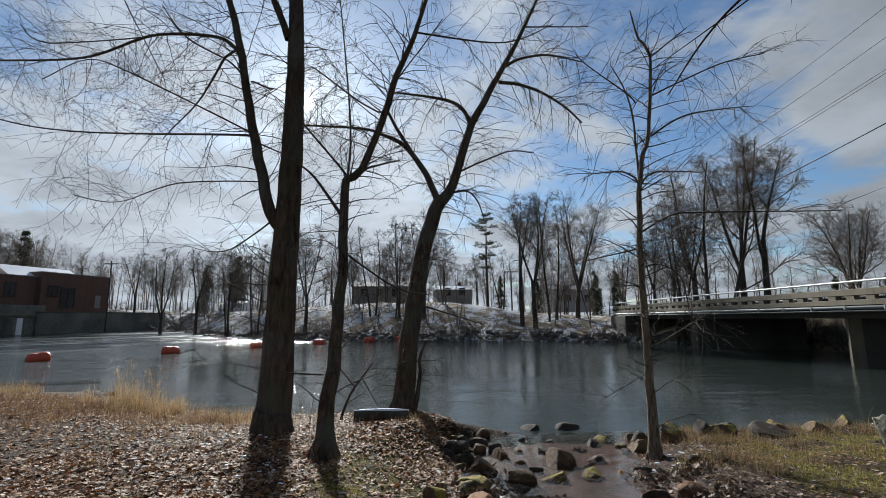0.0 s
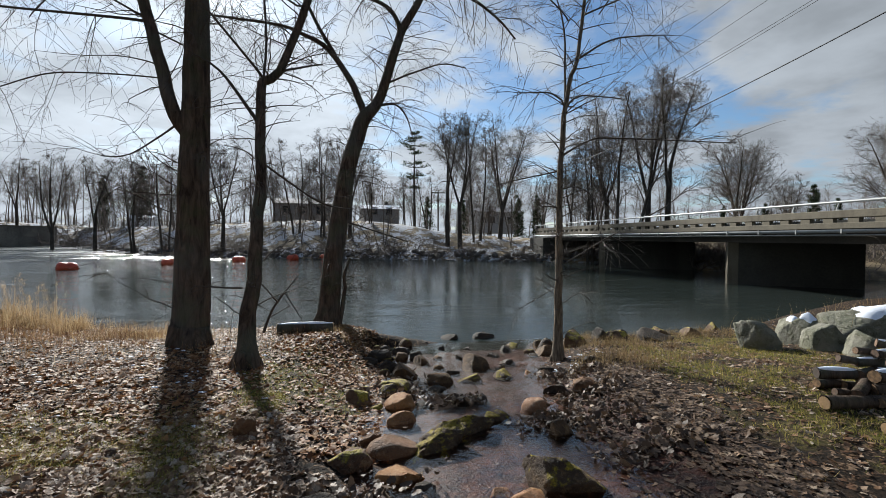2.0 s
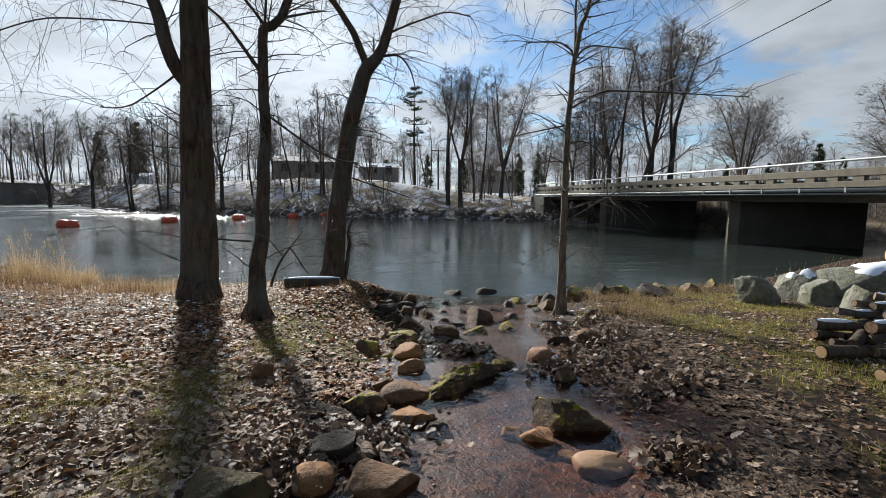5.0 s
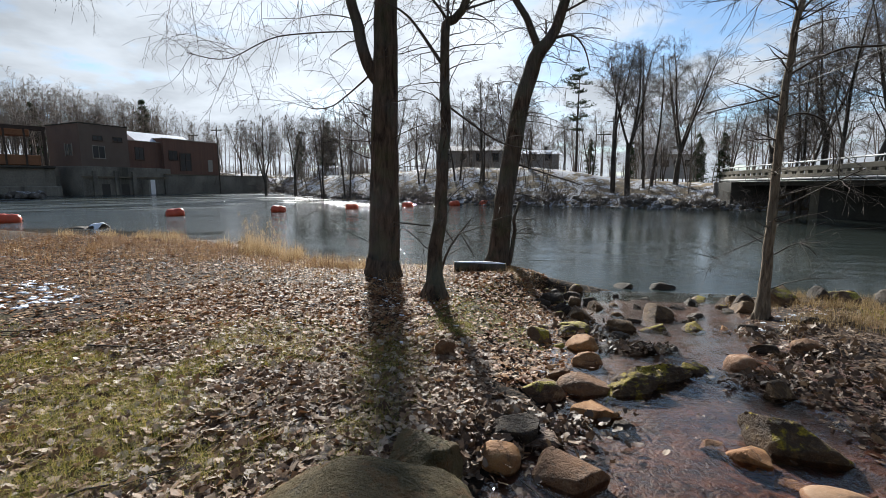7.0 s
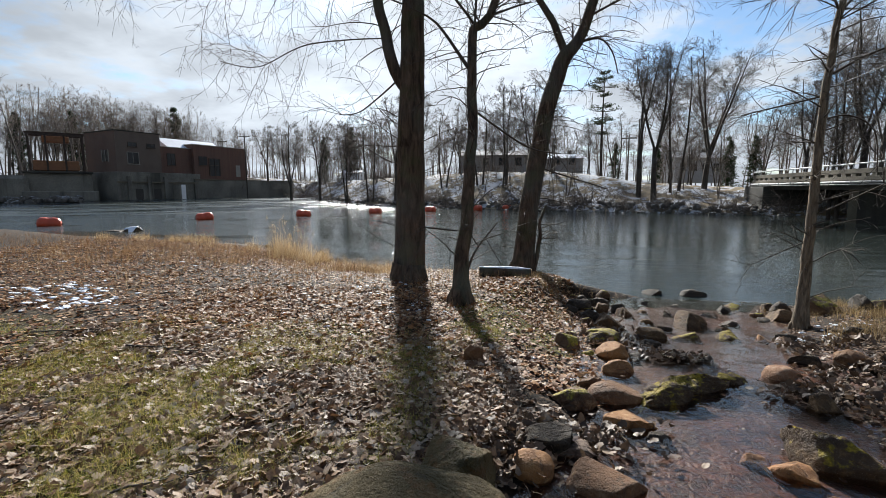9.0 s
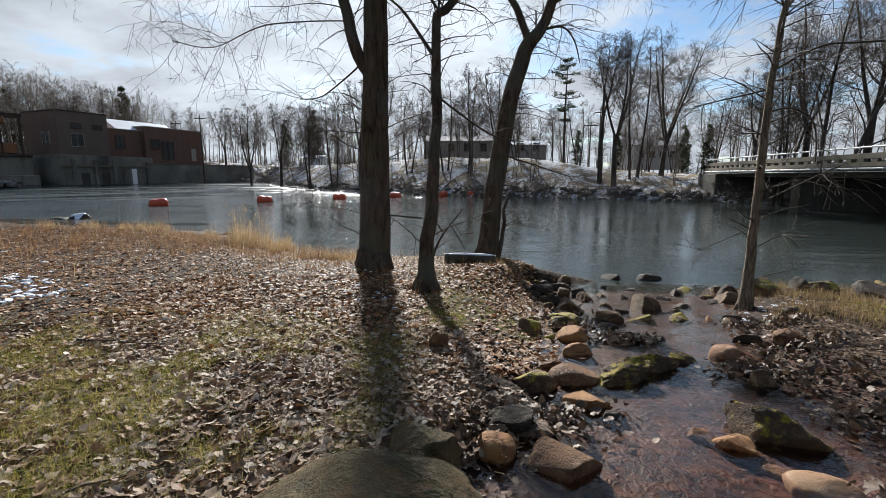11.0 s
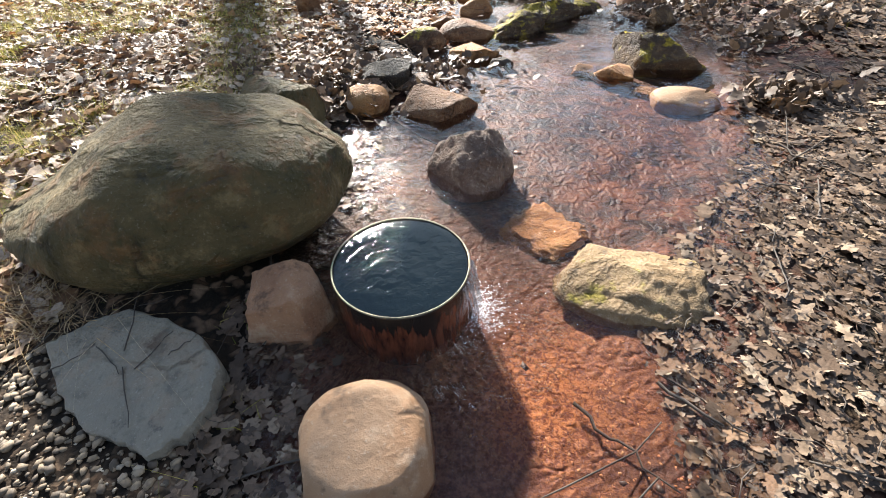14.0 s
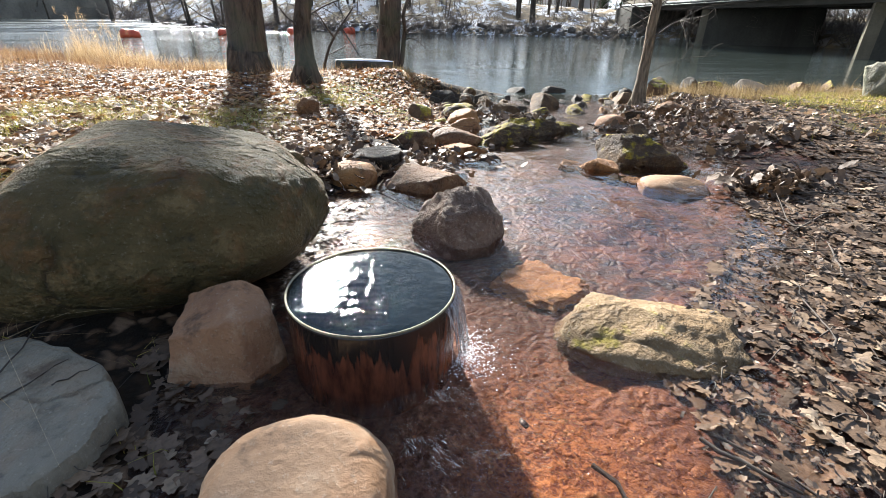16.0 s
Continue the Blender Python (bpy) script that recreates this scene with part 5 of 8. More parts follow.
THIN_STEMS = [
    limb((4.26, 6.55, -0.43, 0.150), (4.26, 6.55, -0.09, 0.096), (4.25, 6.53, 0.78, 0.074), (4.24, 6.49, 3.22, 0.052), (4.37, 6.47, 4.68, 0.041), (4.55, 6.47, 5.23, 0.036), (4.71, 6.47, 6.82, 0.027), (4.51, 6.47, 7.16, 0.022), (4.39, 6.47, 7.75, 0.011)),
    limb((4.32, 6.48, 4.34, 0.031), (4.36, 6.47, 5.89, 0.021), (4.09, 6.47, 6.79, 0.011)),
    limb((4.29, 6.48, 4.31, 0.026), (3.98, 6.47, 4.46, 0.020), (3.02, 6.48, 4.24, 0.010)),
    limb((4.27, 6.49, 3.40, 0.025), (4.78, 6.49, 3.69, 0.020), (5.32, 6.49, 3.74, 0.020), (7.64, 6.49, 3.71, 0.010)),
    limb((4.59, 6.47, 5.21, 0.026), (5.51, 6.47, 5.76, 0.021), (7.16, 6.47, 6.16, 0.011)),
]
THIN_BOUGHS = [
    limb((4.36, 6.48, 4.31, 0.026), (4.74, 6.47, 4.58, 0.021), (6.08, 6.47, 4.77, 0.010)),
    limb((4.67, 6.47, 6.01, 0.021), (5.93, 6.47, 6.58, 0.016), (6.76, 6.47, 6.76, 0.011)),
    limb((4.35, 6.47, 5.87, 0.021), (2.92, 6.47, 6.29, 0.010)),
    limb((4.71, 6.47, 6.79, 0.021), (5.57, 6.47, 7.51, 0.011)),
    limb((4.24, 6.50, 3.12, 0.020), (3.47, 6.50, 2.97, 0.010)),
    limb((4.25, 6.50, 2.77, 0.020), (4.61, 6.50, 2.84, 0.015), (5.01, 6.50, 2.62, 0.015), (5.17, 6.51, 2.02, 0.010)),
    limb((4.24, 6.52, 1.35, 0.015), (4.96, 6.51, 1.97, 0.010)),
    limb((4.25, 6.54, 0.59, 0.014), (4.56, 6.53, 0.87, 0.010), (4.74, 6.53, 0.68, 0.010)),
    limb((4.26, 6.53, 0.97, 0.014), (3.62, 6.54, 0.43, 0.005)),
]
THIN_TREE = THIN_STEMS + THIN_BOUGHS
SAPLING_STEMS = [
    limb((-1.28, 8.90, -0.24, 0.041), (-1.15, 8.90, 0.17, 0.035), (-0.97, 8.90, 0.51, 0.030), (-0.57, 8.90, 1.03, 0.012)),
    limb((-0.97, 8.90, 0.51, 0.024), (-1.19, 8.90, 0.95, 0.012)),
    limb((-0.83, 8.90, 0.71, 0.018), (-0.47, 8.90, 0.17, 0.012)),
    limb((-1.15, 8.90, 0.17, 0.018), (-0.77, 8.90, 0.34, 0.012)),
]
SAPLING_TREE = SAPLING_STEMS

near_tree("tree", BIG_TREE, "tall thick dark-barked bare tree forking into two stems", 1, BARK_DARK, TWIG, 0.45, 1.9, 7.5)
near_tree("tree", FORK_TREE, "slender dark bare tree with forked crooked limbs", 2, BARK_DARK, TWIG, 0.55, 1.5, 9.0)
near_tree("tree", LEAN_TREE, "leaning dark bare tree with drooping twigs at the water's edge", 3, BARK_DARK, TWIG, 0.8, 1.7, 9.0)
near_tree("tree", THIN_TREE, "thin pale-barked bare young tree beside the creek", 4, BARK_PALE, TWIG, 0.4, 1.15, 10.0)
near_tree("sapling", SAPLING_TREE, "thin dark bare sapling beside the trees", 9, BARK_DARK, TWIG, 0.1, 0.35, 2.5, roots=False, first=0.3, depth=1)


def far_tree_tubes(seed, height, spread, detail, trunks=1, thick=0.012, low=0.32, split=0.0):
    """A bare forest tree: trunks that run on to the top, rising side limbs, shorter towards it, and finer twigs on those."""
    rnd = random.Random(seed)
    trunk, crown = Tubes(), Tubes()
    fine = detail > 3
    least = 0.0055 if fine else 0.011
    count = {0: 15, 1: 7, 2: 4, 3: 2} if fine else {0: 11, 1: 4, 2: 3}

    def shoot(start, way, length, radius, level):
        steps = (8 if fine else 5) if level == 0 else (4 if fine else 2) if level == 1 else 2 if level == 2 and fine else 1
        wander = 0.045 if level == 0 else 0.13
        rise = 0.02 if level == 0 else 0.17 if level == 1 else 0.08
        pts, p, d = [start], start, way.normalized()
        for i in range(steps):
            d = (d + Vector((rnd.gauss(0, wander), rnd.gauss(0, wander), rise + rnd.gauss(0, 0.05)))).normalized()
            p = p + d * (length / steps)
            pts.append(p)
        end = 0.14 if level == 0 else 0.4
        (trunk if level == 0 else crown).add(pts, [max(least, radius * (1 - (1 - end) * i / steps)) for i in range(steps + 1)], 6 if level == 0 and fine else 4 if level < 2 else 3, False)
        if level not in count:
            return
        kids = count[level]
        for k in range(kids):
            at = low + (0.97 - low) * ((k + rnd.random()) / kids) if level == 0 else rnd.uniform(0.18, 1.0)
            i = min(steps - 1, int(at * steps))
            q = pts[i].lerp(pts[i + 1], at * steps - i)
            axis = (pts[i + 1] - pts[i]).normalized()
            side = Vector((rnd.gauss(0, 1), rnd.gauss(0, 1), rnd.gauss(0, 0.35)))
            side = (side - axis * side.dot(axis)).normalized()
            if level == 0:
                reach = height * spread * (0.62 * (1 - at) ** 0.8 + 0.16) * rnd.uniform(0.6, 1.25)
                shoot(q, axis * rnd.uniform(0.55, 1.1) + side, reach, radius * (1 - 0.86 * at) * rnd.uniform(0.35, 0.55), 1)
            else:
                shoot(q, axis * rnd.uniform(0.5, 1.1) + side * 0.9, length * rnd.uniform(0.42, 0.85) * (1.1 - 0.4 * at), radius * rnd.uniform(0.35, 0.5), level + 1)

    if split:
        # one bole that parts into rising leaders
        fork = Vector((rnd.gauss(0, 0.12), rnd.gauss(0, 0.12), height * split))
        trunk.add([Vector((0, 0, -0.3)), fork * 0.5 + Vector((rnd.gauss(0, 0.05), rnd.gauss(0, 0.05), 0)), fork], [height * thick * 1.25, height * thick, height * thick * 0.85], 7, False)
        turn = rnd.uniform(0, 6.28)
        for k in range(trunks):
            a = turn + 6.283 * k / trunks + rnd.gauss(0, 0.3)
            open_out = rnd.uniform(0.16, 0.38)
            at = fork * rnd.uniform(0.72, 1.0)
            shoot(at, Vector((math.cos(a) * open_out, math.sin(a) * open_out, 1)), height * rnd.uniform(0.86, 1.0) - at.z, height * thick * rnd.uniform(0.5, 0.7), 0)
        return trunk, crown
    for k in range(trunks):
        lean = Vector((rnd.gauss(0, 0.04), rnd.gauss(0, 0.04), 1)) if trunks > 1 else Vector((rnd.gauss(0, 0.03), rnd.gauss(0, 0.03), 1))
        shoot(Vector((rnd.uniform(-0.5, 0.5) * (trunks > 1), rnd.uniform(-0.5, 0.5) * (trunks > 1), -0.3)), lean, height * rnd.uniform(0.86, 1.0) if trunks > 1 else height, height * thick, 0)
    return trunk, crown


def far_tree(seed, height, spread, trunks=1, thick=0.0125, low=0.32, split=0.0, label="tall bare tree on the far bank"):
    trunk, crown = far_tree_tubes(seed, height, spread, 4, trunks, thick, low, split)
    tree = base("tree", (0, 0, -50), label, "tree", "bare trees across the river")
    child(new("trunk", trunk.mesh("trunk", BARK_FAR)), tree)
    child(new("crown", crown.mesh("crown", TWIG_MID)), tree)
    return tree


EYE_X, EYE_Y, EYE_Z = -0.3, -1.15, 1.75


def at_bearing(az, dist):
    a = radians(az)
    return EYE_X + dist * math.sin(a), EYE_Y + dist * math.cos(a)


def place_far_trees():
    kinds = [far_tree(201, 10, 0.30, 3, 0.016, 0.2, 0.34), far_tree(202, 10, 0.34, 2, 0.0115), far_tree(203, 10, 0.36, 4, 0.017, 0.18, 0.28), far_tree(204, 10, 0.34, 3, 0.010, 0.25), far_tree(205, 10, 0.28, 2, 0.015, 0.3, 0.45), far_tree(206, 10, 0.5, 5, 0.022, 0.15, 0.2)]
    used = set()
    rnd = random.Random(77)
    # bearing, distance, height of the top above the horizon in degrees, kind
    rows = [(15.0, 58, 16.6, 4), (16.6, 57, 16.4, 0), (18.6, 60, 15.5, 1), (21.5, 62, 15.8, 2), (36.0, 47, 20.0, 1), (38.6, 49, 19.2, 0), (40.6, 47, 19.6, 4), (34.0, 52, 17.5, 0), (32.2, 50, 16.5, 3)]
    rows += [(47.2, 62, 10.9, 5), (59.4, 55, 11.0, 5), (65.6, 48, 15.5, 2), (51.5, 75, 7.0, 2), (-0.2, 64, 14.4, 3), (-3.5, 66, 12.5, 1), (2.8, 62, 13.6, 2), (5.4, 66, 11.6, 3), (-8.0, 68, 11.0, 1), (-11.5, 66, 12.0, 0), (-14.0, 68, 12.0, 4), (-17.0, 70, 10.5, 1), (-20.0, 72, 10.2, 3), (-23.2, 80, 9.0, 4), (-26.5, 84, 8.4, 0)]
    rows += [(9.5, 70, 9.0, 3), (12.5, 66, 9.5, 1), (20.0, 80, 8.0, 3), (22.8, 78, 8.6, 1), (18.0, 84, 7.6, 0), (-6.0, 74, 9.0, 2), (-1.8, 72, 10.0, 3), (26.5, 66, 9.5, 1), (30.0, 60, 12.0, 0), (-39.5, 125, 9.6, 3), (-36.8, 130, 8.6, 1), (-43.0, 130, 8.4, 2), (-48, 130, 8.6, 3), (-29.0, 110, 7.8, 4)]
    for az, dist, top, k in rows:
        x, y = at_bearing(az, dist)
        z = ground_z(x, y)
        h = dist * math.tan(radians(top)) + EYE_Z - z
        s = h / 10.4
        m = pose(x, y, z - 0.1, 0, 0, rnd.uniform(0, 360)) @ Matrix.Diagonal((s, s, s, 1))
        if k in used:
            f = s / kinds[k].scale.x
            copy_thing(kinds[k], pose(x, y, z - 0.1, 0, 0, rnd.uniform(0, 360)) @ Matrix.Diagonal((f, f, f, 1)))
        else:
            kinds[k].matrix_basis = m
            used.add(k)
    for k, ob in enumerate(kinds):
        if k not in used:
            x, y = at_bearing(-32 + k, 100)
            ob.matrix_basis = pose(x, y, ground_z(x, y)) @ Matrix.Diagonal((0.9, 0.9, 0.9, 1))


place_far_trees()

OVERHANG_TREE = [
    limb((8.6, -1.8, 0.0, 0.20), (8.6, -1.8, 2.0, 0.17), (8.5, -1.7, 4.5, 0.13), (8.3, -1.5, 7.0, 0.09), (8.3, -1.4, 10.0, 0.04)),
    limb((8.5, -1.7, 4.6, 0.030), (8.0, -0.4, 4.95, 0.022), (7.4, 0.9, 4.75, 0.014), (6.9, 1.9, 4.4, 0.009), (6.3, 2.6, 3.95, 0.005)),
    limb((8.4, -1.6, 6.0, 0.05), (7.0, 0.2, 6.6, 0.036), (5.2, 2.2, 6.3, 0.024), (4.0, 3.4, 5.6, 0.015), (3.4, 4.0, 4.7, 0.007)),
    limb((5.2, 2.2, 6.3, 0.02), (4.4, 3.9, 5.9, 0.013), (3.9, 5.0, 5.7, 0.006)),
]
near_tree("tree", OVERHANG_TREE, "bare tree whose thin limbs hang over the lawn", 6, BARK_DARK, TWIG, 0.35, 0.6, 1.8, first=3.0, depth=1)
SHRUB_TREE = [
    limb((13.9, 6.3, 0.0, 0.022), (13.85, 6.3, 1.0, 0.018), (13.95, 6.25, 2.0, 0.012), (13.9, 6.3, 2.9, 0.005)),
    limb((13.9, 6.3, 0.2, 0.018), (14.4, 6.1, 1.2, 0.012), (14.8, 6.0, 2.1, 0.005)),
    limb((13.9, 6.3, 0.2, 0.018), (13.4, 6.5, 1.1, 0.012), (13.0, 6.6, 2.0, 0.005)),
    limb((14.1, 6.3, 0.0, 0.016), (14.9, 6.4, 0.9, 0.011), (15.6, 6.6, 1.5, 0.004)),
]
near_tree("sapling", SHRUB_TREE, "bare brown shrubby sapling before the bridge", 12, BARK_PALE, TWIG, 0.1, 0.9, 7.0, roots=False, first=0.3)


def join_copies(name, shapes, rows, mat, label, category):
    """Many scaled and turned copies of a few light shapes as one mesh."""
    verts, faces, count = [], [], 0
    arrays = [(np.array([tuple(v) for v in t.verts]), t.faces) for t in shapes]
    for x, y, z, s, wide, turn, k in rows:
        v, f = arrays[k]
        c, sn = math.cos(turn), math.sin(turn)
        out = np.empty_like(v)
        out[:, 0] = (v[:, 0] * c - v[:, 1] * sn) * s * wide + x
        out[:, 1] = (v[:, 0] * sn + v[:, 1] * c) * s * wide + y
        out[:, 2] = v[:, 2] * s + z
        verts.append(out)
        faces.extend([tuple(i + count for i in q) for q in f])
        count += len(v)
    me = mesh_of(name, np.concatenate(verts).tolist(), faces, mat, smooth=True)
    return tagged(new(name, me), label, category, kind="stuff")


def build_woods():
    shapes = []
    for seed, spread in ((301, 0.40), (302, 0.34), (303, 0.5), (304, 0.36)):
        a, b = far_tree_tubes(seed, 10, spread, 3, 1, 0.011, 0.36)
        t = Tubes()
        t.verts = a.verts + b.verts
        t.faces = a.faces + [tuple(i + len(a.verts) for i in q) for q in b.faces]
        shapes.append(t)
    rnd = random.Random(31)
    rows = []
    tops = table([(-60, 9.6), (-48, 9.6), (-43, 9.2), (-38, 8.6), (-30, 7.0), (-22, 7.6), (-14, 9.0), (0, 9.5), (10, 8.5), (20, 9.0), (30, 9.0), (40, 8.5), (46, 4.8), (55, 4.6), (62, 6.0), (75, 7.0)])
    for i in range(520):
        az = rnd.uniform(-62, 75) if i < 300 else rnd.uniform(-62, -14)
        dist = rnd.uniform(92, 150) if az < 44 else rnd.uniform(100, 160)
        if az < -24:
            dist += 22
        x, y = at_bearing(az, dist)
        z = ground_z(x, y)
        top = float(tops(az)) * rnd.uniform(0.72, 1.08)
        h = max(3.0, dist * math.tan(radians(top)) + EYE_Z - z)
        rows.append((x, y, z - 0.2, h / 10.4, rnd.uniform(0.7, 1.1), rnd.uniform(0, 6.28), rnd.randrange(4)))
    # a thicker stand behind the hoist frame and the powerhouse
    thick = random.Random(32)
    for i in range(110):
        az, dist = thick.uniform(-62, -41), thick.uniform(118, 165)
        x, y = at_bearing(az, dist)
        z = ground_z(x, y)
        h = dist * math.tan(radians(9.3 * thick.uniform(0.55, 1.05))) + EYE_Z - z
        rows.append((x, y, z - 0.2, h / 10.4, thick.uniform(0.8, 1.3), thick.uniform(0, 6.28), thick.randrange(4)))
    # young growth just behind the far shore
    for i in range(180):
        x = rnd.uniform(-56, 40)
        y = float(far_shore(x)) + rnd.uniform(5, 34)
        z = ground_z(x, y)
        rows.append((x, y, z - 0.2, rnd.uniform(0.28, 0.62), rnd.uniform(1.0, 1.6), rnd.uniform(0, 6.28), rnd.randrange(4)))
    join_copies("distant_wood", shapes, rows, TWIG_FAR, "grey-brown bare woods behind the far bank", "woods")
    # brush along the far bank
    brush = []
    for seed in (311, 312, 313):
        r = random.Random(seed)
        t = Tubes()
        for k in range(13):
            grow(t, Vector((r.gauss(0, 0.3), r.gauss(0, 0.3), 0)), Vector((r.gauss(0, 0.5), r.gauss(0, 0.5), 1)), r.uniform(0.7, 1.5), 0.016, 1, r, 0.2, 0.8, 3, 2.6)
        brush.append(t)
    rows = []
    for i in range(190):
        x = rnd.uniform(-50, 34)
        y = float(far_shore(x)) + rnd.choice([rnd.uniform(-0.3, 3), rnd.uniform(-0.3, 14)])
        z = ground_z(x, y)
        rows.append((x, y, z - 0.05, rnd.uniform(0.8, 2.0), rnd.uniform(0.9, 1.7), rnd.uniform(0, 6.28), rnd.randrange(3)))
    for i in range(70):
        az = rnd.uniform(-62, -12)
        x, y = at_bearing(az, rnd.uniform(104, 140))
        rows.append((x, y, ground_z(x, y) - 0.1, rnd.uniform(1.8, 3.4), rnd.uniform(1.3, 2.2), rnd.uniform(0, 6.28), rnd.randrange(3)))
    for i in range(120):
        x, y = rnd.uniform(25, 50), rnd.uniform(14, 40)
        z = ground_z(x, y)
        if z > RIVER_Z + 0.2:
            rows.append((x, y, z - 0.05, rnd.uniform(0.8, 1.9), rnd.uniform(0.9, 1.7), rnd.uniform(0, 6.28), rnd.randrange(3)))
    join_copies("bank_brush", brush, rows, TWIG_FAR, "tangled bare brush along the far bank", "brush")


build_woods()


def conifer(seed, height, plates, per, flat, label):
    """plates: (height, reach) of each whorl of limbs, as parts of the whole height; flat: how thin each plate of needles is."""
    rnd = random.Random(seed)
    tree = base("pine_tree", (0, 0, -50), label, "tree", "evergreens across the river")
    t = Tubes()
    t.add([Vector((0, 0, -0.3)), Vector((0.08, 0, height * 0.5)), Vector((0, 0.05, height))], [height * 0.015, height * 0.011, 0.02], 8, False)
    verts, faces = [], []
    for at, reach in plates:
        z, r = height * at, height * reach
        for k in range(rnd.randint(4, 6)):
            if flat > 0.1:
                z = height * at + rnd.gauss(0, 0.035) * height
            a, q = rnd.uniform(0, 6.28), r * rnd.uniform(0.45, 1.1)
            tip = Vector((math.cos(a) * q, math.sin(a) * q, z + q * rnd.uniform(-0.12, 0.2)))
            root = Vector((0, 0, z - 0.1))
            t.add([root, root.lerp(tip, 0.5) + Vector((0, 0, -0.06 * q)), tip], [0.045, 0.03, 0.012], 4, False)
            for j in range(per):
                s = rnd.uniform(0.35, 1.05)
                c = root.lerp(tip, s) + Vector((rnd.gauss(0, 0.16), rnd.gauss(0, 0.16), rnd.gauss(0.04, flat))) * (0.6 + q * 0.35)
                big = 1.0 if flat < 0.1 else 1.7
                u = Vector((rnd.gauss(0, 1), rnd.gauss(0, 1), rnd.gauss(0.2, 0.6))).normalized() * rnd.uniform(0.08, 0.17) * big
                w = Vector((rnd.gauss(0, 1), rnd.gauss(0, 1), rnd.gauss(0, 0.5))).normalized() * rnd.uniform(0.02, 0.05) * big
                n = len(verts)
                verts.extend([c - u, c + w, c + u, c - w])
                faces.append((n, n + 1, n + 2, n + 3))
    child(new("trunk", t.mesh("trunk", BARK_FAR)), tree)
    child(new("needles", mesh_of("needles", verts, faces, PINE)), tree)
    return tree


def place_conifers():
    first = conifer(401, 10, [(0.42, 0.07), (0.52, 0.13), (0.56, 0.17), (0.64, 0.19), (0.68, 0.12), (0.78, 0.08), (0.83, 0.15), (0.87, 0.18), (0.91, 0.16), (0.95, 0.12), (0.99, 0.06)], 46, 0.07, "tall ragged pine on the far bank")
    full = conifer(402, 10, [(0.08 + 0.052 * i, 0.20 * (1 - i / 17.5) ** 0.8 + 0.015) for i in range(17)], 62, 0.2, "dense dark spruce on the far bank")
    rnd = random.Random(9)
    for ob, rows in ((first, [(10.8, 68, 13.1)]), (full, [(53.3, 80, 5.6), (49.5, 90, 3.9), (45.8, 95, 3.8), (55.2, 85, 4.2), (-38.0, 140, 8.7), (-46.5, 138, 7.6), (-50.5, 134, 7.0), (26.0, 80, 5.6), (12.4, 74, 5.4), (-22.5, 128, 6.4), (-19.3, 122, 7.6), (16.8, 82, 5.0), (23.6, 84, 5.6)])):
        for i, (az, dist, top) in enumerate(rows):
            x, y = at_bearing(az, dist)
            z = ground_z(x, y)
            s = (dist * math.tan(radians(top)) + EYE_Z - z) / 10
            m = pose(x, y, z, 0, 0, rnd.uniform(0, 360)) @ Matrix.Diagonal((s, s, s, 1))
            if i:
                f = s / ob.scale.x
                copy_thing(ob, pose(x, y, z, 0, 0, rnd.uniform(0, 360)) @ Matrix.Diagonal((f, f, f, 1)))
            else:
                ob.matrix_basis = m


place_conifers()


# ---- the bridge ----


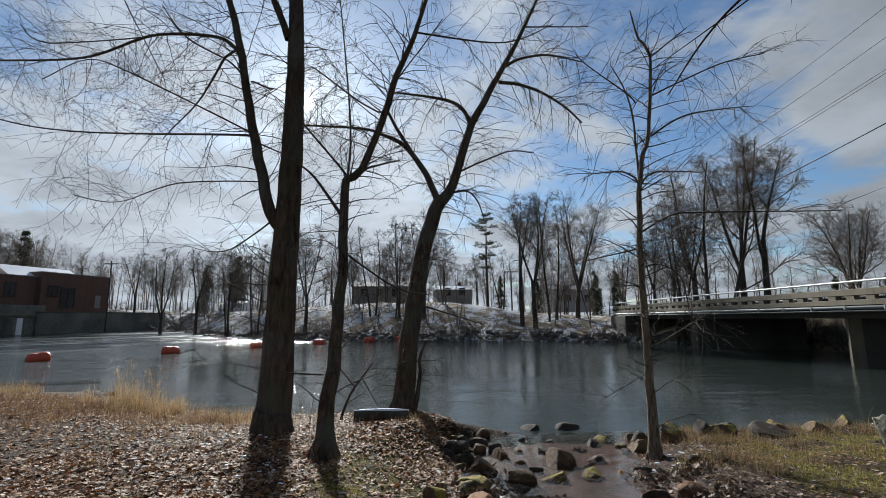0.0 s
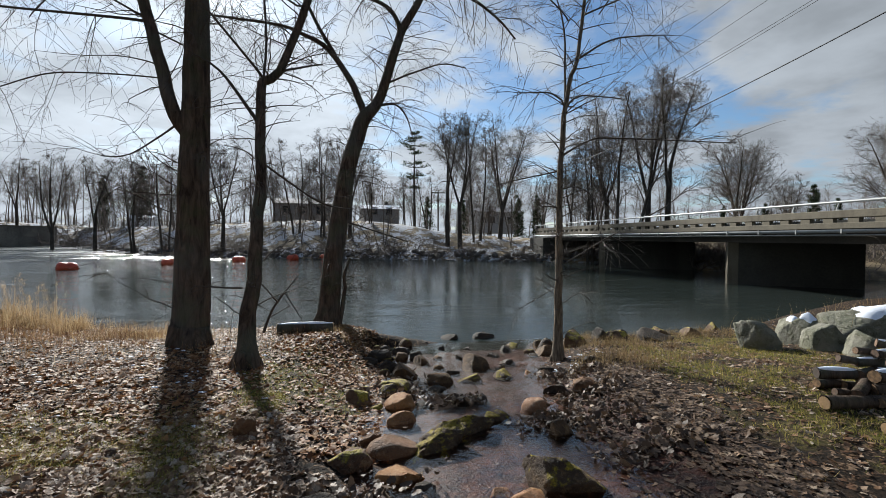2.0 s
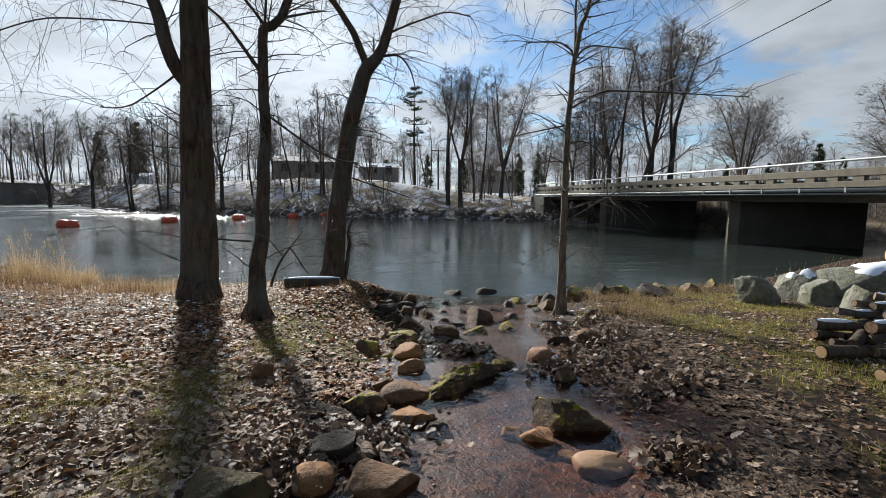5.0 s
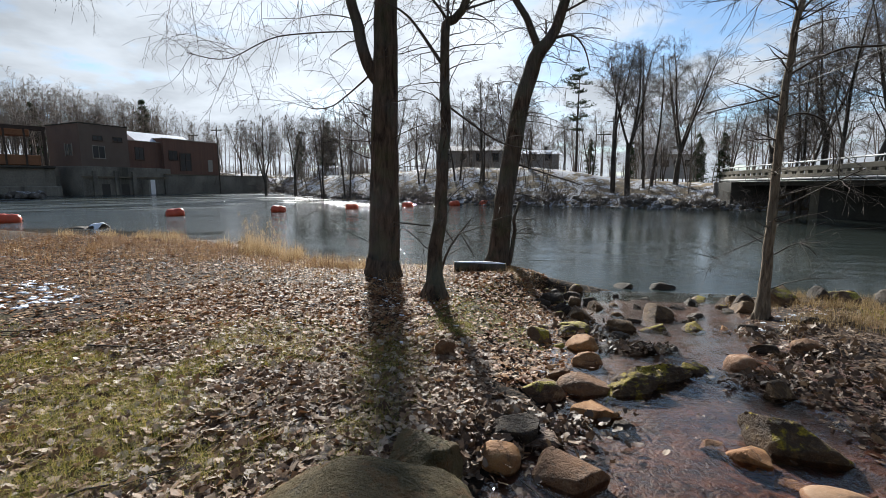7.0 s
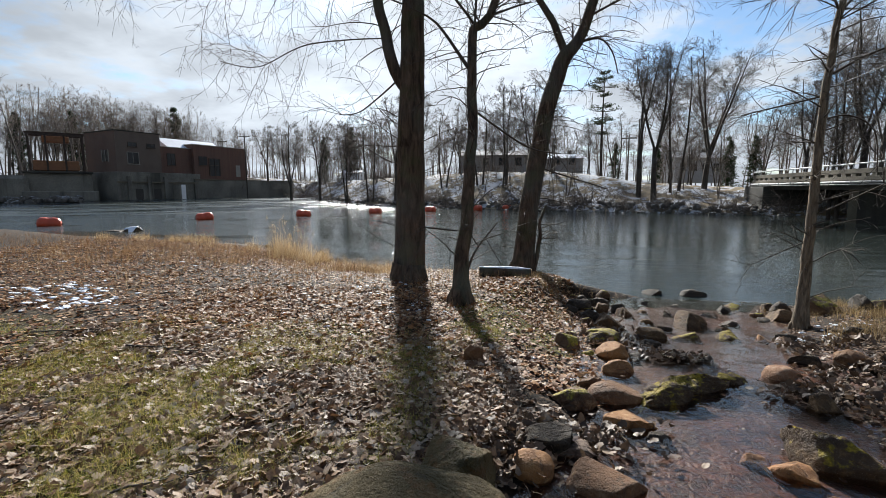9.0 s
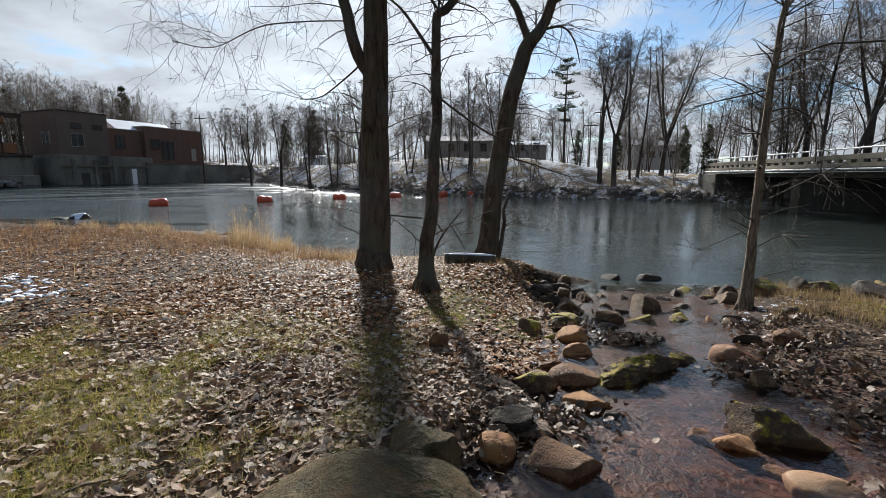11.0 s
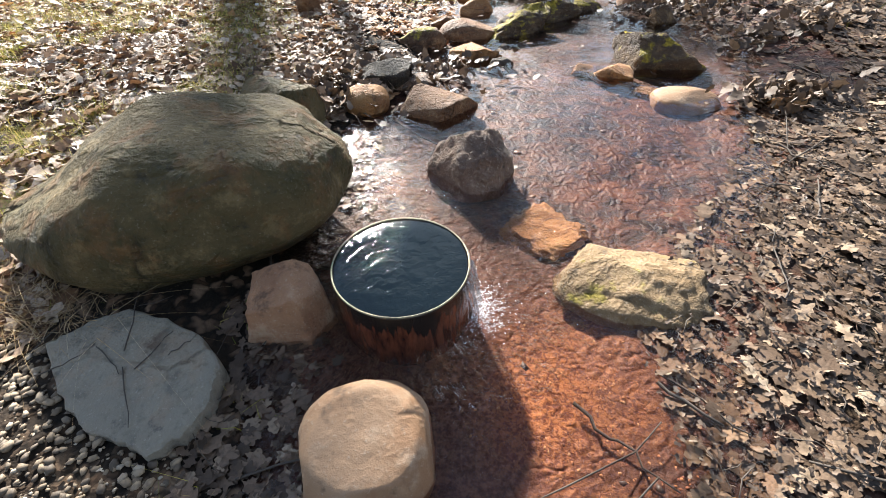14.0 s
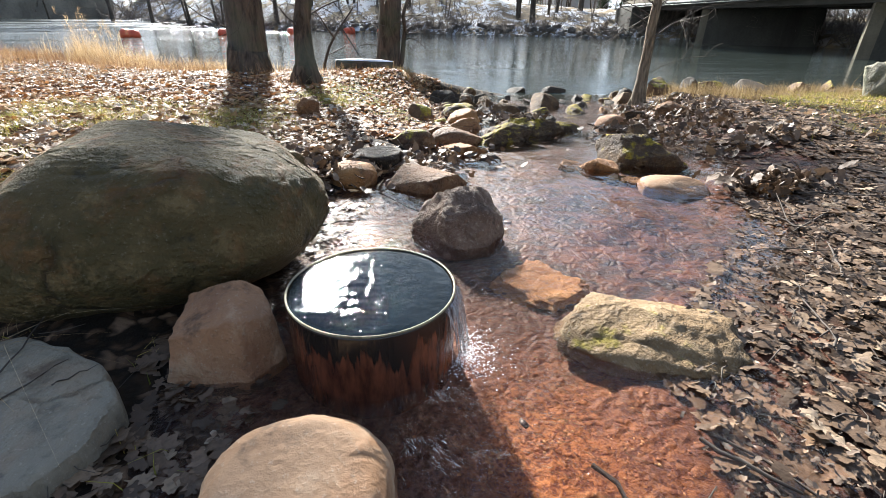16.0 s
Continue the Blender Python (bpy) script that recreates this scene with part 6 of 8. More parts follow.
def build_bridge():
    """Axis along local y, the near edge of the deck on local x = 0."""
    bridge = base("bridge", (19.45, 0, 0), "long concrete highway bridge on wall piers with a pale steel rail", "bridge", turn=-5.6)
    y0, y1, wide = 2.0, 50.0, 9.5
    part("deck", box(0.0, wide, y0, y1, 2.02, 2.34, 0.02), SHADED_CONCRETE, bridge, "concrete deck with shade in its colour")
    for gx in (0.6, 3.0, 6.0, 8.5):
        part("girder", box(gx, gx + 0.4, y0, y1, 1.72, 2.018), SHADED_CONCRETE, bridge)
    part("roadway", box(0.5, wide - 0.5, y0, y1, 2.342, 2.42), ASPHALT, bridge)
    # the far parapet is coloured darker, so the near one's slots look shaded
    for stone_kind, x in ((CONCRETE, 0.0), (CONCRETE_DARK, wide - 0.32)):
        part("kerb_beam", box(x - 0.05, x + 0.32, y0, y1, 2.344, 2.60, 0.015), stone_kind, bridge)
        part("parapet_beam", box(x + 0.02, x + 0.30, y0, y1, 2.80, 3.12, 0.02), stone_kind, bridge)
        block = mesh_from(box(x + 0.05, x + 0.27, -0.22, 0.22, 2.60, 2.80), "parapet_post", stone_kind)
        y = y0 + 0.3
        while y < y1:
            ob = child(new("parapet_post", block), bridge)
            ob.location.y = y
            y += 1.05
        part("handrail", rod((x + 0.10, y0, 3.47), (x + 0.10, y1, 3.47), 0.055, sides=8), STEEL_PALE, bridge, "pale steel tube rail")
        post = mesh_from(merged(box(x + 0.05, x + 0.20, -0.05, 0.05, 3.12, 3.16), rod((x + 0.12, 0.10, 3.12), (x + 0.10, -0.05, 3.47), 0.04, 0.035, 6)), "rail_post", STEEL_PALE)
        y = y0 + 1.2
        while y < y1:
            ob = child(new("rail_post", post), bridge)
            ob.location.y = y
            y += 2.05
    part("pipe", rod((-0.12, y0, 2.24), (-0.12, y1, 2.24), 0.075, sides=10), STEEL_PALE, bridge, "pale conduit along the deck's edge", smooth=True)
    part("cable_duct", rod((-0.08, y0, 2.08), (-0.08, y1, 2.08), 0.035, sides=8), STEEL_PALE, bridge, smooth=True)
    hanger = mesh_from(merged(box(-0.22, 0.0, -0.03, 0.03, 2.12, 2.15), box(-0.22, -0.19, -0.03, 0.03, 2.12, 2.34)), "pipe_hanger", STEEL_PALE)
    y = y0 + 0.8
    while y < y1:
        ob = child(new("pipe_hanger", hanger), bridge)
        ob.location.y = y
        y += 2.05
    back = radians(5.6)
    for x, y, L in ((22.4, 19.6, 5.5), (23.9, 34.6, 7.0)):
        rx, ry = x - 19.45, y
        c, s = math.cos(back), math.sin(back)
        lx, ly = rx * c - ry * s, rx * s + ry * c
        dx, dy = 0.83, -0.56
        t = 0.42
        nx, ny = 0.56 * t, 0.83 * t
        outline = [(lx, ly), (lx + dx * L, ly + dy * L), (lx + dx * L + nx * 2, ly + dy * L + ny * 2), (lx + nx * 2, ly + ny * 2)]
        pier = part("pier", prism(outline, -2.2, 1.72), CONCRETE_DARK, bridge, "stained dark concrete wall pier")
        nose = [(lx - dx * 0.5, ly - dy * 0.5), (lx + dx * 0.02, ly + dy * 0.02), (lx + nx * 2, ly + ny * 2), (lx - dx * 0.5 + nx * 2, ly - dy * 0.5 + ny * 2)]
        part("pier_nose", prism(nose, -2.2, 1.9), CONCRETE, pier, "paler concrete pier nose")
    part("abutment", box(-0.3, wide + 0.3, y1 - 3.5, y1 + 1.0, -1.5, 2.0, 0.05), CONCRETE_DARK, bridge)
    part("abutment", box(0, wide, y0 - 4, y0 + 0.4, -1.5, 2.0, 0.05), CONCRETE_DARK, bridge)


def mesh_from(bm, name, mat):
    me = bpy.data.meshes.new(name)
    bm.to_mesh(me)
    bm.free()
    me.materials.append(mat)
    return me


build_bridge()

# ---- the powerhouse across the river ----


def window_in(parent, x, z, w, h, y, frame_mat=RUST_STEEL):
    """A window in a wall that faces local -y: recessed pane, frame, sill."""
    win = part("window", box(x - w / 2, x + w / 2, y - 0.02, y + 0.06, z, z + h), WINDOW_DARK, parent)
    part("window_frame", merged(box(x - w / 2 - 0.08, x - w / 2, y - 0.06, y + 0.04, z - 0.06, z + h + 0.08), box(x + w / 2, x + w / 2 + 0.08, y - 0.06, y + 0.04, z - 0.06, z + h + 0.08), box(x - w / 2, x + w / 2, y - 0.06, y + 0.04, z + h, z + h + 0.08), box(x - 0.03, x + 0.03, y - 0.05, y + 0.03, z, z + h)), frame_mat, win)
    part("sill", box(x - w / 2 - 0.12, x + w / 2 + 0.12, y - 0.14, y + 0.02, z - 0.16, z - 0.06), frame_mat, win)
    return win


def build_powerhouse():
    """Local x runs along the river front, away from the viewer; local -y faces the river."""
    house = base("powerhouse", (-62.8, 65.1, 0), "flat-roofed dark red brick powerhouse on a concrete foundation", "building", turn=70.5)
    part("foundation", merged(box(-0.4, 14.0, -0.5, 9.0, -1.5, 4.7, 0.05), box(1.0, 1.6, -0.9, -0.5, -1.5, 4.0), box(4.2, 4.8, -0.9, -0.5, -1.5, 4.0), box(7.0, 7.6, -0.9, -0.5, -1.5, 4.0)), FOUNDATION, house, "stained concrete foundation in the water")
    wall = part("wall", box(0, 7.2, 0, 9.0, 4.7, 11.2), BRICK, house)
    part("side_window", box(-0.03, 0.05, 2.2, 4.0, 6.4, 8.2), WINDOW_DARK, wall, "tall side window with pale panes")
    part("side_window_frame", merged(box(-0.08, 0.04, 2.05, 2.2, 6.3, 8.3), box(-0.08, 0.04, 4.0, 4.15, 6.3, 8.3), box(-0.08, 0.04, 3.05, 3.15, 6.4, 8.2)), TRIM_PALE, wall)
    part("parapet_cap", box(-0.08, 7.28, -0.08, 9.08, 11.2, 11.36), CONCRETE_DARK, house)
    part("wall", box(7.2, 13.4, 1.0, 8.4, 4.7, 9.3), BRICK, house)
    part("parapet_cap", box(7.28, 13.4, 0.92, 8.4, 9.3, 9.42), TRIM_PALE, house)
    part("wall", box(13.4, 25.0, 0.2, 8.0, 3.4, 10.1), BRICK, house)
    part("parapet_cap", box(13.34, 25.06, 0.14, 8.06, 10.1, 10.24), TRIM_PALE, house)
    gable = bmesh.new()
    a = [gable.verts.new(v) for v in ((9.6, 1.6, 9.4), (9.6, 8.6, 9.4), (9.6, 5.1, 11.3), (21.0, 1.6, 9.4), (21.0, 8.6, 9.4), (21.0, 5.1, 11.3))]
    for f in ((0, 1, 2), (5, 4, 3), (0, 2, 5, 3), (2, 1, 4, 5), (0, 3, 4, 1)):
        gable.faces.new([a[i] for i in f])
    part("gable_roof", gable, ROOF_WHITE, house, "pale metal gable roof behind the parapet")
    window_in(house, 2.6, 6.1, 1.7, 1.8, 0.0, TRIM_PALE)
    for x in (2.6, 5.6):
        window_in(house, x, 8.9, 1.3, 0.6, 0.0)
    # dark panels stand for the openings; the shade inside is their colour
    for x in (2.9, 5.9):
        part("draft_opening", box(x - 0.6, x + 0.6, -0.52, -0.44, -0.6, 1.9), SHADED_CONCRETE, house, "dark draft opening in the foundation")
    part("ledge", box(-0.5, 13.2, -0.8, -0.5, 2.9, 3.15), CONCRETE, house)
    window_in(house, 9.6, 6.2, 1.4, 2.0, 1.0)
    window_in(house, 15.2, 6.4, 1.6, 1.6, 0.2)
    door = part("door", box(16.6, 18.6, 0.12, 0.26, 4.45, 7.6), WINDOW_DARK, house, "tall dark loading door")
    part("door_frame", merged(box(16.4, 16.6, 0.08, 0.24, 4.42, 7.8), box(18.6, 18.8, 0.08, 0.24, 4.42, 7.8), box(16.6, 18.6, 0.08, 0.24, 7.6, 7.8), box(17.55, 17.65, 0.06, 0.2, 4.45, 7.6), box(16.6, 18.6, 0.06, 0.2, 6.4, 6.5)), RUST_STEEL, door)
    part("door", box(22.4, 23.4, 0.14, 0.26, 4.42, 6.7), TRIM_PALE, house, "pale side door")
    part("quay_wall", merged(box(12.6, 37.0, -0.8, -0.2, -1.5, 3.6, 0.05)), FOUNDATION, house, "low concrete quay wall")
    part("quay_cap", box(12.6, 37.0, -0.9, 0.3, 3.6, 3.75), CONCRETE, house)
    part("chute", prism([(8.6, -2.4), (10.0, -2.4), (10.0, -0.6), (8.6, -0.6)], -1.5, 2.6), FOUNDATION, house)
    part("spill", box(8.9, 9.7, -2.5, -2.38, -0.75, 2.66, 0.05), FOAM, house, "thin white sheet of falling water")


build_powerhouse()


def build_gantry():
    """A steel hoist frame beside the powerhouse, with the spillway under it."""
    x, y = at_bearing(-47.9, 92)
    g = base("hoist_frame", (x, y, 0), "rusty steel hoist frame over the spillway", "gantry", turn=48)
    for px in (-3.2, -1.2, 1.0, 3.2):
        for py in (0, 3.0):
            part("post", box(px - 0.12, px + 0.12, py - 0.12, py + 0.12, 4.6, 10.0), RUST_STEEL, g)
    for py in (0, 3.0):
        part("beam", box(-3.5, 3.5, py - 0.16, py + 0.16, 10.0, 10.4), RUST_STEEL, g)
    part("hoist", box(-1.6, 1.6, 0.4, 2.6, 9.0, 9.9, 0.08), ORANGE_PAINT, g, "faded orange hoist carriage")
    part("machine", box(-2.9, 2.6, 0.3, 2.6, 4.7, 6.2, 0.1), ORANGE_PAINT, g, "faded orange machine housing")
    part("platform", box(-4.2, 4.2, -0.6, 4.0, 4.3, 4.6, 0.03), CONCRETE_DARK, g)
    part("pillar", box(-4.0, 4.0, 0.0, 4.0, -1.5, 4.3, 0.05), FOUNDATION, g)
    part("footing", box(-4.4, 4.6, -1.6, 0.0, -1.5, 1.6, 0.15), FOUNDATION, g)
    x, y = at_bearing(-55.5, 92)
    dam = base("spillway", (x, y, 0), "low stained concrete spillway wall", "dam", turn=48)
    part("weir", box(-14, 8.6, 0.0, 3.0, -1.5, 3.9, 0.5), FOUNDATION, dam)
    part("apron", box(-14, 8.6, -4.0, 0.0, -1.5, 0.75, 0.2), CONCRETE_DARK, dam)


build_gantry()


def build_house(az, dist, w, d, z0, z1, ridge, turn, wall_mat, roof_mat, label, wins):
    x, y = at_bearing(az, dist)
    h = base("house", (x, y, 0), label, "house", "houses across the river", turn=turn)
    part("wall", box(-w / 2, w / 2, 0, d, z0 - 1.5, z1), wall_mat, h)
    bm = bmesh.new()
    o = 0.5
    v = [bm.verts.new(c) for c in ((-w / 2 - o, -o, z1), (w / 2 + o, -o, z1), (w / 2 + o, d + o, z1), (-w / 2 - o, d + o, z1), (-w / 2 - o, d / 2, ridge), (w / 2 + o, d / 2, ridge))]
    for f in ((0, 1, 5, 4), (2, 3, 4, 5), (0, 4, 3), (1, 2, 5), (3, 2, 1, 0)):
        bm.faces.new([v[i] for i in f])
    part("roof", bm, roof_mat, h)
    for i in range(wins):
        window_in(h, -w / 2 + (i + 0.7) * w / (wins + 0.4), z0 + 1.0, 1.0, 1.2, 0.0)
    part("chimney", box(w * 0.2, w * 0.2 + 0.6, d * 0.6, d * 0.6 + 0.6, z1, ridge + 0.7), CONCRETE_DARK, h)


build_house(-1.8, 80, 12, 7, 4.9, 7.6, 8.7, -2, SIDING, ROOF_GREY, "long low grey house behind bare trees", 4)
build_house(6.6, 84, 6.5, 6, 5.2, 7.2, 8.1, 4, SIDING, ROOF_WHITE, "small grey outbuilding with a pale metal roof", 2)
build_house(21.5, 106, 12.5, 8, 4.6, 8.0, 9.4, 12, SIDING_PALE, ROOF_GREY, "pale grey house behind bare trees", 5)
build_house(-19.5, 108, 4, 4, 4.4, 5.6, 6.2, 0, ROOF_WHITE, ROOF_WHITE, "small pale shed beyond the bank", 1)

# ---- riprap ----


def build_riprap():
    """Broken stone, half under snow, along the far shore and at the foot of the spillway."""
    rnd = random.Random(131)
    bits = []
    for seed in range(5):
        me = stone_mesh("bit", (1, 0.8, 0.6), 520 + seed, RIPRAP, detail=2)
        bits.append((np.array([tuple(v.co) for v in me.vertices]), [tuple(q.vertices) for q in me.polygons]))
        bpy.data.meshes.remove(me)
    verts, faces, count = [], [], 0

    def drop(x, y, z, s):
        nonlocal count
        v, f = bits[rnd.randrange(5)]
        a = rnd.uniform(0, 6.28)
        c, d = math.cos(a), math.sin(a)
        verts.append(np.stack([(v[:, 0] * c - v[:, 1] * d) * s + x, (v[:, 0] * d + v[:, 1] * c) * s + y, v[:, 2] * s + z - 0.2 * s], 1))
        faces.extend([tuple(i + count for i in q) for q in f])
        count += len(v)

    for _ in range(620):
        x = rnd.uniform(-46, 25)
        y = float(far_shore(x)) + rnd.uniform(-1.6, 3.2)
        drop(x, y, max(ground_z(x, y), float(river_level(x, y)) - 0.15), rnd.uniform(0.35, 1.0))
    for _ in range(130):
        x, y = at_bearing(rnd.uniform(-62, -46.5), rnd.uniform(80, 87))
        drop(x, y, float(river_level(x, y)) - 0.05 + rnd.uniform(0, 0.5), rnd.uniform(0.6, 1.5))
    tagged(new("riprap", mesh_of("riprap", np.concatenate(verts).tolist(), faces, RIPRAP, smooth=False)), "broken grey stones with snow along the far shore", "rocks", kind="stuff")


RIPRAP = stone("riprap_stone", (0.12, 0.11, 0.095), (0.085, 0.075, 0.065), (0.2, 0.18, 0.155), moss=0.62, moss_colour=(0.72, 0.75, 0.80), grain=6.0)
build_riprap()

# ---- poles and cables ----


def build_pole(az, dist, top):
    x, y = at_bearing(az, dist)
    z = ground_z(x, y)
    p = base("utility_pole", (x, y, z), "weathered wooden utility pole with a crossarm", "pole", "utility poles")
    h = dist * math.tan(radians(top)) + EYE_Z - z
    part("pole", rod((0, 0, -0.3), (0, 0, h), 0.13, 0.09, 8), BARK_FAR, p, smooth=True)
    part("crossarm", box(-1.1, 1.1, -0.06, 0.06, h - 0.6, h - 0.45), BARK_FAR, p)
    for dx in (-1.0, -0.4, 0.4, 1.0):
        part("insulator", rod((dx, 0, h - 0.45), (dx, 0, h - 0.3), 0.05, 0.03, 6), TRIM_PALE, p)


build_pole(-31.2, 96, 6.3)
build_pole(13.7, 74, 6.2)
build_pole(-33.5, 110, 5.6)


def build_cables():
    for i, (x, z, k) in enumerate([(19.0, 8.2, 0.0022), (20.5, 11.2, 0.0020), (20.9, 11.6, 0.0020), (21.3, 13.2, 0.0021), (21.6, 14.8, 0.0021)]):
        t = Tubes()
        ys = np.linspace(-22, 92, 50)
        t.add([Vector((x + 0.04 * y, y, z + k * (y - 40) ** 2 * (1.0 if y < 40 else 0.3))) for y in ys], [0.013 if i else 0.026] * 50, 5)
        tagged(new("overhead_cable", t.mesh("overhead_cable", CABLE)), "thin dark overhead cable along the bridge", "cable", "overhead cables")
    # the end poles of the span
    for y in (-22, 92):
        p = base("utility_pole", (20.5 + 0.04 * y, y, ground_z(20.5 + 0.04 * y, y)), "tall wooden utility pole carrying the cables", "pole", "utility poles")
        tall = 21 if y < 0 else 13
        part("pole", rod((0, 0, -0.3), (0, 0, tall), 0.16, 0.11, 8), BARK_FAR, p, smooth=True)
        part("crossarm", box(-1.2, 1.0, -0.06, 0.06, tall - 1.2, tall - 1.05), BARK_FAR, p)


build_cables()

# ---- buoys ----


def build_buoys():
    def one():
        b = base("buoy", (0, 0, -50), "orange plastic barrier float on the river", "buoy", "orange buoys across the river")
        bm = bmesh.new()
        prof = [(0.0, -0.52), (0.14, -0.52), (0.27, -0.46), (0.33, -0.36), (0.345, -0.12), (0.33, -0.10), (0.33, 0.10), (0.345, 0.12), (0.33, 0.36), (0.27, 0.46), (0.14, 0.52), (0.0, 0.52)]
        seg = 20
        rings = [[bm.verts.new((x, r * math.cos(2 * math.pi * k / seg), r * math.sin(2 * math.pi * k / seg))) for k in range(seg)] for r, x in prof[1:-1]]
        for a, c in zip(rings, rings[1:]):
            for k in range(seg):
                j = (k + 1) % seg
                bm.faces.new((a[k], a[j], c[j], c[k]))
        bm.faces.new(rings[0][::-1]), bm.faces.new(rings[-1])
        part("float", bm, BUOY, b, smooth=True)
        part("shackle", rod((-0.60, 0, 0), (-0.5, 0, 0), 0.04, 0.04, 6), RUST_STEEL, b)
        part("shackle", rod((0.5, 0, 0), (0.60, 0, 0), 0.04, 0.04, 6), RUST_STEEL, b)
        return b

    first = None
    for i, (x, y, turn, roll) in enumerate([(-31.1, 25.6, 40, 4), (-24.9, 33.0, 44, -6), (-19.0, 38.7, 30, 5), (-13.9, 44.5, 46, -3), (-8.9, 49.0, 40, 3), (-4.0, 53.6, 40, -4), (-0.4, 55.2, 40, 2)]):
        m = pose(x, y, float(river_level(x, y)) + 0.14, 0, roll, turn) @ Matrix.Diagonal((1.25, 1.25, 1.25, 1) if first is None else (1, 1, 1, 1))
        if first is None:
            first = one()
            first.matrix_basis = m
        else:
            copy_thing(first, m)


build_buoys()

# ---- logs, stumps, woodpile ----


def log_parts(bm_name, a, b, r, parent, snow=False, sides=12, taper=1.0, cut=WOOD_OLD, skin=BARK_DARK):
    t = Tubes()
    a, b = Vector(a), Vector(b)
    pts = [a.lerp(b, s) for s in np.linspace(0, 1, 6)]
    t.add([p + Vector((noise.noise(p * 3), noise.noise(p * 3 + Vector((5, 0, 0))), noise.noise(p * 3 + Vector((0, 7, 0))))) * r * 0.12 for p in pts], [r * (1.02 - 0.03 * i) * (taper + (1 - taper) * i / 5) for i in range(6)], sides, False)
    ob = child(new("bark", t.mesh("bark", skin)), parent)
    d = (b - a).normalized()
    for p, s in ((a, -1), (b, 1)):
        wide = r * 0.9 * (taper if s < 0 else 1.0)
        part("cut_end", rod(p - d * 0.01, p + d * 0.004 * s, wide, wide, sides), cut, parent)
    if snow:
        t = Tubes()
        t.add([p + Vector((0, 0, r * 0.70)) for p in pts], [r * 0.30, r * 0.46, r * 0.5, r * 0.5, r * 0.42, r * 0.2], 8, True)
        child(new("snow_cap", t.mesh("snow_cap", SNOW)), parent)
    return ob


def build_logs():
    lg = base("log", (-0.38, 8.35, ground_z(-0.38, 8.35)), "short dark log with snow on top", "log")
    log_parts("log", (-0.54, -0.03, 0.10), (0.54, 0.05, 0.08), 0.115, lg, True, 14, 1.0, WOOD_CUT)
    lg = base("log", (20.0, 9.3, ground_z(20.0, 9.3)), "large fallen tree trunk with a sawn end", "log")
    log_parts("log", (-1.2, 0.95, 0.10), (1.1, -0.85, 0.30), 0.36, lg, False, 16, 0.6, WOOD_CUT, BARK_LOG)
    for x, y, r, h in ((15.5, 7.15, 0.42, 0.36),):
        st = base("stump", (x, y, ground_z(x, y)), "sawn tree stump capped with snow", "stump", "stumps on the bank")
        t = Tubes()
        t.add([Vector((0, 0, -0.1)), Vector((0, 0, 0.12)), Vector((0.02, 0, h))], [r * 1.25, r, r * 0.94], 14, True)
        child(new("bark", t.mesh("bark", BARK_DARK)), st)
        t = Tubes()
        t.add([Vector((0, 0, h)), Vector((0, 0, h + 0.05)), Vector((0, 0, h + 0.09))], [r * 0.92, r * 0.9, r * 0.5], 14, True)
        child(new("snow_cap", t.mesh("snow_cap", SNOW)), st)


build_logs()


def build_woodpile():
    rnd = random.Random(21)
    kinds = []
    for k in range(5):
        r, L = (0.048, 0.058, 0.068, 0.076, 0.054)[k], rnd.uniform(0.36, 0.48)
        w = base("firewood_log", (0, 0, -50), "sawn round log with dark bark in a loose pile", "log", "logs of the woodpile")
        log_parts("log", (0, -L / 2, 0), (0, L / 2, 0), r, w, k in (1, 3), 10)
        kinds.append((w, r))
    used = set()
    ax, ay, bx, by = 5.62, 2.62, 9.9, 0.85
    for row in range(7):
        n = 28 - row * 3
        for i in range(n):
            f = (i + 0.5 + row * 1.5) / 28 + rnd.uniform(-0.02, 0.02)
            for depth in (0, 1):
                back = depth * 0.55 + row * 0.09 + rnd.uniform(-0.1, 0.1)
                x = ax + (bx - ax) * f + back * 0.5
                y = ay + (by - ay) * f + back * 0.87
                k = rnd.choice((0, 2, 4, 0, 2, 4, 0, 2, 4, 1, 3))
                w, r = kinds[k]
                if row >= 3 and rnd.random() < 0.3:
                    k = rnd.choice((1, 3))
                    w, r = kinds[k]
                z = ground_z(x, y) + 0.065 + row * 0.105 + rnd.uniform(-0.02, 0.03)
                m = pose(x, y, z, rnd.uniform(-10, 10), rnd.uniform(0, 20), rnd.gauss(-94, 24))
                if k in used:
                    copy_thing(w, m)
                else:
                    w.matrix_basis = m
                    used.add(k)
    for (ax, ay), (bx, by), r in (((5.22, 2.50), (6.0, 2.42), 0.075), ((5.13, 1.88), (6.05, 1.80), 0.062)):
        lg = base("log", (ax, ay, ground_z(ax, ay)), "long sawn log lying in front of the woodpile", "log")
        log_parts("log", (0, 0, r), (bx - ax, by - ay, r + ground_z(bx, by) - ground_z(ax, ay)), r, lg, False, 12, 1.0, WOOD_CUT, BARK_DARK)


build_woodpile()


# ---- leaf litter, grass, snow, twigs ----


class Pieces:
    def __init__(self):
        self.verts, self.faces, self.count = [], [], 0

    def add(self, verts, faces):
        self.verts.append(verts)
        self.faces.extend([tuple(i + self.count for i in f) for f in faces])
        self.count += len(verts)

    def build(self, name, mat, label, category, smooth=False):
        me = mesh_of(name, np.concatenate(self.verts).tolist(), self.faces, mat, smooth=smooth)
        return tagged(new(name, me), label, category, kind="stuff")


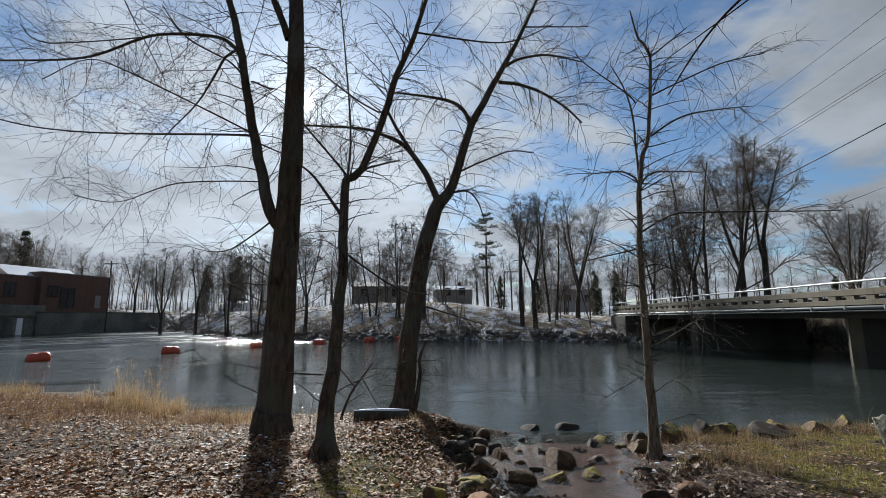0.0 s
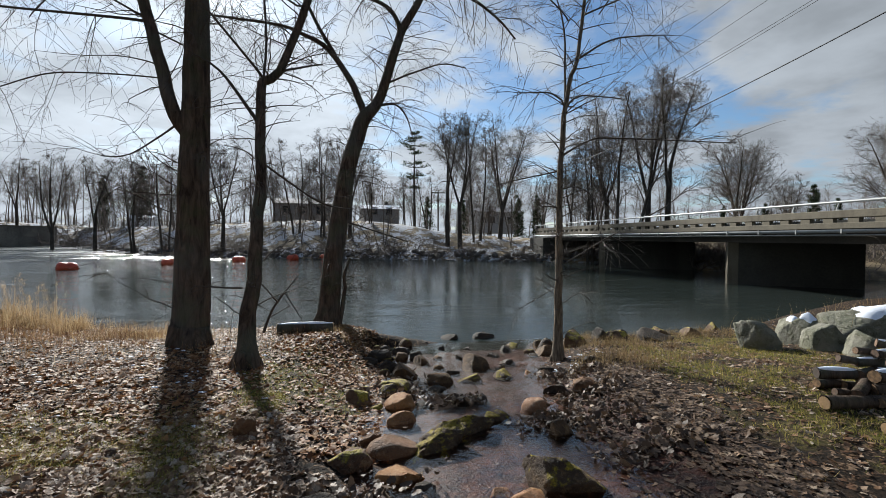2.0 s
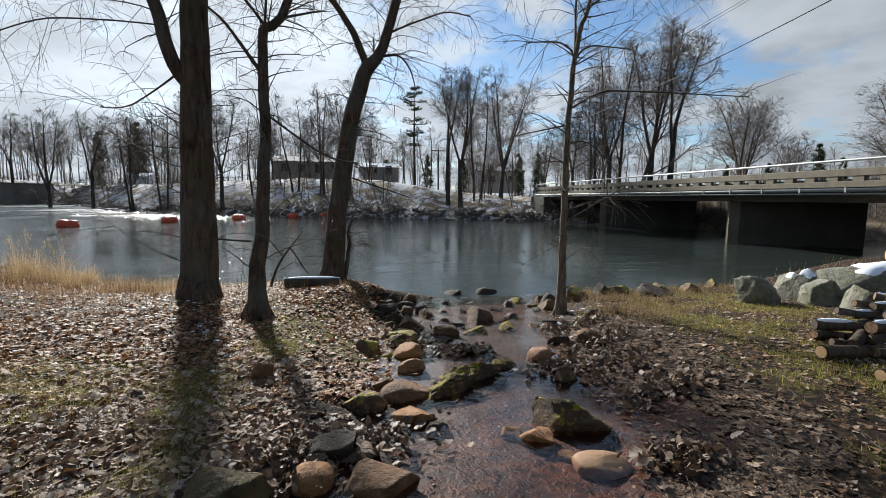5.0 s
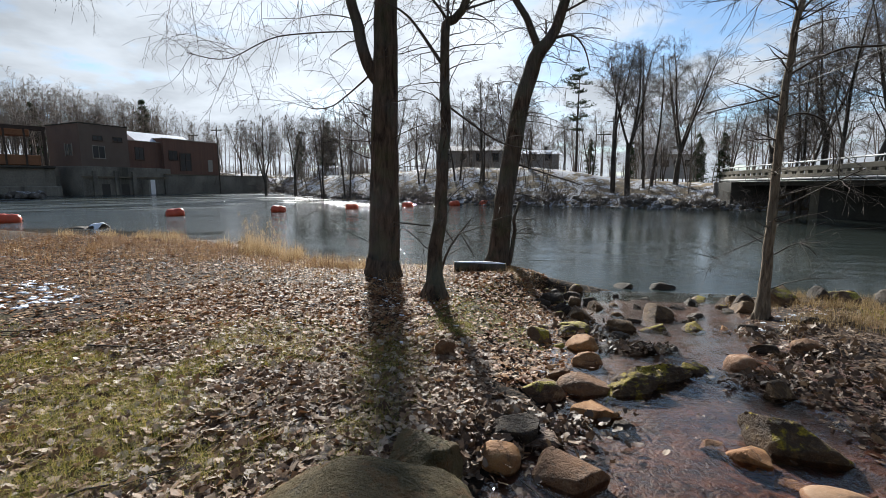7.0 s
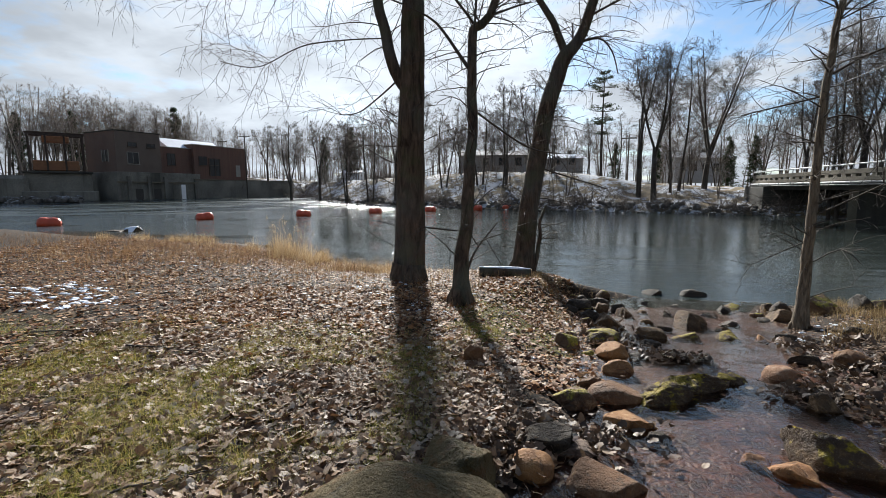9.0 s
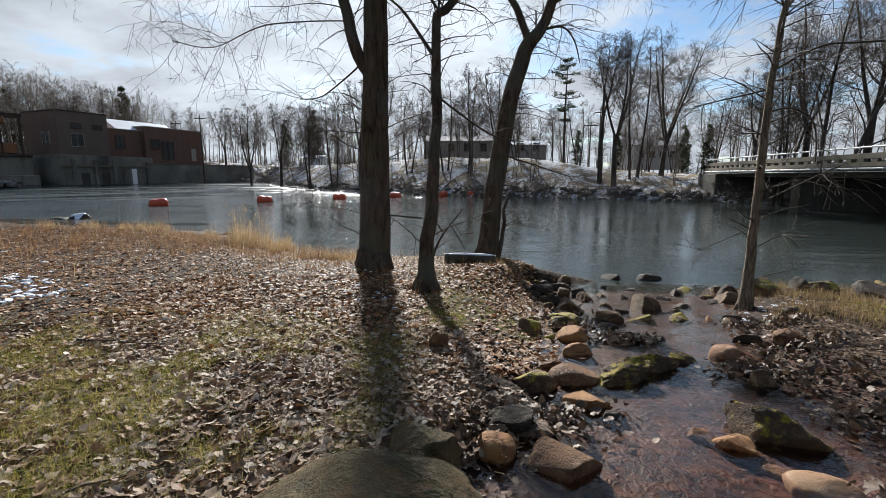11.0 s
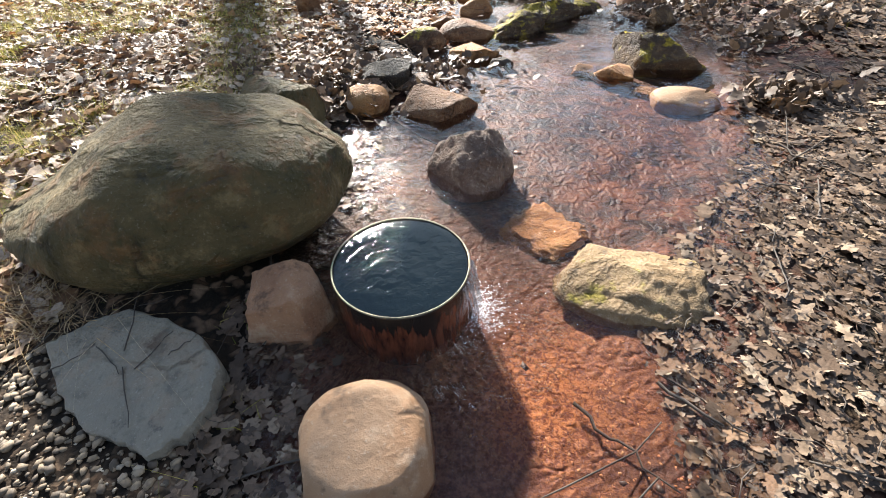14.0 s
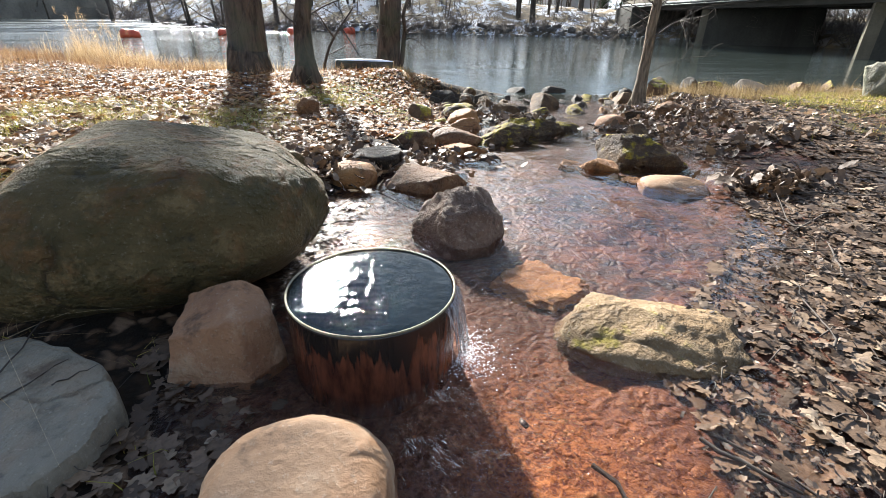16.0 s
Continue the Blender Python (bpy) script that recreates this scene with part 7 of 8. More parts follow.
def leaf_shape(rnd, fine):
    """A curled dead leaf: a lobed outline on both sides of a folded midrib. Gives points and faces."""
    fold, curl, twist = rnd.uniform(-0.18, 0.25), rnd.uniform(-0.35, 0.5), rnd.uniform(-0.4, 0.4)
    if fine == "near":
        along = [0.08, 0.16, 0.24, 0.32, 0.41, 0.50, 0.59, 0.68, 0.78, 0.88, 0.95]
        w, lobes, shift = rnd.uniform(0.26, 0.42), rnd.choice((2.5, 3.0, 3.5)), rnd.uniform(-0.6, 0.6)
        width = [w * math.sin(math.pi * x ** 1.15) ** 0.75 * (0.72 + 0.28 * math.cos(6.283 * lobes * x + shift)) for x in along]
        if rnd.random() < 0.35:
            width = [k * rnd.uniform(0.35, 1.1) for k in width]
    elif fine:
        # oak leaves: deep, uneven lobes; some are torn short
        along = [0.14, 0.26, 0.38, 0.54, 0.66, 0.84]
        w = rnd.uniform(0.7, 1.35)
        width = [k * w * rnd.uniform(0.65, 1.25) for k in (0.15, 0.26, 0.19, 0.36, 0.24, 0.27)]
        if rnd.random() < 0.3:
            width = [k * rnd.uniform(0.3, 1.6) for k in width]
    else:
        along = [0.22, 0.46, 0.76]
        w = rnd.uniform(0.8, 1.2)
        width = [0.24 * w, 0.17 * w, 0.28 * w]
    crumple = 0.012 if fine == "near" else 0.03 if fine else 0.02

    def at(x, y):
        return (x - 0.5, y, abs(y) * fold + curl * (x - 0.5) ** 2 - 0.15 * curl + twist * (x - 0.5) * y + rnd.gauss(0, crumple))

    k = len(along)
    pts = [at(0, 0)] + [at(x, 0) for x in along] + [at(1, 0)]
    pts += [at(x + 0.05 * (i % 2), wd * rnd.uniform(0.8, 1.2)) for i, (x, wd) in enumerate(zip(along, width))]
    pts += [at(x + 0.05 * (i % 2), -wd * rnd.uniform(0.8, 1.2)) for i, (x, wd) in enumerate(zip(along, width))]
    faces = []
    for side in (0, 1):
        o = k + 2 + side * k
        rim = [0] + [o + i for i in range(k)] + [k + 1]
        mid = list(range(k + 2))
        for i in range(k + 1):
            quad = []
            for v in (mid[i], mid[i + 1], rim[i + 1], rim[i]):
                if v not in quad:
                    quad.append(v)
            faces.append(tuple(quad if side else quad[::-1]))
    return np.array(pts), faces


def scatter_leaves(name, mat, count, spot, size, label, seed, lift=0.008, flat=0.17, fine=False):
    rnd = random.Random(seed)
    shapes = [leaf_shape(rnd, fine) for _ in range(48)]
    xs, ys = spot(np.random.RandomState(seed), count)
    zs = ground_height(xs, ys)
    level = np.where((xs > creek_left(ys)) & (xs < creek_right(ys)), creek_level(ys) - 0.01, -9)
    zs = np.maximum(zs, level)
    p = Pieces()
    for x, y, z in zip(xs, ys, zs):
        s = size[0] + (size[1] - size[0]) * rnd.random() ** 1.15
        e = Euler((rnd.gauss(0, flat), rnd.gauss(0, flat), rnd.uniform(0, 6.28))).to_matrix()
        v, leaf_faces = rnd.choice(shapes)
        v = (v * s) @ np.array(e).T
        v[:, 2] += max(0.0, -v[:, 2].min()) * 0.7 + z + lift * rnd.random()
        v[:, 0] += x
        v[:, 1] += y
        p.add(v, leaf_faces)
    return p.build(name, mat, label, "leaves", bool(fine))


def keep_off(xs, ys, water=0.25):
    """True where leaves may lie: seldom on the creek, never in the river, the well or the great boulder."""
    inside = np.minimum(xs - creek_left(ys), creek_right(ys) - xs)
    dry = inside < -0.02 + 0.14 * np.abs(np.sin(xs * 977.1 + ys * 613.7)) ** 3
    shore = near_shore(xs) - ys > 0.35
    boulder = ((xs + 0.83) / 0.62) ** 2 + ((ys - 0.45) / 0.40) ** 2 > 1
    well = np.hypot(xs, ys) > 0.30
    slab = ((xs + 0.85) / 0.29) ** 2 + ((ys + 0.22) / 0.23) ** 2 > 1
    pebbled = (xs > -1.75) & (xs < -0.62) & (ys < 0.08 - 0.25 * (xs + 1.75)) & (np.abs(np.sin(xs * 511.3 + ys * 877.9)) > 0.12)
    return dry & shore & boulder & well & slab & ~pebbled


def spot_in(x0, x1, y0, y1, rule=None, clump=0.0, leaves=True):
    def spot(rs, count):
        xs, ys = rs.uniform(x0, x1, count * 3), rs.uniform(y0, y1, count * 3)
        ok = keep_off(xs, ys)
        if rule is not None:
            ok &= rule(xs, ys, rs)
        if leaves:
            ok &= rs.uniform(0, 1, count * 3) > 0.64 * lawn_patch(xs, ys)
        if clump:
            ok &= rs.uniform(0, 1, count * 3) < 1 - clump + clump * smooth01(ripple(xs * 0.9 + 4, ys * 0.9) * 1.6 + 0.6)
        return xs[ok][:count], ys[ok][:count]
    return spot


scatter_leaves("leaf_litter", LEAF, 10500, spot_in(-2.6, 0.1, -1.3, 2.6, lambda x, y, r: (x < creek_left(y) - 0.3) & ((y > 0.2) | (x < -1.2)), clump=0.3), (0.025, 0.115), "brown curled dead leaves on the lawn", 41, flat=0.26, fine=True)
scatter_leaves("leaf_litter", LEAF, 21000, spot_in(-5.5, -0.2, -1.4, 3.8, lambda x, y, r: ((x < -2.2) | (y > 2.2)) & (x < creek_left(y) - 0.35), clump=0.35), (0.035, 0.105), "brown and pale dead leaves strewn over the lawn", 47, flat=0.26, fine=True)
scatter_leaves("leaf_litter", LEAF_TAN, 7000, spot_in(-11, -5.3, -1.4, 3.2, clump=0.6), (0.05, 0.11), "brown dead leaves on the wide lawn", 46)
scatter_leaves("leaf_litter", LEAF_TAN, 29000, spot_in(-15, 1.2, 2.8, 13.5, lambda x, y, r: (x < -5) | (y > 6), clump=0.2), (0.05, 0.12), "dense carpet of brown dead leaves under the trees", 42)
scatter_leaves("leaf_litter", LEAF_TAN, 14000, spot_in(-5, 1.2, 2.8, 6.2, clump=0.3), (0.03, 0.10), "carpet of rusty dead leaves beside the creek", 61, flat=0.24, fine=True)
scatter_leaves("leaf_litter", LEAF_TAN, 2600, spot_in(-0.8, 1.15, 6.3, 10.4, leaves=False), (0.04, 0.11), "brown leaves on the bank above the creek's mouth", 69, flat=0.3, fine=True)
scatter_leaves("leaf_litter", LEAF, 9500, spot_in(1.0, 14, -1.0, 9, lambda x, y, r: (x > creek_right(y) + 2.0) | (y > 4), clump=0.7), (0.03, 0.085), "scattered dead leaves on the lawn beside the creek", 43)
scatter_leaves("wet_leaf_litter", LEAF_WET, 3600, spot_in(0.45, 3.0, -1.4, 1.3, lambda x, y, r: (x > creek_right(y) - 0.02) & (x < creek_right(y) + 2.0), clump=0.1), (0.035, 0.115), "matted brown oak leaves beside the well", 67, flat=0.13, fine="near")
scatter_leaves("wet_leaf_litter", LEAF_BITS, 7000, spot_in(0.45, 3.0, -1.4, 1.3, lambda x, y, r: x > creek_right(y) - 0.05, clump=0.1), (0.008, 0.032), "crumbled bits of dead leaves beside the well", 68, lift=0.03, flat=0.4)
scatter_leaves("wet_leaf_litter", LEAF_WET, 7500, spot_in(0.3, 4.6, 0.9, 5.6, lambda x, y, r: (x < creek_right(y) + 1.5) & ((x > creek_right(y) + 0.7) | (y < 0.3) | (r.uniform(0, 1, len(x)) < 0.16)), clump=0.15), (0.03, 0.11), "dark wet matted leaves beside the creek", 44, flat=0.11, fine=True)
scatter_leaves("wet_leaf_litter", LEAF_WET, 1500, spot_in(-0.62, 0.3, -1.3, 1.2, clump=0.1), (0.03, 0.09), "dark wet leaves round the boulder and flagstone", 45, fine="near")


scatter_leaves("leaf_litter", LEAF, 2600, spot_in(1.0, 7.5, 0.6, 7.0, lambda x, y, r: x > creek_right(y) + 0.9, clump=0.5), (0.025, 0.085), "pale dead leaves among wet ones beside the creek", 49, flat=0.24, fine=True)


def in_creek(rs, count):
    ys = rs.uniform(-0.6, 8.6, count)
    xs = creek_left(ys) + (creek_right(ys) - creek_left(ys)) * rs.beta(0.25, 0.25, count)
    ok = (np.hypot(xs, ys) > 0.5) & ~((ys < 0.3) & (xs < 0.72))
    return xs[ok], ys[ok]


def heaps(rs, count):
    rows = [(2.95, 3.1, 0.30, 0.22), (3.35, 4.0, 0.28, 0.2), (3.05, 2.3, 0.32, 0.12), (2.30, 1.28, 0.16, 0.09), (3.75, 5.1, 0.3, 0.25), (1.0, 5.3, 0.25, 0.4), (0.2, 2.1, 0.3, 0.2), (1.6, 4.4, 0.16, 0.08), (2.5, 3.35, 0.18, 0.1), (-0.35, 1.65, 0.16, 0.14)]
    pick = rs.randint(0, len(rows), count)
    at = np.array(rows)[pick]
    return at[:, 0] + rs.normal(0, 1, count) * at[:, 2], at[:, 1] + rs.normal(0, 1, count) * at[:, 3]


scatter_leaves("wet_leaf_litter", LEAF_WET, 2600, heaps, (0.03, 0.11), "heaps of dark sodden leaves at the creek's edge", 65, lift=0.07, flat=0.55, fine=True)
scatter_leaves("wet_leaf_litter", LEAF_WET, 260, in_creek, (0.03, 0.07), "dark sodden leaves caught in the creek", 48, flat=0.12)


def scatter_blades(name, mat, count, spot, height, width, lean, label, seed, category="grass", steps=3):
    rnd = random.Random(seed)
    xs, ys = spot(np.random.RandomState(seed), count)
    zs = ground_height(xs, ys)
    p = Pieces()
    for x, y, z in zip(xs, ys, zs):
        h, w, a = rnd.uniform(*height), rnd.uniform(*width), rnd.uniform(0, 6.28)
        la = rnd.uniform(0, 6.28)
        bend = abs(rnd.gauss(0, lean))
        ux, uy = math.cos(a) * w, math.sin(a) * w
        v = []
        for i in range(steps + 1):
            f = i / steps
            ww = 1 - f * 0.9
            ox, oy = math.cos(la) * bend * h * f * f, math.sin(la) * bend * h * f * f
            zz = z - 0.01 + h * f * (1 - 0.35 * min(1, bend) * f)
            v.append((x + ox - ux * ww, y + oy - uy * ww, zz))
            v.append((x + ox + ux * ww, y + oy + uy * ww, zz))
        p.add(np.array(v), [(2 * i, 2 * i + 1, 2 * i + 3, 2 * i + 2) for i in range(steps)])
    return p.build(name, mat, label, category)


def lawn_rule(x, y, rs):
    return rs.uniform(0, 1, len(x)) < lawn_patch(x, y) ** 1.3 * 0.96 + 0.03


scatter_blades("lawn_grass", GRASS, 68000, spot_in(-5.0, -0.4, -1.3, 4.4, lawn_rule, leaves=False), (0.025, 0.095), (0.0014, 0.003), 1.3, "thin patchy green lawn grass", 51, steps=2)
scatter_blades("lawn_grass", GRASS, 14000, spot_in(-11.0, -5.0, -1.3, 3.9, lawn_rule, leaves=False), (0.03, 0.08), (0.002, 0.004), 0.9, "patchy green grass on the wide lawn", 59, steps=1)
scatter_blades("lawn_grass", GRASS, 8000, spot_in(-1.4, 1.0, 3.2, 7.5, lawn_rule, leaves=False), (0.015, 0.05), (0.002, 0.004), 0.9, "thin patchy lawn grass by the trees", 52)
scatter_blades("lawn_grass", GRASS, 36000, spot_in(2.6, 13, 0.2, 8.0, lambda x, y, r: (x > creek_right(y) + 0.9) & lawn_rule(x, y, r), leaves=False), (0.03, 0.09), (0.002, 0.0045), 0.9, "short yellow-green lawn grass beside the creek", 53, steps=1)


def clumps(places, spread):
    def spot(rs, count):
        xs, ys = [], []
        for x, y, s, share in places:
            k = int(count * share)
            xs.append(rs.normal(x, s * spread, k)), ys.append(rs.normal(y, s * spread * 0.6, k))
        xs, ys = np.concatenate(xs), np.concatenate(ys)
        ok = near_shore(xs) - ys > -0.1
        return xs[ok], ys[ok]
    return spot


def tufts(name, mat, places, blades, height, width, label, seed, plumes=0):
    """Tussocks: blades that fan out of one root, arch over and fray; some bear feathery heads."""
    rnd = random.Random(seed)
    p = Pieces()

    def blade(x, y, z, h, w, a, bend, steps):
        ux, uy = -math.sin(a) * w, math.cos(a) * w
        kink = rnd.gauss(0, 0.12)
        v = []
        for i in range(steps + 1):
            f = i / steps
            o = bend * h * f ** 1.7
            ox, oy = math.cos(a + kink * f) * o, math.sin(a + kink * f) * o
            zz = z - 0.02 + h * f * (1 - 0.45 * min(1.2, bend) * f)
            ww = 1 - f * 0.85
            v.append((x + ox - ux * ww, y + oy - uy * ww, zz))
            v.append((x + ox + ux * ww, y + oy + uy * ww, zz))
        p.add(np.array(v), [(2 * i, 2 * i + 1, 2 * i + 3, 2 * i + 2) for i in range(steps)])
        return v[-1]

    for x, y, tall in places:
        for _ in range(int(blades * rnd.uniform(0.6, 1.2))):
            bx, by = x + rnd.gauss(0, 0.10), y + rnd.gauss(0, 0.10)
            blade(bx, by, ground_z(bx, by), tall * rnd.uniform(*height), rnd.uniform(*width), rnd.uniform(0, 6.28), abs(rnd.gauss(0.25, 0.45)), 4)
        for _ in range(plumes if tall > 0.75 else 0):
            bx, by, a = x + rnd.gauss(0, 0.08), y + rnd.gauss(0, 0.08), rnd.uniform(0, 6.28)
            tip = blade(bx, by, ground_z(bx, by), tall * rnd.uniform(0.9, 1.25), 0.003, a, rnd.uniform(0.05, 0.3), 4)
            for _ in range(16):
                blade(tip[0] + rnd.gauss(0, 0.012), tip[1] + rnd.gauss(0, 0.012), tip[2] - rnd.uniform(0.0, 0.16), rnd.uniform(0.04, 0.10), 0.0035, a + rnd.gauss(0, 0.9), 0.8, 2)
    return p.build(name, mat, label, "grass")


def tuft_places(rows, seed):
    rnd = random.Random(seed)
    out = []
    for x, y, sx, sy, n, tall in rows:
        for _ in range(n):
            px, py = rnd.gauss(x, sx), rnd.gauss(y, sy)
            if near_shore(px) - py > -0.05:
                out.append((px, py, tall * rnd.uniform(0.6, 1.1)))
    return out


tufts("dry_grass", STRAW, tuft_places([(-6.9, 11.3, 0.35, 0.25, 11, 0.95), (-6.0, 10.9, 0.45, 0.3, 15, 0.72), (-5.6, 10.5, 0.5, 0.3, 7, 0.45), (-11.7, 13.4, 0.6, 0.5, 14, 0.5), (-9.0, 12.0, 0.6, 0.4, 4, 0.35), (-15.0, 14.2, 1.6, 0.6, 9, 0.4), (-4.0, 9.4, 0.6, 0.4, 9, 0.42), (-3.0, 8.6, 0.6, 0.5, 8, 0.36)], 91), 85, (0.3, 1.0), (0.002, 0.0045), "tussocks of tall dry straw-coloured grass on the bank", 54, plumes=4)
tufts("dry_grass", DULL_GRASS, tuft_places([(5.4, 7.5, 0.5, 0.4, 14, 0.26), (6.8, 7.6, 0.6, 0.4, 16, 0.27), (8.6, 7.6, 0.7, 0.45, 16, 0.27), (4.7, 5.4, 0.25, 0.35, 7, 0.34), (4.35, 5.0, 0.3, 0.3, 10, 0.3), (5.2, 5.4, 0.5, 0.4, 12, 0.3), (5.6, 6.5, 0.5, 0.4, 12, 0.3), (6.6, 6.4, 0.6, 0.5, 12, 0.3), (0.45, 8.3, 0.25, 0.8, 20, 0.24), (10.6, 7.4, 1.2, 0.5, 9, 0.4), (-1.75, 1.55, 0.2, 0.1, 2, 0.12)], 92), 60, (0.35, 1.0), (0.0016, 0.004), "drooping tussocks of dry tan grass over the bank stones", 64)
scatter_blades("dry_grass", STRAW, 700, clumps([(-4.3, 9.6, 0.9, 0.3), (-3.0, 8.6, 0.8, 0.2), (-9.0, 10.0, 2.5, 0.3), (-13.0, 11.5, 2.5, 0.2)], 1.0), (0.08, 0.34), (0.003, 0.006), 0.7, "short dry tan grass near the bank's edge", 55)
scatter_blades("dry_grass", DULL_GRASS, 3000, clumps([(6.2, 8.1, 0.7, 0.2), (7.6, 8.2, 0.9, 0.25), (9.0, 8.2, 0.9, 0.2), (4.3, 5.4, 0.35, 0.05), (1.0, 9.2, 0.4, 0.1), (11.0, 7.4, 1.4, 0.13)], 1.0), (0.06, 0.2), (0.002, 0.004), 1.2, "dry tan grass tufts along the stones", 56)
scatter_blades("dry_grass", STRAW, 380, clumps([(-1.42, 0.12, 0.09, 0.5), (-1.22, 0.02, 0.10, 0.5)], 1.0), (0.06, 0.2), (0.0010, 0.0022), 2.6, "dry roots and grass under the boulder", 57, steps=5)
scatter_blades("dry_grass", STRAW, 1500, clumps([(14.5, 4.5, 1.8, 0.5), (17.5, 7.0, 2.5, 0.5)], 1.0), (0.2, 0.7), (0.003, 0.006), 0.8, "rank dry grass beyond the woodpile", 58)


scatter_blades("brown_weeds", WEED, 6000, clumps([(-6.5, 9.6, 1.6, 0.22), (-10.5, 10.8, 2.2, 0.4), (-15.0, 12.5, 2.6, 0.28), (-3.6, 9.0, 0.6, 0.1)], 1.0), (0.1, 0.38), (0.002, 0.005), 0.7, "low reddish-brown dead weeds near the bank", 60, "weeds", steps=3)


scatter_blades("brown_weeds", WEED, 4500, spot_in(-13, -0.5, 4.0, 12.5, leaves=False, clump=0.7), (0.05, 0.26), (0.002, 0.004), 1.0, "sparse brown weed stems among the leaves", 62, "weeds", steps=2)
scatter_blades("dry_grass", STRAW, 2200, spot_in(-13, -0.5, 5.0, 12.8, leaves=False, clump=0.85), (0.05, 0.24), (0.002, 0.004), 1.1, "sparse dry grass stems among the leaves", 63, steps=2)


# low rusty tussocks between the trees and the bank's edge, and matted straw in the lawn
tufts("dry_grass", RUSSET, tuft_places([(-2.6, 7.6, 0.7, 0.5, 26, 0.26), (-1.4, 6.6, 0.4, 0.4, 8, 0.2), (-4.4, 8.6, 0.9, 0.6, 30, 0.28), (-6.4, 9.4, 1.2, 0.8, 30, 0.3), (-8.5, 9.6, 1.2, 0.9, 30, 0.34), (-9.6, 8.2, 1.0, 0.7, 20, 0.34), (-11.5, 10.4, 1.4, 0.8, 30, 0.36), (-4.6, 6.4, 1.2, 0.7, 16, 0.2)], 93), 34, (0.3, 1.0), (0.0018, 0.004), "low rusty dry grass tussocks among the leaves", 71)
tufts("dry_grass", DULL_GRASS, tuft_places([(-2.2, 2.9, 0.5, 0.35, 12, 0.12), (-3.4, 3.0, 0.6, 0.35, 14, 0.13), (-1.3, 3.9, 0.5, 0.4, 12, 0.11), (-3.2, 1.7, 0.6, 0.4, 12, 0.13), (-4.6, 2.4, 0.6, 0.5, 12, 0.13), (0.3, 5.6, 0.3, 0.5, 14, 0.12), (-2.4, 1.0, 0.5, 0.4, 8, 0.12)], 94), 60, (0.4, 1.0), (0.0012, 0.0026), "matted yellowish grass tufts in the lawn", 72)


def build_sticks():
    rnd = random.Random(66)
    t = Tubes()
    for _ in range(150):
        x, y = rnd.uniform(-4, 4.5), rnd.uniform(-1.2, 7)
        if not keep_off(np.array([x]), np.array([y]))[0]:
            continue
        a, L = rnd.uniform(0, 6.28), rnd.uniform(0.1, 0.55)
        r = rnd.uniform(0.002, 0.006)
        pts = []
        for s in np.linspace(0, 1, 5):
            px, py = x + math.cos(a) * L * s + rnd.gauss(0, 0.008), y + math.sin(a) * L * s + rnd.gauss(0, 0.008)
            pts.append(Vector((px, py, ground_z(px, py) + 0.012 + r)))
        t.add(pts, [r, r, r * 0.9, r * 0.8, r * 0.5], 5)
    # longer dead sticks
    for (ax, ay), (bx, by), r in (((-4.4, 3.05), (-3.5, 3.0), 0.016), ((-5.9, 3.3), (-5.0, 3.5), 0.014), ((1.92, 0.80), (1.98, 0.48), 0.008), ((1.66, 0.5), (1.84, 0.38), 0.007), ((0.50, -0.45), (0.66, -0.72), 0.009), ((2.3, 1.1), (2.9, 0.7), 0.008), ((1.3, -0.2), (1.5, 0.2), 0.006), ((-2.5, 0.9), (-2.0, 1.25), 0.012), ((2.6, 2.4), (3.5, 2.2), 0.009), ((-0.72, -0.50), (-0.55, -0.30), 0.004)):
        pts = []
        for s in np.linspace(0, 1, 9):
            px, py = ax + (bx - ax) * s + rnd.gauss(0, 0.012), ay + (by - ay) * s + rnd.gauss(0, 0.012)
            pts.append(Vector((px, py, ground_z(px, py) + 0.02 + r)))
        t.add(pts, [r * 0.6 * (1.1 - 0.7 * s) for s in np.linspace(0, 1, 9)], 6)
        for k in range(3):
            i = rnd.randrange(2, 8)
            e = Vector((rnd.gauss(0, 0.09), rnd.gauss(0, 0.09), 0.02))
            t.add([pts[i], pts[i] + e, pts[i] + e * 1.7 + Vector((0.01, 0.01, -0.01))], [r * 0.3, r * 0.25, r * 0.15], 4)
    # thin twigs lying over the flagstone
    for _ in range(7):
        x, y, a, L = rnd.gauss(-1.0, 0.14), rnd.gauss(-0.2, 0.09), rnd.gauss(0.3, 0.9), rnd.uniform(0.08, 0.3)
        pts = [Vector((x + math.cos(a) * L * s + rnd.gauss(0, 0.003), y + math.sin(a) * L * s + rnd.gauss(0, 0.003), 0.090 + rnd.uniform(0, 0.006))) for s in np.linspace(0, 1, 6)]
        t.add(pts, [0.0022, 0.0022, 0.002, 0.0018, 0.0014, 0.001], 5)
    # short bits of twig among the wet leaves
    for _ in range(700):
        y = rnd.uniform(-1.2, 3.0)
        x = float(creek_right(y)) + rnd.uniform(0.0, 1.7) if rnd.random() < 0.75 else rnd.uniform(-1.6, -0.3)
        if not keep_off(np.array([x]), np.array([y]))[0]:
            continue
        a, L, r = rnd.uniform(0, 6.28), rnd.uniform(0.03, 0.16), rnd.uniform(0.001, 0.0028)
        z = ground_z(x, y) + 0.012
        t.add([Vector((x, y, z)), Vector((x + math.cos(a) * L * 0.5, y + math.sin(a) * L * 0.5, z + rnd.uniform(0.002, 0.02))), Vector((x + math.cos(a + 0.2) * L, y + math.sin(a + 0.2) * L, z + rnd.uniform(0, 0.012)))], [r, r * 0.9, r * 0.6], 4)
    ob = new("fallen_twigs", t.mesh("fallen_twigs", TWIG))
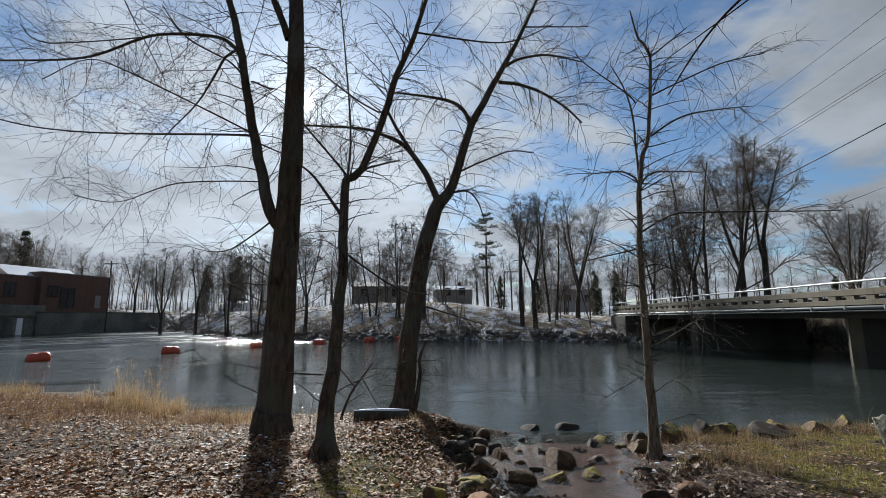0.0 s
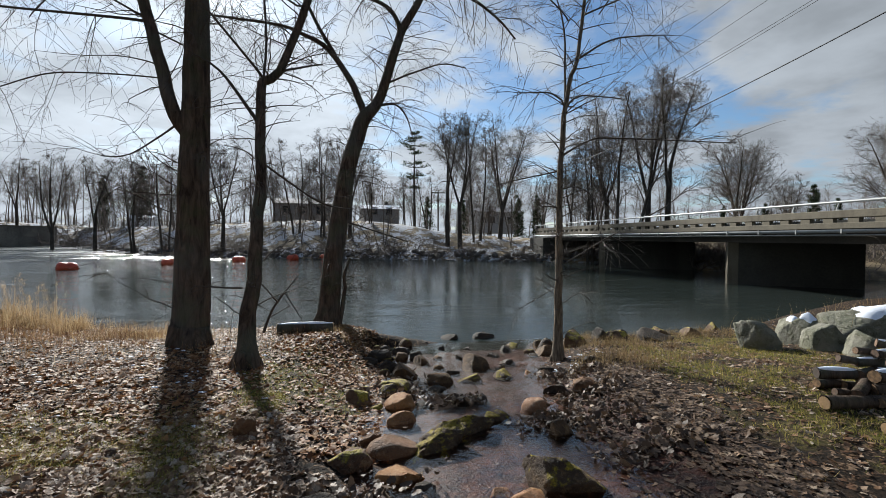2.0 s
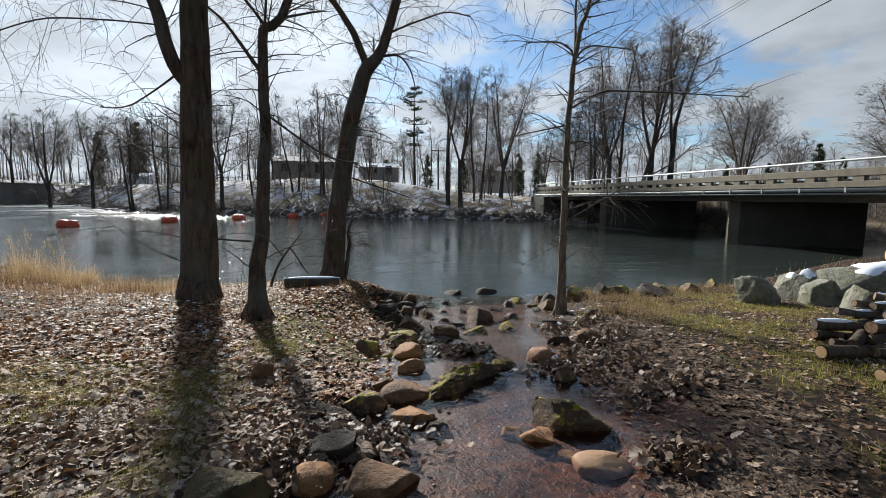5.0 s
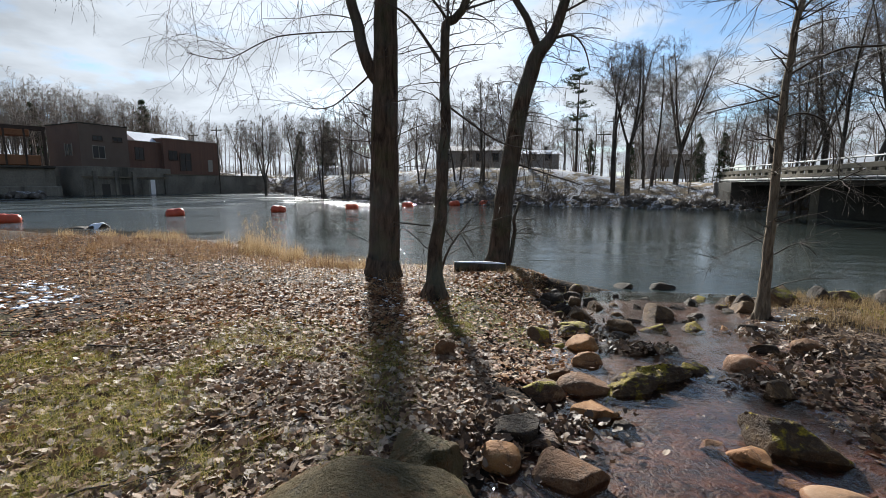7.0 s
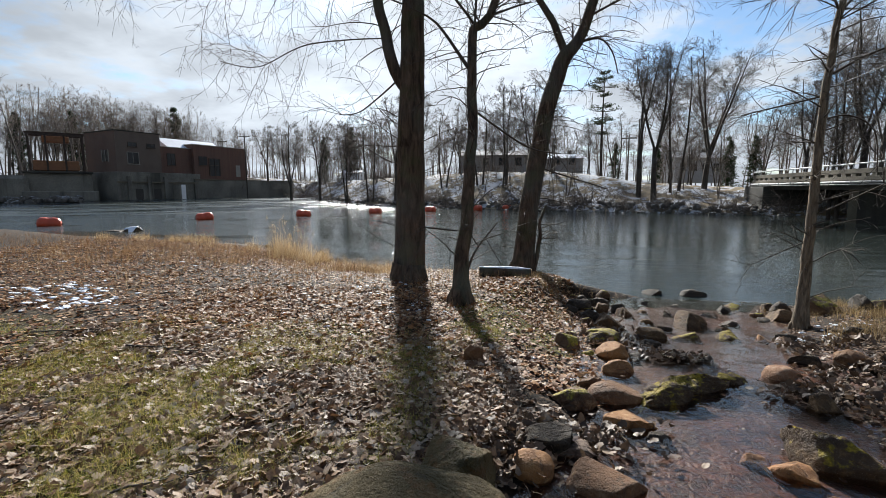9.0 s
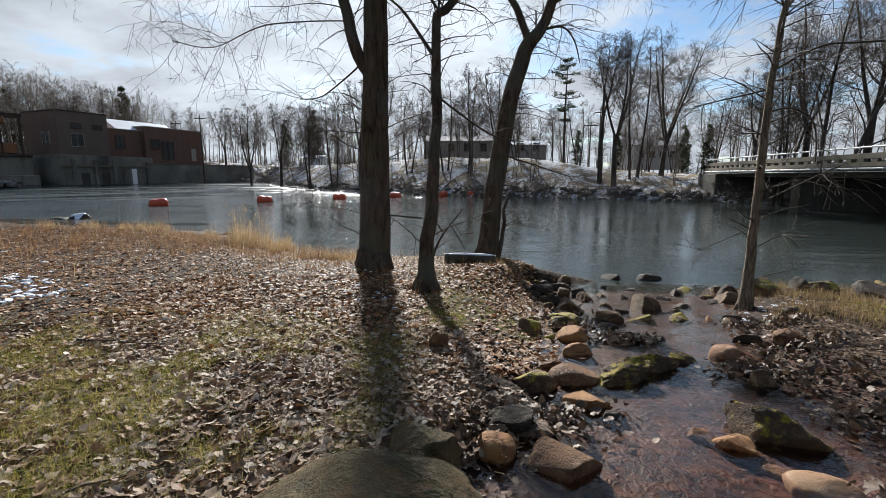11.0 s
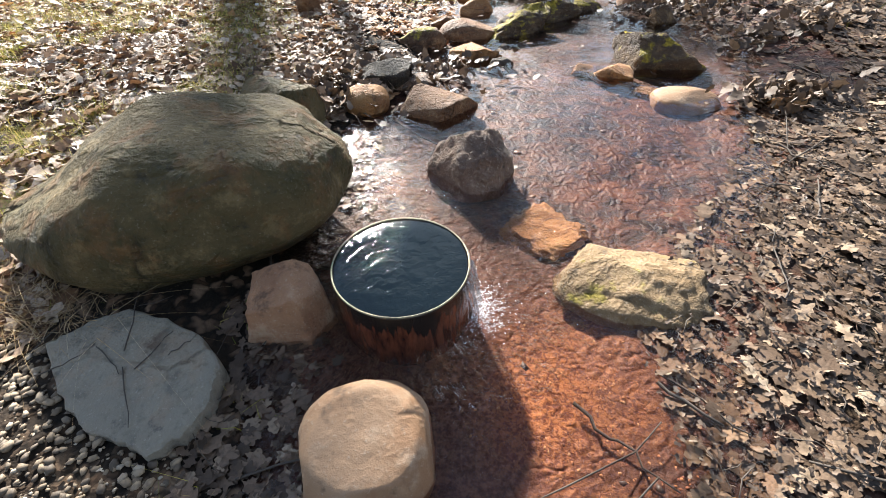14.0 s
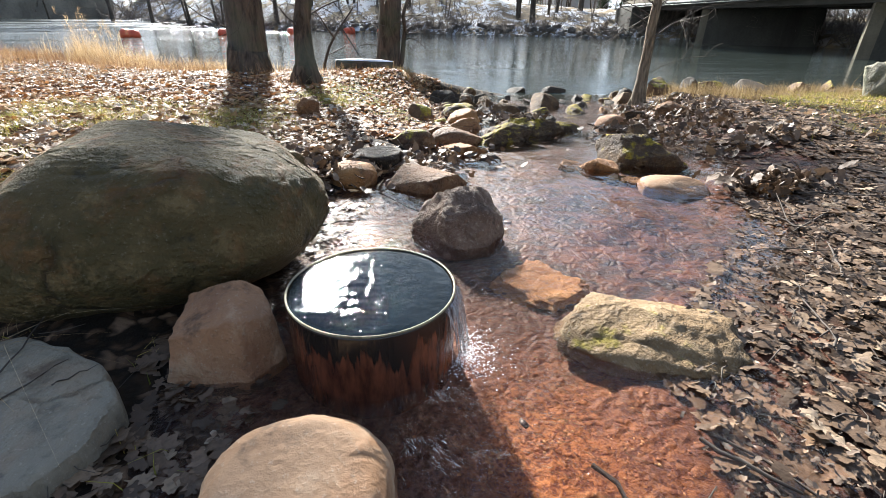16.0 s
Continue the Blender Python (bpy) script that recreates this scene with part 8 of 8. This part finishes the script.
    tagged(ob, "thin fallen twigs lying among the leaves", "twigs", kind="stuff")


build_sticks()


def build_stalks():
    """A thicket of thin dead stalks at the near end of the woodpile."""
    rnd = random.Random(83)
    t = Tubes()
    for _ in range(90):
        x, y = rnd.gauss(6.3, 0.35), rnd.gauss(1.1, 0.3)
        z, h = ground_z(x, y), rnd.uniform(0.3, 1.0)
        d = Vector((rnd.gauss(-0.25, 0.4), rnd.gauss(0.1, 0.35), 1.0)).normalized()
        p = [Vector((x, y, z - 0.02)) + d * h * s + Vector((rnd.gauss(0, 0.02), rnd.gauss(0, 0.02), -0.12 * h * s * s)) for s in (0, 0.3, 0.6, 0.85, 1.0)]
        t.add(p, [0.004, 0.0036, 0.003, 0.0025, 0.0015], 4)
        for k in range(3):
            i = rnd.randrange(1, 4)
            e = Vector((rnd.gauss(0, 0.12), rnd.gauss(0, 0.12), rnd.uniform(0.02, 0.14)))
            t.add([p[i], p[i] + e * 0.6, p[i] + e], [0.0024, 0.002, 0.0012], 3)
    tagged(new("dead_stalks", t.mesh("dead_stalks", WEED)), "thin brown dead stalks beside the woodpile", "weeds", kind="stuff")


build_stalks()


def build_snow():
    rnd = random.Random(71)
    p = Pieces()
    spots = []
    for x, y, s, n in ((-7.8, 5.4, 0.5, 60), (-6.7, 4.8, 0.4, 44), (4.0, 5.6, 0.22, 24), (-1.7, 5.1, 0.5, 26), (-2.5, 6.6, 0.9, 26), (-2.0, 4.0, 1.5, 30), (0.2, 10.2, 0.6, 25), (4.6, 6.3, 0.35, 16), (11.5, 8.2, 1.2, 26), (-11, 8, 3.0, 16)):
        for _ in range(n):
            spots.append((rnd.gauss(x, s), rnd.gauss(y, s * 0.6)))
    for x, y in spots:
        if not keep_off(np.array([x]), np.array([y]))[0]:
            continue
        r = rnd.uniform(0.02, 0.095) if x < -6 else rnd.uniform(0.012, 0.05)
        n = 9
        z = ground_z(x, y)
        ring = [(x + r * math.cos(k * 6.283 / n) * rnd.uniform(0.45, 1.6), y + r * math.sin(k * 6.283 / n) * rnd.uniform(0.3, 0.9), z + 0.005) for k in range(n)]
        top = [(x + (a - x) * 0.65, y + (b - y) * 0.65, z + 0.014 + r * 0.05) for a, b, _ in ring]
        p.add(np.array(ring + top), [(k, (k + 1) % n, n + (k + 1) % n, n + k) for k in range(n)] + [tuple(range(n, 2 * n))])
    p.build("snow_patches", SNOW, "small leftover patches of snow on the leaves", "snow")


build_snow()
